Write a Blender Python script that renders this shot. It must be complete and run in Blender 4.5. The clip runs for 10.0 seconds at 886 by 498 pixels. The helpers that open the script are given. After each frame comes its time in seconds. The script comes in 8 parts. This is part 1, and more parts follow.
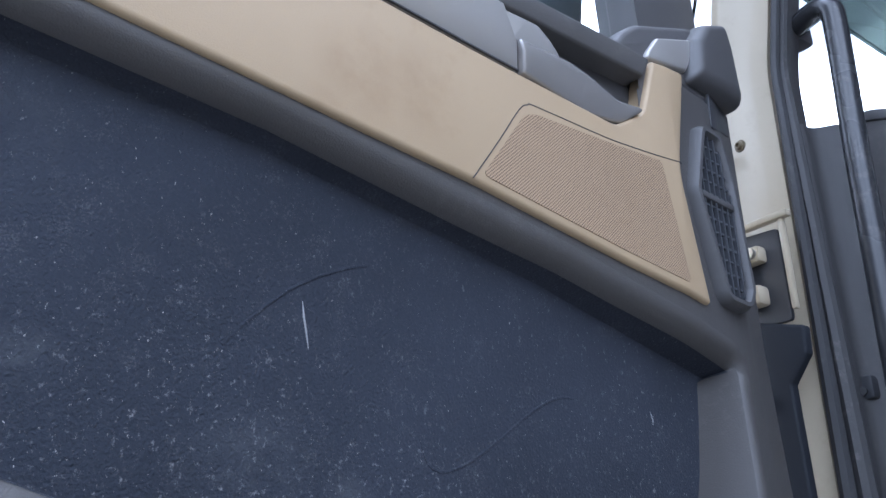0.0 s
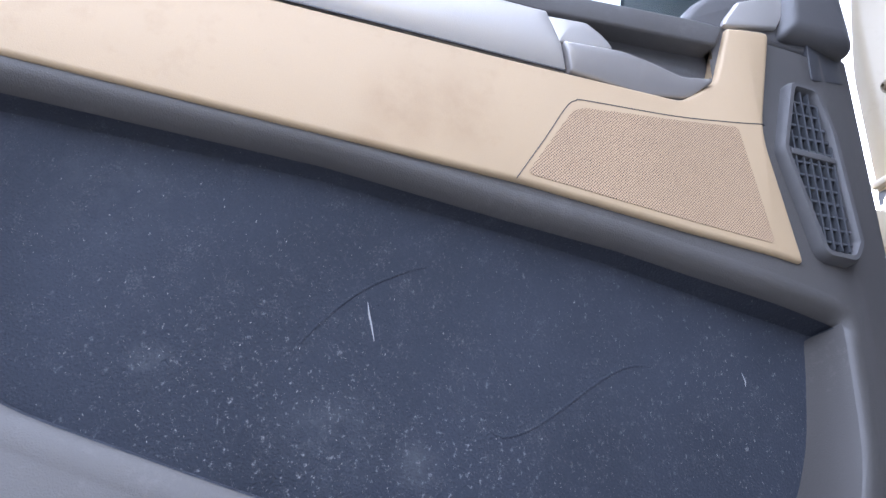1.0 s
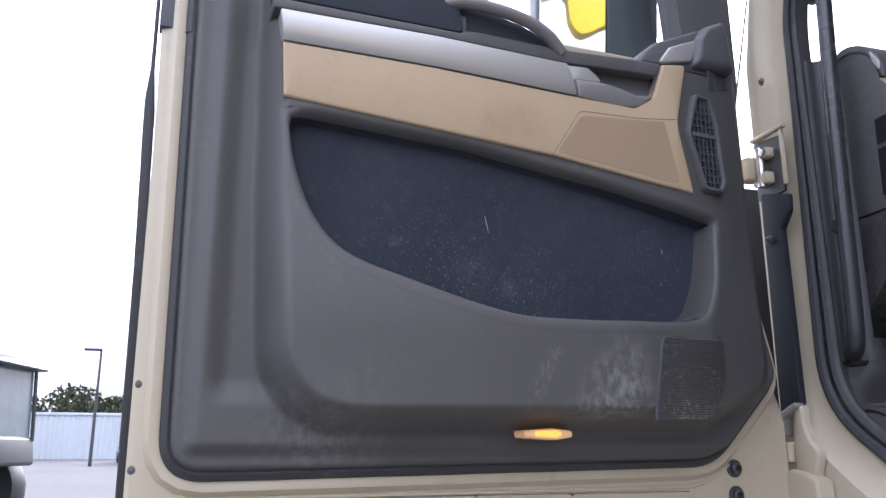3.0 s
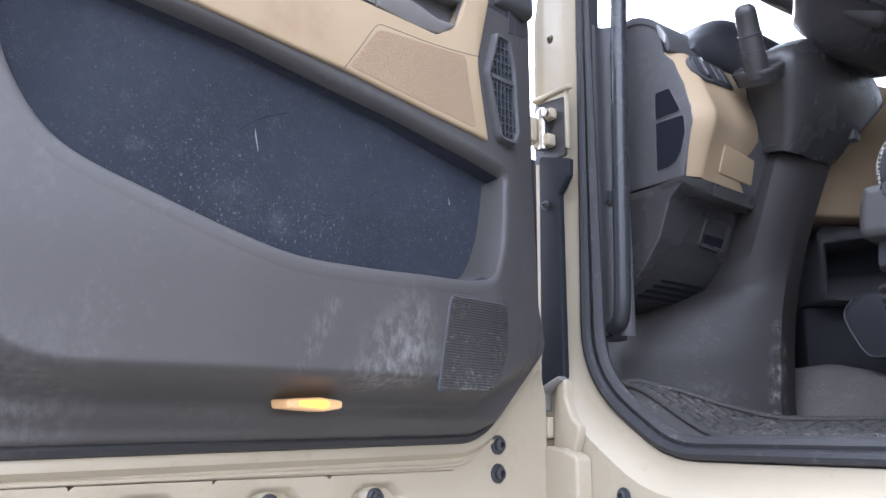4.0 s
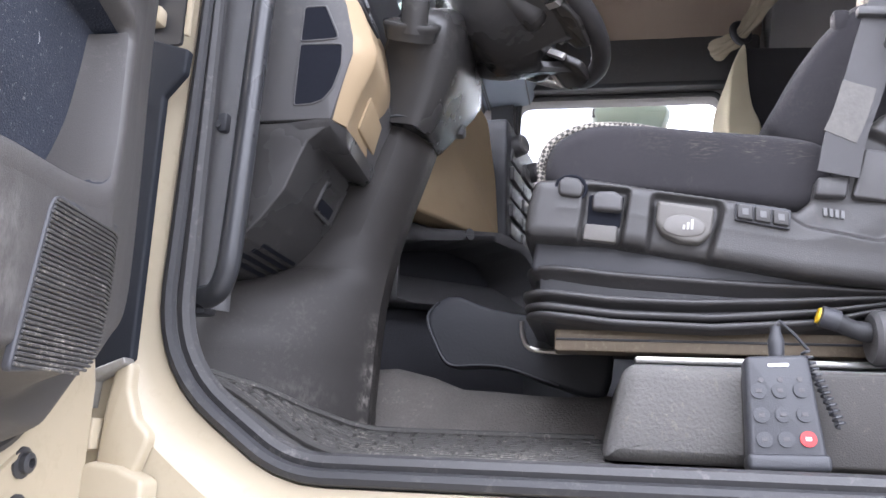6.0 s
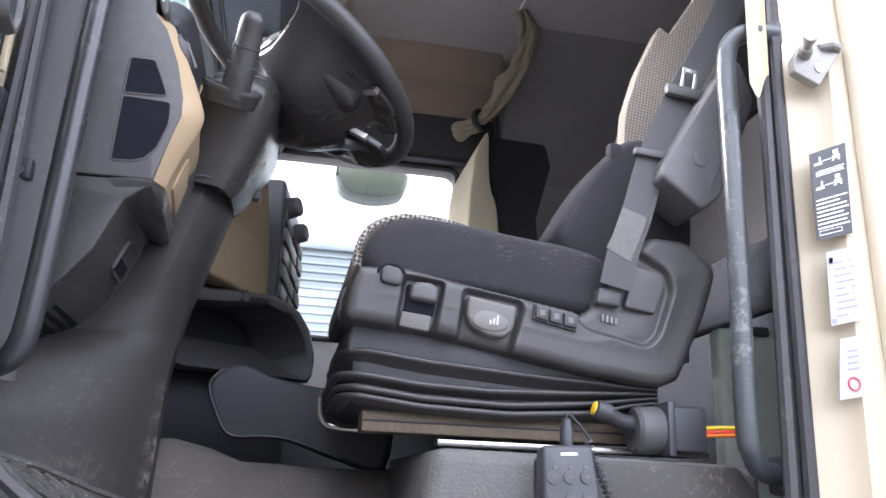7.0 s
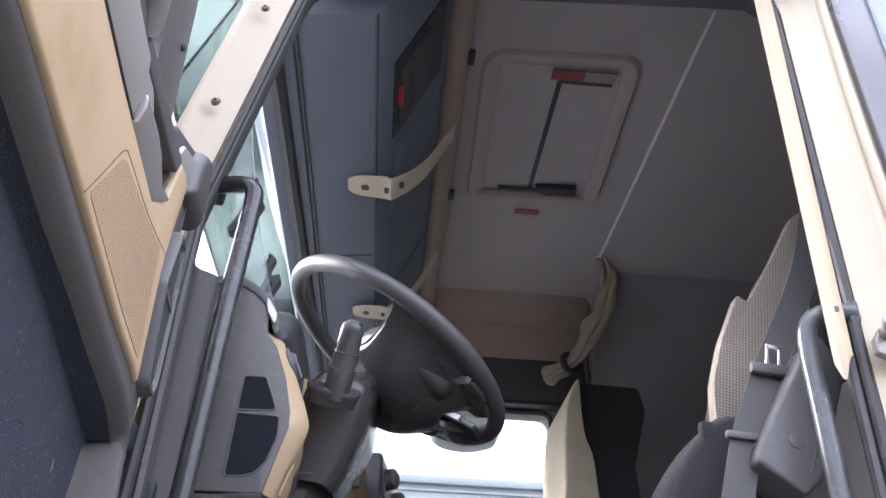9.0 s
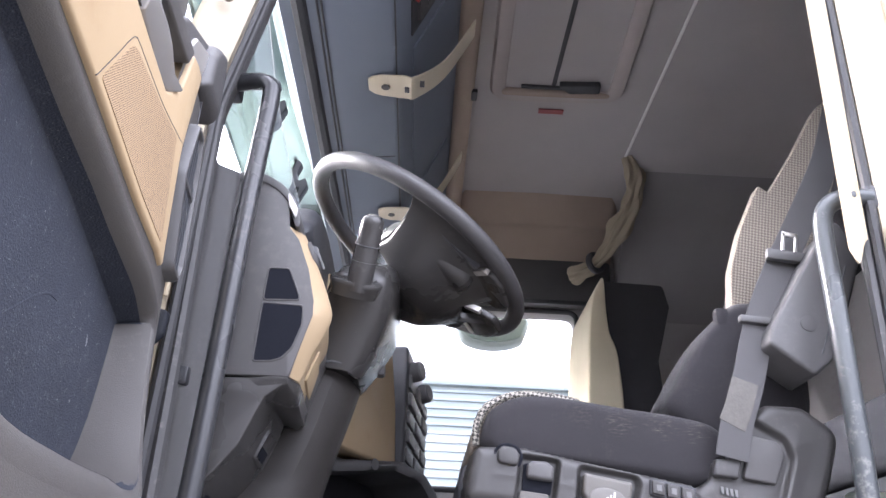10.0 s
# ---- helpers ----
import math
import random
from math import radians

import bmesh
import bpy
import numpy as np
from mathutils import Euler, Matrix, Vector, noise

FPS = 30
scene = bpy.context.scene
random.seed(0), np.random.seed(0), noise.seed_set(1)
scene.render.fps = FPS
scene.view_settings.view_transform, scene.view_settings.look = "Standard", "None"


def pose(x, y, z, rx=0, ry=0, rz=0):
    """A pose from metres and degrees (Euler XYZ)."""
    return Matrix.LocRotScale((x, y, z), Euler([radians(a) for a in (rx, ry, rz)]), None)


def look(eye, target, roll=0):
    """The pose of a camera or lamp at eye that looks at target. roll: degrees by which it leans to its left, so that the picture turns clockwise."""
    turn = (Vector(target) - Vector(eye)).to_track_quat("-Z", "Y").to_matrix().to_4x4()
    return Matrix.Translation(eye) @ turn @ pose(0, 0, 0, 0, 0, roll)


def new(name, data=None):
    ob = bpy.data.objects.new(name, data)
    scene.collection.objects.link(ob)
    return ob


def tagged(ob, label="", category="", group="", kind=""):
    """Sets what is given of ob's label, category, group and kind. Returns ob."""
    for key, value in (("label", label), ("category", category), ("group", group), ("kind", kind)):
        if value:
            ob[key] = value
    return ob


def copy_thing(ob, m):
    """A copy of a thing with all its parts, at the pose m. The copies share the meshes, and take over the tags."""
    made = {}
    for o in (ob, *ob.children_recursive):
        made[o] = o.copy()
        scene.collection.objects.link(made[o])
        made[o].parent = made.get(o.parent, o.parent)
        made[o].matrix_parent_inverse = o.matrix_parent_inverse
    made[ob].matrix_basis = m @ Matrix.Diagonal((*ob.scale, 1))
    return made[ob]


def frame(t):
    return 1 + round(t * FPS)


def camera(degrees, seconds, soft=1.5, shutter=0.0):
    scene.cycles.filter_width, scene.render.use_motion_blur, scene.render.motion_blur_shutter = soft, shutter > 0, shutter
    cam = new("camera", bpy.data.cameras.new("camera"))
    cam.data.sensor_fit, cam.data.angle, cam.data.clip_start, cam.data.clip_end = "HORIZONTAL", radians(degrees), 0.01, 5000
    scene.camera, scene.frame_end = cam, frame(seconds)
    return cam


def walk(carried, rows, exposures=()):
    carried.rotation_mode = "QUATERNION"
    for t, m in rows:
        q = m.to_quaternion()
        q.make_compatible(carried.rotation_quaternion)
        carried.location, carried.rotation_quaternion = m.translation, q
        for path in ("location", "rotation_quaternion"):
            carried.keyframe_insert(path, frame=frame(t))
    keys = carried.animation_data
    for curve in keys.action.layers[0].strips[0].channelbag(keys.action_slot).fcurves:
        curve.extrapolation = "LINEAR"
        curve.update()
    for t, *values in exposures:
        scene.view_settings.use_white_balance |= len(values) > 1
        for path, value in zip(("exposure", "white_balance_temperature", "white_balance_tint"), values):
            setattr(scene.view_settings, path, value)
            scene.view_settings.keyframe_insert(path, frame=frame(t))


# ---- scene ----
cam = camera(57.8, 10.0)
PATH = [
    (0, (0.489, -0.83, 1.743), (-1.047, 0.19, 2.516), 0.2),
    (0.5, (0.607, -0.681, 1.745), (-1.183, -0.18, 2.482), 0.6),
    (1, (0.618, -0.733, 1.721), (-1.186, -0.282, 2.457), 0.7),
    (1.5, (0.842, -0.735, 1.662), (-1.002, -0.42, 2.37), 0.5),
    (2, (0.988, -0.808, 1.601), (-0.885, -0.543, 2.252), 0.4),
    (2.2, (1.054, -0.844, 1.58), (-0.824, -0.583, 2.219), 0.5),
    (3.3, (1.205, -1.074, 1.536), (-0.609, -0.361, 1.984), 0.1),
    (3.5, (1.155, -1.078, 1.53), (-0.598, -0.224, 1.976), 0.2),
    (4, (0.949, -1.025, 1.546), (-0.611, 0.152, 1.974), 0.5),
    (4.5, (0.802, -0.968, 1.544), (-0.514, 0.48, 1.959), 0.7),
    (5, (0.663, -0.992, 1.558), (-0.358, 0.679, 1.964), 1.1),
    (5.2, (0.625, -0.993, 1.558), (-0.273, 0.746, 1.969), 1.3),
    (6.3, (0.453, -0.846, 1.565), (0.313, 1.1, 2.009), 2.6),
    (6.5, (0.421, -0.868, 1.581), (0.446, 1.084, 2.015), 2.4),
    (7, (0.339, -0.919, 1.6), (0.699, 0.963, 2.175), 2.3),
    (7.2, (0.322, -0.936, 1.617), (0.71, 0.901, 2.306), 2.4),
    (7.5, (0.293, -0.952, 1.636), (0.69, 0.794, 2.527), 2.7),
    (7.6, (0.289, -0.955, 1.641), (0.681, 0.756, 2.602), 2.7),
    (7.7, (0.290, -0.961, 1.645), (0.674, 0.710, 2.675), 2.8),
    (7.8, (0.292, -0.965, 1.650), (0.658, 0.664, 2.749), 2.8),
    (8, (0.282, -0.968, 1.66), (0.643, 0.579, 2.876), 2.7),
    (8.5, (0.298, -0.988, 1.673), (0.605, 0.555, 2.908), 2.8),
    (9, (0.323, -1.017, 1.677), (0.415, 0.675, 2.739), 2.5),
    (9.5, (0.335, -1.025, 1.673), (0.389, 0.759, 2.575), 2.4),
    (10, (0.345, -1.024, 1.646), (0.375, 0.781, 2.506), 2.6),
]
EXPOSURE = [(0.0, 1.66, 5150, 14), (0.5, 2.45, 5100, 16), (1.0, 2.28, 5350, 18), (1.5, 2.02, 5600, 21), (2.0, 1.56, 5600, 20), (3.4, 1.34, 5700, 20), (4.0, 2.13, 5600, 17), (5.0, 2.43, 5850, 17), (6.3, 2.70, 6100, 18), (7.0, 2.34, 5950, 18), (8.0, 1.70, 5850, 18), (8.5, 1.58, 5900, 18), (9.0, 2.05, 5900, 21), (9.5, 2.57, 5950, 20), (10.0, 2.62, 6050, 20)]
walk(cam, [(t, look(eye, target, roll)) for t, eye, target, roll in PATH], EXPOSURE)

# ---------------------------------------------------------------- light
SUN_EL, SUN_AZ = radians(24), radians(153)
world = bpy.data.worlds.new("overcast_sky")
scene.world = world
world.use_nodes = True
wn, wl = world.node_tree.nodes, world.node_tree.links
wn.clear()
w_out = wn.new("ShaderNodeOutputWorld")
w_bg = wn.new("ShaderNodeBackground")
w_sky = wn.new("ShaderNodeTexSky")
w_sky.sky_type = "NISHITA"
w_sky.sun_disc = False
w_sky.sun_elevation = SUN_EL
w_sky.sun_rotation = math.pi / 2 - SUN_AZ
w_sky.dust_density = 3.0
w_co = wn.new("ShaderNodeTexCoord")
w_map = wn.new("ShaderNodeMapping")
w_map.inputs["Scale"].default_value = (1.6, 1.6, 4.0)
w_map.inputs["Location"].default_value = (3.1, 1.2, 0.6)
w_noise = wn.new("ShaderNodeTexNoise")
w_noise.inputs["Scale"].default_value = 2.2
w_noise.inputs["Detail"].default_value = 7
w_noise.inputs["Roughness"].default_value = 0.55
w_ramp = wn.new("ShaderNodeValToRGB")
w_ramp.color_ramp.elements[0].position = 0.40
w_ramp.color_ramp.elements[0].color = (2.3, 2.45, 2.7, 1)
w_ramp.color_ramp.elements[1].position = 0.60
w_ramp.color_ramp.elements[1].color = (11.8, 12.0, 12.3, 1)
w_mix = wn.new("ShaderNodeMix")
w_mix.data_type = "RGBA"
w_mix.inputs[0].default_value = 0.86
wl.new(w_co.outputs["Generated"], w_map.inputs["Vector"])
wl.new(w_map.outputs["Vector"], w_noise.inputs["Vector"])
wl.new(w_noise.outputs["Fac"], w_ramp.inputs["Fac"])
wl.new(w_sky.outputs["Color"], w_mix.inputs[6])
wl.new(w_ramp.outputs["Color"], w_mix.inputs[7])
w_sep = wn.new("ShaderNodeSeparateXYZ")
w_dim = wn.new("ShaderNodeMapRange")
w_dim.interpolation_type = "SMOOTHSTEP"
w_dim.inputs["From Max"].default_value = 0.55
w_dim.inputs["To Min"].default_value = 0.24
w_dim.inputs["To Max"].default_value = 1.3
w_mul = wn.new("ShaderNodeVectorMath")
w_mul.operation = "SCALE"
wl.new(w_co.outputs["Generated"], w_sep.inputs["Vector"])
wl.new(w_sep.outputs["Z"], w_dim.inputs["Value"])
wl.new(w_mix.outputs[2], w_mul.inputs[0])
wl.new(w_dim.outputs[0], w_mul.inputs["Scale"])
wl.new(w_mul.outputs["Vector"], w_bg.inputs["Color"])
wl.new(w_bg.outputs["Background"], w_out.inputs["Surface"])
w_bg.inputs["Strength"].default_value = 0.17

sun = new("sun", bpy.data.lights.new("sun", "SUN"))
sun.data.energy = 1.2
sun.data.angle = radians(12)
sun.data.color = (1.0, 0.95, 0.88)
sun_dir = Vector((math.cos(SUN_EL) * math.cos(SUN_AZ), math.cos(SUN_EL) * math.sin(SUN_AZ), math.sin(SUN_EL)))
sun.matrix_world = look(sun_dir * 50, (0, 0, 0))

# ---------------------------------------------------------------- materials
def material(name, color, rough=0.5, metal=0.0, vary=0.12, scale=6.0, grain=180.0, bump=0.12, dirt=None, dirt_amount=0.0, dirt_scale=4.0,
             specular=0.5, coat=0.0, sheen=0.0, stretch=(1, 1, 1), random_tone=0.0):
    """A surface with broad tone changes, fine grain relief and, if given, worn or dusty marks."""
    m = bpy.data.materials.new(name)
    m.use_nodes = True
    nt = m.node_tree
    n, l = nt.nodes, nt.links
    b = n["Principled BSDF"]
    co = n.new("ShaderNodeTexCoord")
    mp = n.new("ShaderNodeMapping")
    mp.inputs["Scale"].default_value = stretch
    l.new(co.outputs["Object"], mp.inputs["Vector"])

    def noise_node(sc, detail=4.0, rough_=0.55):
        t = n.new("ShaderNodeTexNoise")
        t.inputs["Scale"].default_value = sc
        t.inputs["Detail"].default_value = detail
        t.inputs["Roughness"].default_value = rough_
        l.new(mp.outputs["Vector"], t.inputs["Vector"])
        return t

    broad, fine = noise_node(scale), noise_node(grain, 2.0)
    hsv = n.new("ShaderNodeHueSaturation")
    hsv.inputs["Color"].default_value = (*color, 1)
    add = n.new("ShaderNodeMath")
    add.operation = "MULTIPLY_ADD"
    add.inputs[1].default_value = vary * 2
    add.inputs[2].default_value = 1 - vary
    l.new(broad.outputs["Fac"], add.inputs[0])
    add2 = n.new("ShaderNodeMath")
    add2.operation = "MULTIPLY_ADD"
    add2.inputs[1].default_value = vary
    l.new(fine.outputs["Fac"], add2.inputs[0])
    sub = n.new("ShaderNodeMath")
    sub.operation = "SUBTRACT"
    sub.inputs[1].default_value = vary * 0.5
    l.new(add.outputs[0], add2.inputs[2])
    l.new(add2.outputs[0], sub.inputs[0])
    last = sub.outputs[0]
    if random_tone:
        info = n.new("ShaderNodeObjectInfo")
        r = n.new("ShaderNodeMath")
        r.operation = "MULTIPLY_ADD"
        r.inputs[1].default_value = random_tone * 2
        r.inputs[2].default_value = -random_tone
        l.new(info.outputs["Random"], r.inputs[0])
        s = n.new("ShaderNodeMath")
        l.new(last, s.inputs[0])
        l.new(r.outputs[0], s.inputs[1])
        last = s.outputs[0]
    l.new(last, hsv.inputs["Value"])
    col = hsv.outputs["Color"]
    rmp = n.new("ShaderNodeMath")
    rmp.operation = "MULTIPLY_ADD"
    rmp.inputs[1].default_value = 0.18
    rmp.inputs[2].default_value = rough - 0.09
    l.new(broad.outputs["Fac"], rmp.inputs[0])
    rough_out = rmp.outputs[0]
    if dirt is not None:
        d1, d2 = noise_node(dirt_scale, 8.0, 0.7), noise_node(dirt_scale * 14, 3.0, 0.7)
        mul = n.new("ShaderNodeMath")
        mul.operation = "MULTIPLY"
        l.new(d1.outputs["Fac"], mul.inputs[0])
        l.new(d2.outputs["Fac"], mul.inputs[1])
        ramp = n.new("ShaderNodeValToRGB")
        ramp.color_ramp.elements[0].position = 0.30
        ramp.color_ramp.elements[1].position = 0.46
        ramp.color_ramp.elements[1].color = (dirt_amount, dirt_amount, dirt_amount, 1)
        ramp.color_ramp.elements[0].color = (0, 0, 0, 1)
        l.new(mul.outputs[0], ramp.inputs["Fac"])
        mx = n.new("ShaderNodeMix")
        mx.data_type = "RGBA"
        l.new(ramp.outputs["Color"], mx.inputs[0])
        l.new(col, mx.inputs[6])
        mx.inputs[7].default_value = (*dirt, 1)
        col = mx.outputs[2]
    l.new(col, b.inputs["Base Color"])
    l.new(rough_out, b.inputs["Roughness"])
    b.inputs["Metallic"].default_value = metal
    b.inputs["Specular IOR Level"].default_value = specular
    b.inputs["Coat Weight"].default_value = coat
    b.inputs["Coat Roughness"].default_value = 0.08
    b.inputs["Sheen Weight"].default_value = sheen
    if bump:
        bp = n.new("ShaderNodeBump")
        bp.inputs["Strength"].default_value = bump
        bp.inputs["Distance"].default_value = 0.002
        l.new(fine.outputs["Fac"], bp.inputs["Height"])
        l.new(bp.outputs["Normal"], b.inputs["Normal"])
    return m


def woven(name, light, dark, pitch, rough=0.9):
    """A woven check of two yarns."""
    m = bpy.data.materials.new(name)
    m.use_nodes = True
    n, l = m.node_tree.nodes, m.node_tree.links
    b = n["Principled BSDF"]
    co = n.new("ShaderNodeTexCoord")
    ch = n.new("ShaderNodeTexChecker")
    ch.inputs["Scale"].default_value = 1 / pitch
    ch.inputs["Color1"].default_value = (*light, 1)
    ch.inputs["Color2"].default_value = (*dark, 1)
    mp = n.new("ShaderNodeMapping")
    mp.inputs["Rotation"].default_value = (0.0, 0.62, 0.0)
    l.new(co.outputs["Object"], mp.inputs["Vector"])
    l.new(mp.outputs["Vector"], ch.inputs["Vector"])
    no = n.new("ShaderNodeTexNoise")
    no.inputs["Scale"].default_value = 7
    l.new(co.outputs["Object"], no.inputs["Vector"])
    hs = n.new("ShaderNodeHueSaturation")
    ad = n.new("ShaderNodeMath")
    ad.operation = "MULTIPLY_ADD"
    ad.inputs[1].default_value = 0.5
    ad.inputs[2].default_value = 0.75
    l.new(no.outputs["Fac"], ad.inputs[0])
    l.new(ad.outputs[0], hs.inputs["Value"])
    l.new(ch.outputs["Color"], hs.inputs["Color"])
    l.new(hs.outputs["Color"], b.inputs["Base Color"])
    b.inputs["Roughness"].default_value = rough
    bp = n.new("ShaderNodeBump")
    bp.inputs["Strength"].default_value = 0.5
    bp.inputs["Distance"].default_value = 0.002
    l.new(ch.outputs["Fac"], bp.inputs["Height"])
    l.new(bp.outputs["Normal"], b.inputs["Normal"])
    return m


def glass(name, tint=(1, 1, 1), rough=0.0):
    m = bpy.data.materials.new(name)
    m.use_nodes = True
    b = m.node_tree.nodes["Principled BSDF"]
    b.inputs["Base Color"].default_value = (*tint, 1)
    b.inputs["Transmission Weight"].default_value = 1
    b.inputs["Roughness"].default_value = rough
    b.inputs["IOR"].default_value = 1.45
    return m


def glowing(name, color, strength):
    m = bpy.data.materials.new(name)
    m.use_nodes = True
    b = m.node_tree.nodes["Principled BSDF"]
    b.inputs["Base Color"].default_value = (*color, 1)
    b.inputs["Emission Color"].default_value = (*color, 1)
    b.inputs["Emission Strength"].default_value = strength
    b.inputs["Roughness"].default_value = 0.25
    return m


def add_marks(m, marks, color, grain=45.0, stretch=(1, 1, 1), low=0.46, high=0.62):
    """Worn or dusty places: (centre, radius, strength), broken up by a streaky grain."""
    n, l = m.node_tree.nodes, m.node_tree.links
    b = n["Principled BSDF"]
    co = n.new("ShaderNodeTexCoord")
    mp = n.new("ShaderNodeMapping")
    mp.inputs["Scale"].default_value = stretch
    l.new(co.outputs["Object"], mp.inputs["Vector"])
    no = n.new("ShaderNodeTexNoise")
    no.inputs["Scale"].default_value = grain
    no.inputs["Detail"].default_value = 8
    no.inputs["Roughness"].default_value = 0.72
    l.new(mp.outputs["Vector"], no.inputs["Vector"])
    rp = n.new("ShaderNodeMapRange")
    rp.inputs["From Min"].default_value = low
    rp.inputs["From Max"].default_value = high
    l.new(no.outputs["Fac"], rp.inputs["Value"])
    total = None
    for centre, radius, strength in marks:
        d = n.new("ShaderNodeVectorMath")
        d.operation = "DISTANCE"
        d.inputs[1].default_value = centre
        l.new(co.outputs["Object"], d.inputs[0])
        r = n.new("ShaderNodeMapRange")
        r.interpolation_type = "SMOOTHSTEP"
        r.inputs["From Min"].default_value = radius
        r.inputs["From Max"].default_value = radius * 0.15
        r.inputs["To Max"].default_value = strength
        l.new(d.outputs["Value"], r.inputs["Value"])
        if total is None:
            total = r.outputs[0]
        else:
            mx_ = n.new("ShaderNodeMath")
            mx_.operation = "MAXIMUM"
            l.new(total, mx_.inputs[0])
            l.new(r.outputs[0], mx_.inputs[1])
            total = mx_.outputs[0]
    mu = n.new("ShaderNodeMath")
    mu.operation = "MULTIPLY"
    l.new(total, mu.inputs[0])
    l.new(rp.outputs[0], mu.inputs[1])
    old = b.inputs["Base Color"].links[0].from_socket
    mix = n.new("ShaderNodeMix")
    mix.data_type = "RGBA"
    mix.inputs[7].default_value = (*color, 1)
    l.new(mu.outputs[0], mix.inputs[0])
    l.new(old, mix.inputs[6])
    l.new(mix.outputs[2], b.inputs["Base Color"])
    return m


PAINT = material("cream_paint", (0.43, 0.370, 0.265), 0.40, vary=0.05, scale=3, grain=60, bump=0.02, coat=0.15, dirt=(0.30, 0.24, 0.15), dirt_amount=0.35, dirt_scale=3)
PLASTIC = material("charcoal_plastic", (0.075, 0.073, 0.074), 0.46, vary=0.12, grain=900, bump=0.25, dirt=(0.26, 0.25, 0.24), dirt_amount=0.09, dirt_scale=7)
PLASTIC_SCUFFED = material("scuffed_charcoal_plastic", (0.068, 0.064, 0.062), 0.52, vary=0.12, grain=900, bump=0.25, dirt=(0.24, 0.23, 0.22), dirt_amount=0.10, dirt_scale=7)
PLASTIC_DARK = material("black_plastic", (0.042, 0.043, 0.048), 0.45, vary=0.12, grain=700, bump=0.15)
PLASTIC_GREY = material("grey_plastic", (0.076, 0.073, 0.073), 0.5, vary=0.1, grain=900, bump=0.2, dirt=(0.25, 0.24, 0.22), dirt_amount=0.12)
RUBBER = material("black_rubber", (0.027, 0.027, 0.029), 0.55, vary=0.2, grain=300, bump=0.15, dirt=(0.2, 0.19, 0.17), dirt_amount=0.25, dirt_scale=6)
WORNRUBBER = material("worn_grey_rubber", (0.045, 0.044, 0.045), 0.5, vary=0.2, grain=300, bump=0.15, dirt=(0.26, 0.24, 0.22), dirt_amount=0.45, dirt_scale=7)
FLEECE = material("dusty_black_felt", (0.033, 0.0375, 0.050), 0.95, vary=0.30, scale=9, grain=500, bump=0.7, specular=0.2, dirt=(0.15, 0.15, 0.16), dirt_amount=0.35, dirt_scale=55)
BEIGE = material("beige_soft_plastic", (0.39, 0.290, 0.175), 0.6, vary=0.08, scale=5, grain=1200, bump=0.12, dirt=(0.25, 0.15, 0.07), dirt_amount=0.25, dirt_scale=3)
BEIGE_DARK = material("beige_trim_fabric", (0.37, 0.295, 0.24), 0.85, vary=0.12, scale=5, grain=500, bump=0.3)
SATIN = material("satin_charcoal_plastic", (0.046, 0.044, 0.043), 0.27, vary=0.12, grain=900, bump=0.12, dirt=(0.28, 0.26, 0.24), dirt_amount=0.10, dirt_scale=3.5)
SILVER = material("silver_painted_plastic", (0.42, 0.405, 0.385), 0.32, metal=0.45, vary=0.06, grain=900, bump=0.03)
STEEL = material("bare_steel", (0.50, 0.49, 0.47), 0.32, metal=1.0, vary=0.2, grain=200, bump=0.1, dirt=(0.2, 0.16, 0.12), dirt_amount=0.5, dirt_scale=8)
SEATCLOTH = material("black_seat_cloth", (0.033, 0.031, 0.034), 0.95, vary=0.25, scale=8, grain=900, bump=0.7, specular=0.2, sheen=0.08, dirt=(0.30, 0.26, 0.21), dirt_amount=0.07, dirt_scale=18)
WEAVE = woven("grey_woven_cloth", (0.30, 0.26, 0.21), (0.15, 0.128, 0.108), 0.0042)
CURTAIN = material("cream_curtain_cloth", (0.50, 0.42, 0.29), 0.9, vary=0.12, grain=500, bump=0.4, sheen=0.2)
HEADLINER = material("grey_beige_headliner", (0.43, 0.402, 0.395), 0.95, vary=0.1, scale=4, grain=700, bump=0.4, specular=0.2)
WALLLINER = material("grey_beige_wall_lining", (0.34, 0.325, 0.32), 0.9, vary=0.18, scale=4, grain=600, bump=0.35, specular=0.2, dirt=(0.18, 0.15, 0.12), dirt_amount=0.3, dirt_scale=4)
DARKLINER = material("dark_grey_lining", (0.30, 0.31, 0.335), 0.9, vary=0.15, scale=4, grain=600, bump=0.35, specular=0.2)
NAVYLINER = material("navy_wall_lining", (0.075, 0.080, 0.095), 0.9, vary=0.2, scale=4, grain=600, bump=0.35, specular=0.2)
CONSOLE_BLUE = material("slate_overhead_plastic", (0.158, 0.184, 0.230), 0.6, vary=0.1, grain=900, bump=0.15)
MATRUBBER = material("dusty_rubber_mat", (0.050, 0.047, 0.043), 0.8, vary=0.3, scale=10, grain=300, bump=0.5, dirt=(0.34, 0.31, 0.27), dirt_amount=0.75, dirt_scale=10)
CARPET = material("grey_floor_covering", (0.105, 0.095, 0.086), 0.95, vary=0.35, scale=9, grain=260, bump=0.9, dirt=(0.27, 0.235, 0.20), dirt_amount=0.7, dirt_scale=9)
BELT = material("grey_seat_belt_webbing", (0.075, 0.073, 0.075), 0.75, vary=0.12, grain=1500, bump=0.4)
GLASS = glass("clear_glass", (0.97, 0.99, 0.98))
VISOR = glass("green_tinted_acrylic", (0.080, 0.105, 0.088), 0.05)
RED = material("red_plastic", (0.55, 0.03, 0.03), 0.4, vary=0.1)
WHITE = material("white_print", (0.75, 0.75, 0.75), 0.5, vary=0.05)
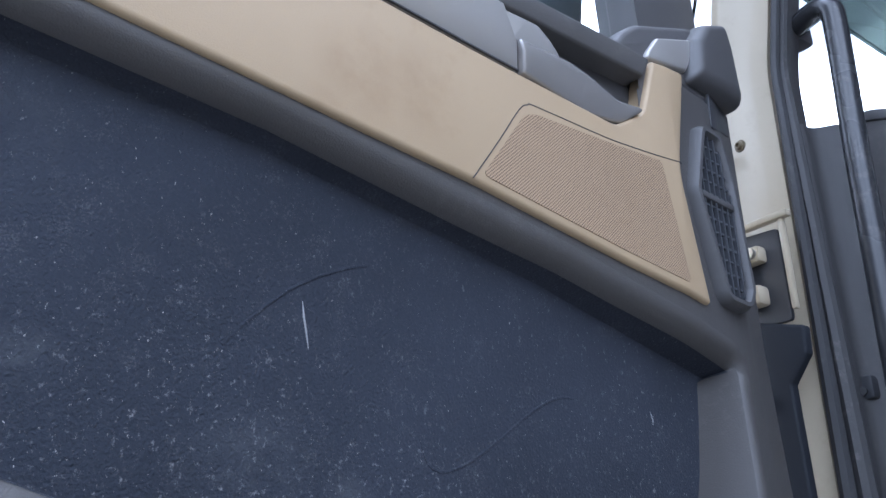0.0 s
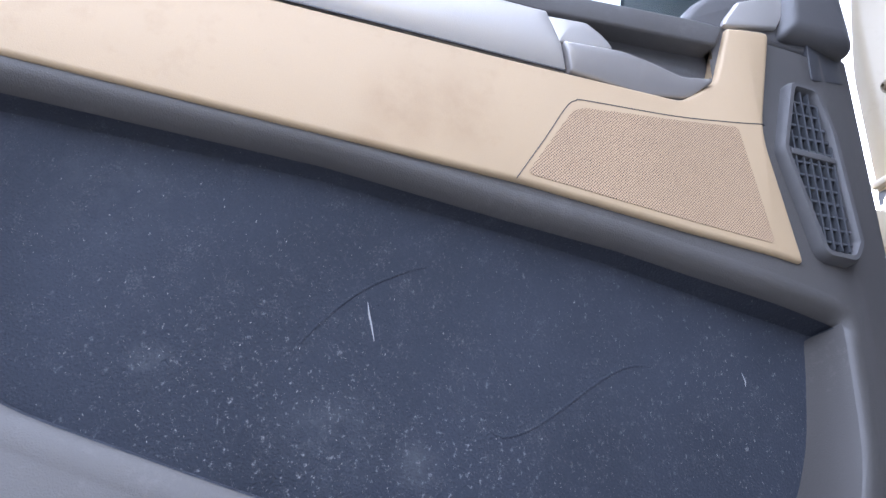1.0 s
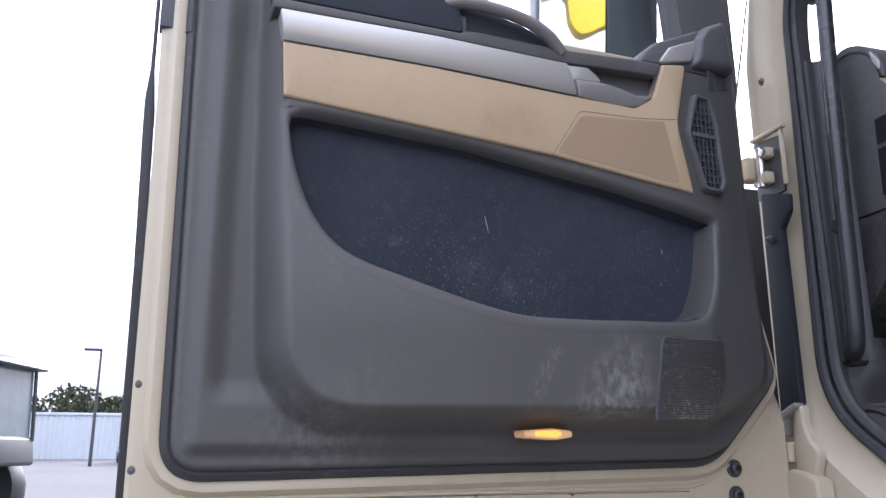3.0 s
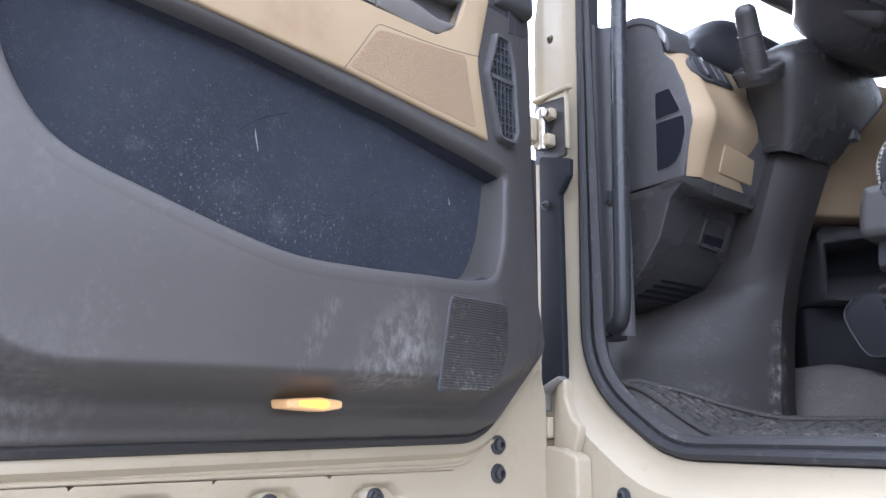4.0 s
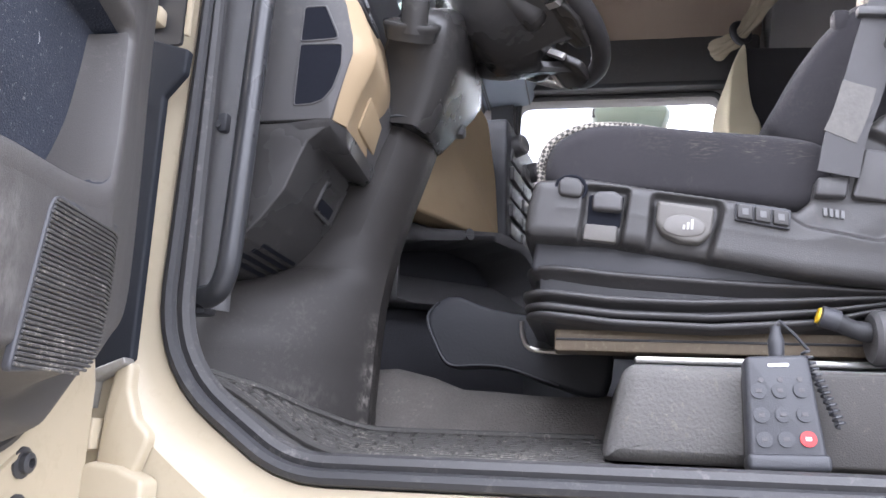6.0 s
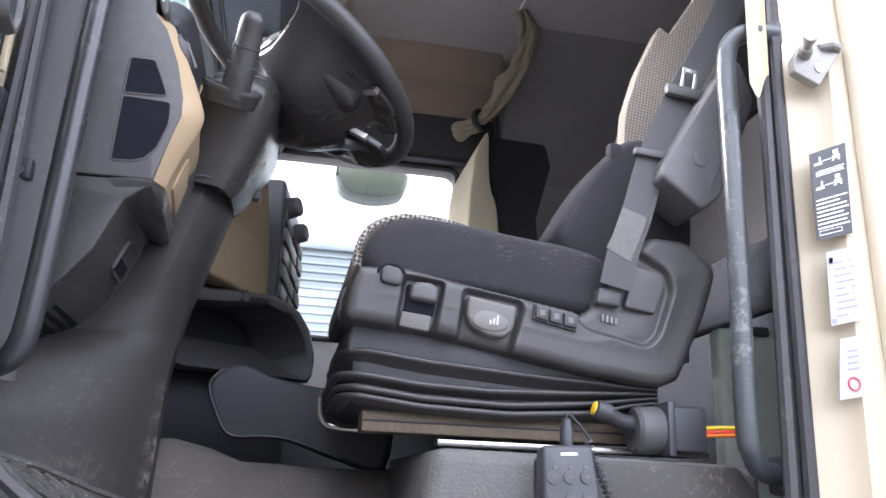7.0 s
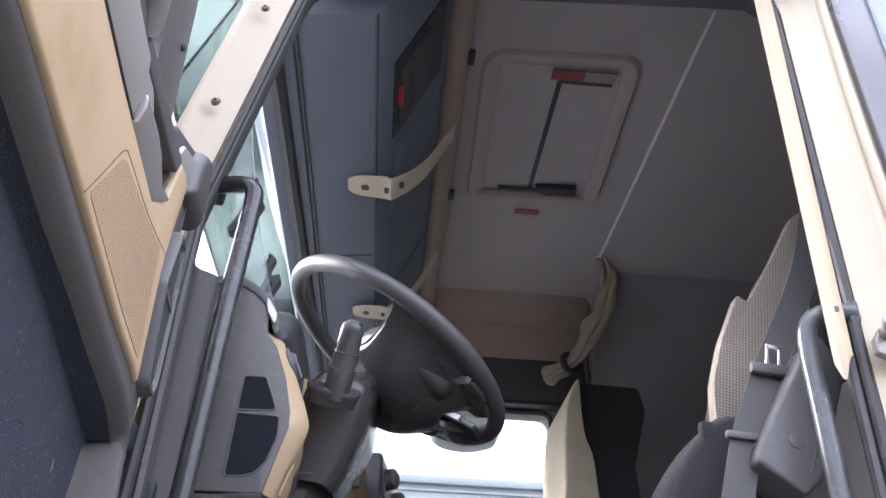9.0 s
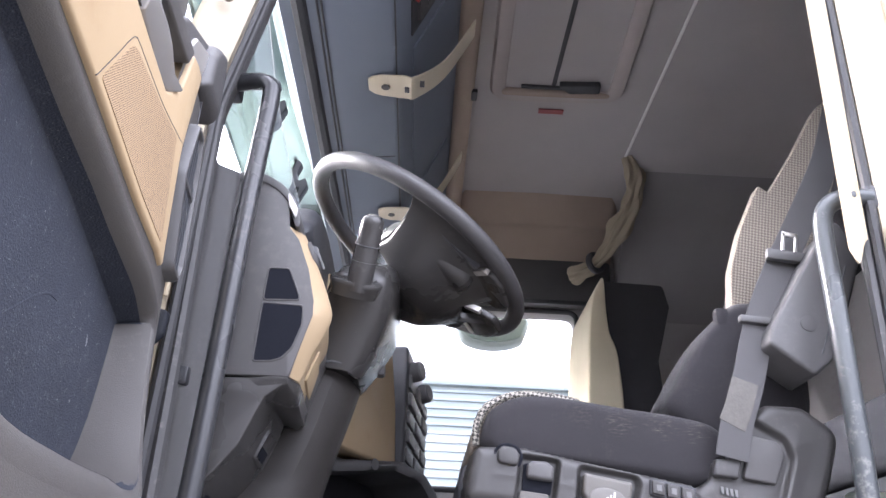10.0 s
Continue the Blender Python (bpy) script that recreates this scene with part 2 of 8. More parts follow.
BLACKPRINT = material("black_sticker", (0.02, 0.02, 0.022), 0.35, vary=0.1)
YELLOW = material("yellow_machine_paint", (0.75, 0.50, 0.02), 0.4, vary=0.08, dirt=(0.2, 0.15, 0.08), dirt_amount=0.3)
AMBER = glowing("lit_amber_core", (1.0, 0.40, 0.06), 0.5)
LENS = glowing("pale_amber_lens", (0.80, 0.48, 0.22), 0.06)
ZINC = material("zinc_plated_steel", (0.27, 0.26, 0.24), 0.45, metal=0.35, vary=0.15, grain=250, bump=0.15, dirt=(0.2, 0.16, 0.11), dirt_amount=0.4, dirt_scale=10)

# ---------------------------------------------------------------- mesh tools
def link_mesh(name, bm, mat, parent=None, label="", smooth=True, angle=40):
    bmesh.ops.recalc_face_normals(bm, faces=bm.faces)
    for f in bm.faces:
        f.smooth = smooth
    if smooth:
        for e in bm.edges:
            if len(e.link_faces) == 2 and e.calc_face_angle(0) > radians(angle):
                e.smooth = False
    me = bpy.data.meshes.new(name)
    bm.to_mesh(me)
    bm.free()
    me.materials.append(mat)
    ob = new(name, me)
    if parent is not None:
        ob.parent = parent
    if label:
        ob["label"] = label
    return ob


def part(name, bm, mat, parent, label="", smooth=True, angle=40):
    return link_mesh(name, bm, mat, parent, label, smooth, angle)


def thing(name, label, category, group="", kind=""):
    return tagged(new(name), label, category, group, kind)


def arc_round(pts, r, seg=5):
    """The polygon pts with its corners rounded; r: one radius or one per corner."""
    out, n = [], len(pts)
    rs = r if isinstance(r, (list, tuple)) else [r] * n
    for i in range(n):
        p, a, b = Vector(pts[i]), Vector(pts[i - 1]), Vector(pts[(i + 1) % n])
        u, v = a - p, b - p
        lu, lv = u.length, v.length
        if rs[i] <= 1e-5 or lu < 1e-6 or lv < 1e-6:
            out.append(p)
            continue
        u, v = u / lu, v / lv
        ang = u.angle(v)
        d = min(rs[i] / math.tan(ang / 2), lu * 0.48, lv * 0.48)
        p0, p1 = p + u * d, p + v * d
        for k in range(seg + 1):
            t = k / seg
            out.append((1 - t) ** 2 * p0 + 2 * t * (1 - t) * p + t * t * p1)
    return [(q.x, q.y) for q in out]


def smooth_loop(pts, n=6, closed=True):
    """Catmull-Rom curve through pts (2D or 3D)."""
    P = [Vector(p) for p in pts]
    m, out = len(P), []
    for i in range(m if closed else m - 1):
        if closed:
            a, b, c, d = P[i - 1], P[i], P[(i + 1) % m], P[(i + 2) % m]
        else:
            a, b, c, d = P[max(i - 1, 0)], P[i], P[i + 1], P[min(i + 2, m - 1)]
        for k in range(n):
            t = k / n
            out.append(0.5 * ((2 * b) + (c - a) * t + (2 * a - 5 * b + 4 * c - d) * t * t + (3 * b - a - 3 * c + d) * t ** 3))
    if not closed:
        out.append(P[-1])
    return [tuple(q) for q in out]


def offset_loop(pts, d):
    """Moves a closed 2D loop inwards by d (counted as if it ran counter-clockwise)."""
    n = len(pts)
    area = sum(pts[i - 1][0] * pts[i][1] - pts[i][0] * pts[i - 1][1] for i in range(n))
    s = 1 if area > 0 else -1
    out = []
    for i in range(n):
        p, a, b = Vector(pts[i]), Vector(pts[i - 1]), Vector(pts[(i + 1) % n])
        e0, e1 = (p - a), (b - p)
        if e0.length < 1e-9 or e1.length < 1e-9:
            out.append(tuple(p))
            continue
        e0.normalize()
        e1.normalize()
        n0, n1 = Vector((-e0.y, e0.x)) * s, Vector((-e1.y, e1.x)) * s
        m = n0 + n1
        if m.length < 1e-6:
            m = n0
        m.normalize()
        k = d / max(m.dot(n0), 0.5)
        out.append(tuple(p + m * k))
    for _ in range(12):
        bad = False
        for i in range(n):
            j = (i + 1) % n
            ex, ey = pts[j][0] - pts[i][0], pts[j][1] - pts[i][1]
            fx, fy = out[j][0] - out[i][0], out[j][1] - out[i][1]
            if ex * fx + ey * fy < -1e-12:
                out[i] = out[j] = ((out[i][0] + out[j][0]) / 2, (out[i][1] + out[j][1]) / 2)
                bad = True
        if not bad:
            break
    return out


def rings_to_bm(rings, cap0=True, cap1=True, closed=True, bm=None):
    """Skins rings (equal lists of 3D points) to a mesh."""
    bm = bm or bmesh.new()
    vs = [[bm.verts.new(p) for p in r] for r in rings]
    n = len(rings[0])
    for a, b in zip(vs, vs[1:]):
        for i in range(n if closed else n - 1):
            j = (i + 1) % n
            bm.faces.new((a[i], a[j], b[j], b[i]))
    if closed and cap0:
        bm.faces.new(vs[0][::-1])
    if closed and cap1:
        bm.faces.new(vs[-1])
    return bm


def slab(outline, h0, h1, F, bevel=0.003, both=False, seg=3, bm=None):
    """A plate with the 2D outline between heights h0 and h1, its upper rim rounded; F(a, b, h) gives the place."""
    rings = []
    if both and bevel:
        for k in range(seg):
            th = math.pi / 2 * k / seg
            rings.append(([p for p in offset_loop(outline, bevel * (1 - math.sin(th)))], h0 + (bevel * (1 - math.cos(th))) * (1 if h1 > h0 else -1)))
        rings.append((outline, h0 + bevel * (1 if h1 > h0 else -1)))
    else:
        rings.append((outline, h0))
    if bevel:
        sgn = 1 if h1 > h0 else -1
        for k in range(seg + 1):
            th = math.pi / 2 * k / seg
            rings.append((offset_loop(outline, bevel * (1 - math.cos(th))) if k else outline, h1 - sgn * bevel * (1 - math.sin(th))))
    else:
        rings.append((outline, h1))
    return rings_to_bm([[F(a, b, h) for a, b in loop] for loop, h in rings], bm=bm)


def tube(path, r, seg=12, closed=False, bm=None, flat=1.0, up=(0, 0, 1)):
    """A round (or, with flat, oval) bar along path; r: a radius or one per point."""
    P = [Vector(p) for p in path]
    n = len(P)
    rs = r if isinstance(r, (list, tuple)) else [r] * n
    rings = []
    prev = None
    for i in range(n):
        if closed:
            t = P[(i + 1) % n] - P[i - 1]
        else:
            t = P[min(i + 1, n - 1)] - P[max(i - 1, 0)]
        t.normalize()
        ref = Vector(up) if prev is None else prev
        a = ref - t * ref.dot(t)
        if a.length < 1e-4:
            a = t.orthogonal()
        a.normalize()
        prev = a
        b = t.cross(a)
        rings.append([P[i] + (a * math.cos(q) + b * math.sin(q) * flat) * rs[i] for q in (2 * math.pi * k / seg for k in range(seg))])
    if closed:
        rings.append(rings[0])
        bm = rings_to_bm(rings, False, False, bm=bm)
        bmesh.ops.remove_doubles(bm, verts=bm.verts, dist=1e-5)
        return bm
    return rings_to_bm(rings, bm=bm)


def lathe(profile, centre, axis, seg=20, bm=None):
    """Turns (radius, height) pairs round the axis."""
    ax = Vector(axis).normalized()
    a = ax.orthogonal().normalized()
    b = ax.cross(a)
    c = Vector(centre)
    rings = [[c + ax * h + (a * math.cos(q) + b * math.sin(q)) * max(r, 1e-4) for q in (2 * math.pi * k / seg for k in range(seg))] for r, h in profile]
    return rings_to_bm(rings, bm=bm)


def box(lo, hi, bevel=0.004, seg=2, bm=None, m=None):
    """A box with rounded edges."""
    (x0, y0, z0), (x1, y1, z1) = lo, hi
    b2 = bmesh.new()
    bmesh.ops.create_cube(b2, size=1, matrix=Matrix.Translation(((x0 + x1) / 2, (y0 + y1) / 2, (z0 + z1) / 2)) @ Matrix.Diagonal((abs(x1 - x0), abs(y1 - y0), abs(z1 - z0), 1)))
    if bevel:
        bmesh.ops.bevel(b2, geom=b2.edges[:], offset=bevel, segments=seg, profile=0.5, affect="EDGES")
    if m is not None:
        bmesh.ops.transform(b2, matrix=m, verts=b2.verts)
    if bm is None:
        return b2
    me = bpy.data.meshes.new("tmp")
    b2.to_mesh(me)
    b2.free()
    bm.from_mesh(me)
    bpy.data.meshes.remove(me)
    return bm


def sheet(us, vs, F, thick=0.0, bm=None):
    """A grid surface F(u, v)."""
    bm = bm or bmesh.new()
    g = [[bm.verts.new(F(u, v)) for v in vs] for u in us]
    for i in range(len(us) - 1):
        for j in range(len(vs) - 1):
            bm.faces.new((g[i][j], g[i + 1][j], g[i + 1][j + 1], g[i][j + 1]))
    if thick:
        bmesh.ops.recalc_face_normals(bm, faces=bm.faces)
        bmesh.ops.solidify(bm, geom=bm.faces[:], thickness=thick)
    return bm


def span(a, b, n):
    return [a + (b - a) * i / n for i in range(n + 1)]


def sstep(a, b, x):
    t = min(max((x - a) / (b - a), 0.0), 1.0)
    return t * t * (3 - 2 * t)


def XZ(a, b, h):
    return (a, h, b)


def screw(parent, p, axis, r=0.008, mat=None, name="screw"):
    bm = lathe([(r * 1.5, 0), (r * 1.5, r * 0.25), (r, r * 0.35), (r, r * 0.9), (r * 0.75, r * 1.1), (r * 0.5, r * 1.1), (r * 0.45, r * 0.5), (0.0005, r * 0.5)], p, axis, 14)
    return part(name, bm, mat or PLASTIC_DARK, parent)


def pillow(outline, h0, h1, F, edge=0.03, n=6, bm=None):
    """A padded body: the outline between h0 and h1, shrinking round its middle towards both ends."""
    cx = (min(p[0] for p in outline) + max(p[0] for p in outline)) / 2
    cy = (min(p[1] for p in outline) + max(p[1] for p in outline)) / 2
    hx = (max(p[0] for p in outline) - min(p[0] for p in outline)) / 2
    hy = (max(p[1] for p in outline) - min(p[1] for p in outline)) / 2
    sgn = 1 if h1 > h0 else -1
    stops = [(h0 + sgn * edge * (1 - math.cos(q)), 1 - math.sin(q)) for q in (math.pi / 2 * k / n for k in range(n + 1))]
    stops += [(h1 - sgn * edge * (1 - math.cos(q)), 1 - math.sin(q)) for q in (math.pi / 2 * k / n for k in range(n, -1, -1))]
    rings = []
    for h, k in stops:
        sx, sy = 1 - edge * k / hx, 1 - edge * k / hy
        rings.append([F(cx + (a - cx) * sx, cy + (b - cy) * sy, h) for a, b in outline])
    return rings_to_bm(rings, bm=bm)


# ---------------------------------------------------------------- ground and cab shell
def resample(loop, centre, n=120):
    """The loop cut by n rays from the centre."""
    out, m = [], len(loop)
    for k in range(n):
        a = 2 * math.pi * k / n + 0.003
        dx, dy = math.cos(a), math.sin(a)
        best = 0.0
        for i in range(m):
            x0, y0 = loop[i - 1][0] - centre[0], loop[i - 1][1] - centre[1]
            x1, y1 = loop[i][0] - centre[0], loop[i][1] - centre[1]
            den = dx * (y1 - y0) - dy * (x1 - x0)
            if abs(den) < 1e-12:
                continue
            t = (x0 * (y1 - y0) - y0 * (x1 - x0)) / den
            s = (x0 * dy - y0 * dx) / den
            if -1e-9 <= s <= 1 + 1e-9 and t > best:
                best = t
        out.append((centre[0] + dx * best, centre[1] + dy * best))
    return out


def yard_z(x):
    """Height of the yard, sloped up ahead of the truck to fit the camera's view."""
    return -0.1 + 0.0265 * min(max(-x - 5.0, 0.0), 100.0)


ASPHALT = material("worn_block_paving", (0.13, 0.125, 0.12), 0.9, vary=0.25, scale=0.3, grain=14, bump=0.4, dirt=(0.22, 0.21, 0.19), dirt_amount=0.5, dirt_scale=0.4)
bm = bmesh.new()
sheet([-400, -300, -200, -150, -120, -110] + [-105 + 5 * i for i in range(21)] + [0, 40, 80, 140, 220, 300, 400], [-400 + 40 * i for i in range(21)], lambda u, v: (u, v, yard_z(u)), bm=bm)
tagged(link_mesh("ground", bm, ASPHALT), "grey paved yard under the parked truck", "ground", kind="structure")

cab = thing("truck_cab", "cream painted high-roof truck cab standing with its door open", "truck")

# the doorway: front, sill and rear edges in x and z
OPEN = arc_round([(-0.004, 1.62), (0.16, 1.505), (0.989, 1.513), (1.000, 2.972), (0.115, 2.915), (0.005, 2.36)], [0.20, 0.15, 0.10, 0.05, 0.09, 0.25], 7)
OC = (0.5, 2.2)
SIDE_Y = -0.03
outer = [(-0.085, 0.75), (2.05, 0.75), (2.05, 3.05), (0.30, 2.99), (0.13, 2.975), (0.035, 2.90), (-0.085, 2.30)]
NR = 160


def side_ring(loop, y):
    return [(a, y, b) for a, b in loop]


def grow(loop, d):
    return offset_loop(loop, -d)


rings = [side_ring(resample(grow(OPEN, 0.012), OC, NR), 0.034), side_ring(resample(grow(OPEN, 0.010), OC, NR), 0.02), side_ring(resample(grow(OPEN, 0.010), OC, NR), 0.002),
         side_ring(resample(grow(OPEN, 0.030), OC, NR), -0.002), side_ring(resample(grow(OPEN, 0.052), OC, NR), -0.012), side_ring(resample(grow(OPEN, 0.062), OC, NR), -0.026)]
outer_r = resample(arc_round(outer, 0.03, 4), OC, NR)
rings.append(side_ring([((a[0] * 0.5 + b[0] * 0.5), (a[1] * 0.5 + b[1] * 0.5)) for a, b in zip(resample(grow(OPEN, 0.062), OC, NR), outer_r)], SIDE_Y))
rings.append(side_ring(outer_r, SIDE_Y))
rings.append(side_ring(outer_r, 0.04))
part("side_panel", rings_to_bm(rings, False, False), PAINT, cab, "cream painted side panel round the doorway")

# double rubber seal round the doorway
for off, y, r, nm in ((-0.002, 0.001, 0.0095, "outer_seal"), (-0.017, 0.016, 0.011, "inner_seal")):
    lp = []
    for (a, b), (c, d) in zip(OPEN, offset_loop(OPEN, -off)):
        k = 1 - 0.85 * sstep(2.05, 2.40, b) if nm == "inner_seal" else 1.0
        lp.append((a + (c - a) * k, b + (d - b) * k))
    part(nm, tube([(a, y, b) for a, b in lp], [r * (1 - 0.38 * sstep(2.0, 2.4, b)) for a, b in lp], 8, True), RUBBER if nm == "outer_seal" else WORNRUBBER, cab, "black rubber door seal")

# jamb lining inside the seal
J = [resample(offset_loop(OPEN, d), OC, NR) for d in (0.008, 0.006, 0.002)]
part("jamb_lining", rings_to_bm([side_ring(J[0], 0.014), side_ring(J[1], 0.026), side_ring(J[2], 0.038), side_ring(J[2], 0.052)], False, False), PLASTIC, cab, "dark plastic doorway lining")

# rain gutter over the doorway and the roof above it
GUT = [(0.06, 2.910), (0.14, 2.945), (0.30, 2.975), (0.49, 2.980), (0.70, 2.977), (1.065, 2.972), (1.46, 2.995), (2.05, 3.03)]
part("gutter", tube([(a, -0.043, b + 0.006) for a, b in smooth_loop(GUT, 6, False)], 0.010, 10, flat=0.8), material("grey_rain_strip", (0.10, 0.10, 0.105), 0.5, vary=0.1), cab, "dark grey rain strip over the doorway")
roof_prof = [(-0.028, 3.00), (-0.036, 3.10), (-0.036, 3.20), (-0.020, 3.34), (0.03, 3.47), (0.14, 3.58), (0.36, 3.65), (1.2, 3.68), (2.04, 3.65), (2.26, 3.58), (2.37, 3.47), (2.42, 3.34), (2.436, 3.20), (2.436, 3.10), (2.43, 3.00)]
xs = [-0.12, -0.02, 0.12, 0.3, 0.5, 1.0, 1.5, 2.05]
drop = [0.42, 0.30, 0.16, 0.07, 0.03, 0.0, 0.03, 0.05]
rings = []
for x, d in zip(xs, drop):
    rings.append([(x, y, 2.98 + (z - 2.98) * (1 - d) + 0.05 * (x / 2.0)) for y, z in roof_prof])
bm = rings_to_bm(rings, closed=False)
part("roof", bm, PAINT, cab, "cream painted high roof")

# rear quarter with its window
WIN = arc_round([(1.098, 2.368), (1.47, 2.385), (1.45, 2.60), (1.395, 2.80), (1.345, 2.962), (1.086, 2.966)], [0.02, 0.03, 0.05, 0.05, 0.05, 0.012], 6)
GREYFRIT = material("grey_window_border", (0.13, 0.128, 0.135), 0.25, vary=0.04, bump=0)
part("window_border", slab(WIN, -0.028, -0.042, XZ, 0.004), GREYFRIT, cab, "grey border of the rear side window")
WIN_IN = arc_round([(1.161, 2.405), (1.445, 2.42), (1.415, 2.62), (1.355, 2.82), (1.295, 2.942), (1.155, 2.938)], [0.03, 0.03, 0.05, 0.05, 0.04, 0.01], 6)
SIDEGLASS = material("pale_blue_coated_glass", (0.15, 0.18, 0.185), 0.14, vary=0.25, scale=3, bump=0, specular=0.5, coat=0.15)
part("rear_side_window", slab(WIN_IN, -0.040, -0.046, XZ, 0.001), SIDEGLASS, cab, "pale blue reflecting side window")

# striker pin of the lock on the rear pillar
bm = slab(arc_round([(0.995, 2.176), (0.996, 2.197), (1.012, 2.220), (1.068, 2.234), (1.070, 2.216), (1.032, 2.159)], 0.005), -0.022, -0.035, XZ, 0.002)
st = part("striker_plate", bm, ZINC, cab, "bare steel door striker")
part("pin", lathe([(0.010, 0), (0.010, 0.02), (0.007, 0.022), (0.007, 0.035), (0.009, 0.037), (0.009, 0.045), (0.001, 0.046)], (1.014, -0.032, 2.205), (-0.35, -0.85, 0.1), 14), ZINC, st)
part("guard", tube([(1.040, -0.034, 2.222), (1.052, -0.044, 2.222), (1.064, -0.040, 2.222), (1.068, -0.030, 2.220)], 0.006, 8), ZINC, st)
part("bolt", lathe([(0.007, 0), (0.007, 0.004), (0.001, 0.004)], (1.034, -0.033, 2.186), (0, -1, 0), 12), STEEL, st)

# body bolts under the sill
# dark yellow paints the pillar screws' shaded recesses onto raised heads
PILLARSCREW = material("dark_yellow_screw", (0.16, 0.13, 0.08), 0.5, metal=0.4, vary=0.2)
for x, z in ((0.096, 1.442), (0.235, 1.425), (0.52, 1.42), (0.80, 1.42)):
    screw(cab, (x, -0.03, z), (0, -1, 0), 0.0085, name="body_bolt")
for x, y, z in ((0.002, -0.020, 2.547), (0.047, -0.020, 2.770), (0.14, -0.016, 2.955), (-0.036, -0.03, 2.252)):
    screw(cab, (x, y - 0.004, z), (-0.1, -1, 0), 0.0055, PILLARSCREW, name="pillar_screw")
screw(cab, (-0.006, -0.03, 1.457), (0, -1, 0), 0.004, name="body_bolt")

# hinge pillar: recess, hinge, black cover strip, lower bracket
# nothing is sunk in here: the dark plate paints the recess's shade
part("hinge_pocket", slab(arc_round([(-0.085, 2.018), (-0.008, 2.018), (-0.008, 2.130), (-0.085, 2.136)], 0.006), -0.026, -0.0315, XZ, 0.001), PLASTIC_DARK, cab, "flat dark plate for the shade in the upper hinge recess")
part("pocket_ledge", box((-0.085, -0.040, 2.138), (0.012, -0.028, 2.147), 0.003), PAINT, cab, "cream pressed ledge over the hinge")
part("pocket_lip", box((-0.004, -0.037, 2.028), (0.003, -0.028, 2.140), 0.003), PAINT, cab)
hin = part("upper_hinge", box((-0.070, -0.048, 2.092), (-0.026, -0.030, 2.112), 0.004), PAINT, cab, "cream painted door hinge")
part("hinge_knuckle", box((-0.072, -0.052, 2.040), (-0.030, -0.030, 2.064), 0.005), PAINT, hin)
part("hinge_pin", lathe([(0.009, -0.04), (0.009, 0.035), (0.006, 0.04), (0.001, 0.04)], (-0.050, -0.046, 2.076), (0, 0, 1), 14), STEEL, hin)
part("hinge_arm", box((-0.090, -0.072, 2.052), (-0.056, -0.040, 2.100), 0.006), PAINT, hin)
part("hinge_bolt", lathe([(0.007, 0), (0.007, 0.006), (0.001, 0.007)], (-0.036, -0.048, 2.102), (0, -1, 0), 10), STEEL, hin)
strip = arc_round([(-0.070, 1.605), (-0.013, 1.625), (-0.016, 1.945), (0.008, 1.975), (0.010, 2.006), (-0.066, 2.028)], 0.006)
part("hinge_cover", slab(strip, -0.03, -0.042, XZ, 0.004), material("matt_black_strip", (0.012, 0.014, 0.019), 0.65, vary=0.2, grain=500, bump=0.1, specular=0.3), cab, "black plastic cover strip beside the hinge")
screw(cab, (-0.045, -0.046, 1.93), (0, -1, 0), 0.006)
lb = part("lower_bracket", slab(arc_round([(-0.092, 1.40), (0.030, 1.40), (0.030, 1.497), (-0.004, 1.510), (-0.036, 1.514), (-0.072, 1.494), (-0.078, 1.45)], [0.004, 0.004, 0.012, 0.01, 0.012, 0.014, 0.02], 4), -0.03, -0.062, XZ, 0.006), PAINT, cab, "cream painted lower hinge bracket")
part("bracket_web", slab(arc_round([(-0.040, 1.505), (0.008, 1.500), (0.024, 1.545), (0.004, 1.560), (-0.008, 1.592), (-0.008, 1.626), (-0.030, 1.615), (-0.036, 1.575)], [0.004, 0.004, 0.02, 0.02, 0.02, 0.008, 0.01, 0.02], 4), -0.03, -0.046, XZ, 0.006), PAINT, lb)
part("hinge_leaf", slab(arc_round([(-0.073, 1.572), (-0.050, 1.570), (-0.048, 1.600), (-0.012, 1.620), (-0.014, 1.628), (-0.072, 1.604)], 0.003, 3), -0.036, -0.055, XZ, 0.002), ZINC, lb, "grey steel hinge leaf")
part("bracket_hook", slab(arc_round([(-0.070, 1.522), (-0.040, 1.526), (-0.040, 1.560), (-0.050, 1.560), (-0.052, 1.538), (-0.070, 1.534)], 0.003, 3), -0.034, -0.056, XZ, 0.002), PAINT, lb)
part("bracket_edge", tube([(-0.074, -0.063, 1.490), (-0.070, -0.064, 1.455), (-0.088, -0.064, 1.425)], 0.003, 6), PAINT, lb)

# sill step, front and inner structure of the cab
part("sill_plate", box((0.10, 0.02, 1.49), (0.99, 0.095, 1.522), 0.006), PLASTIC_GREY, cab, "worn grey plastic sill plate")
floor = link_mesh("floor", box((-0.25, 0.06, 1.44), (2.0, 2.40, 1.525), 0.002), CARPET)
tagged(floor, "grey covered cab floor", "floor", kind="structure")
wall = link_mesh("wall_rear", box((1.78, 0.0, 1.44), (1.83, 2.42, 3.5), 0.002), WALLLINER)
tagged(wall, "grey-beige lined rear wall of the cab", "wall", kind="structure")
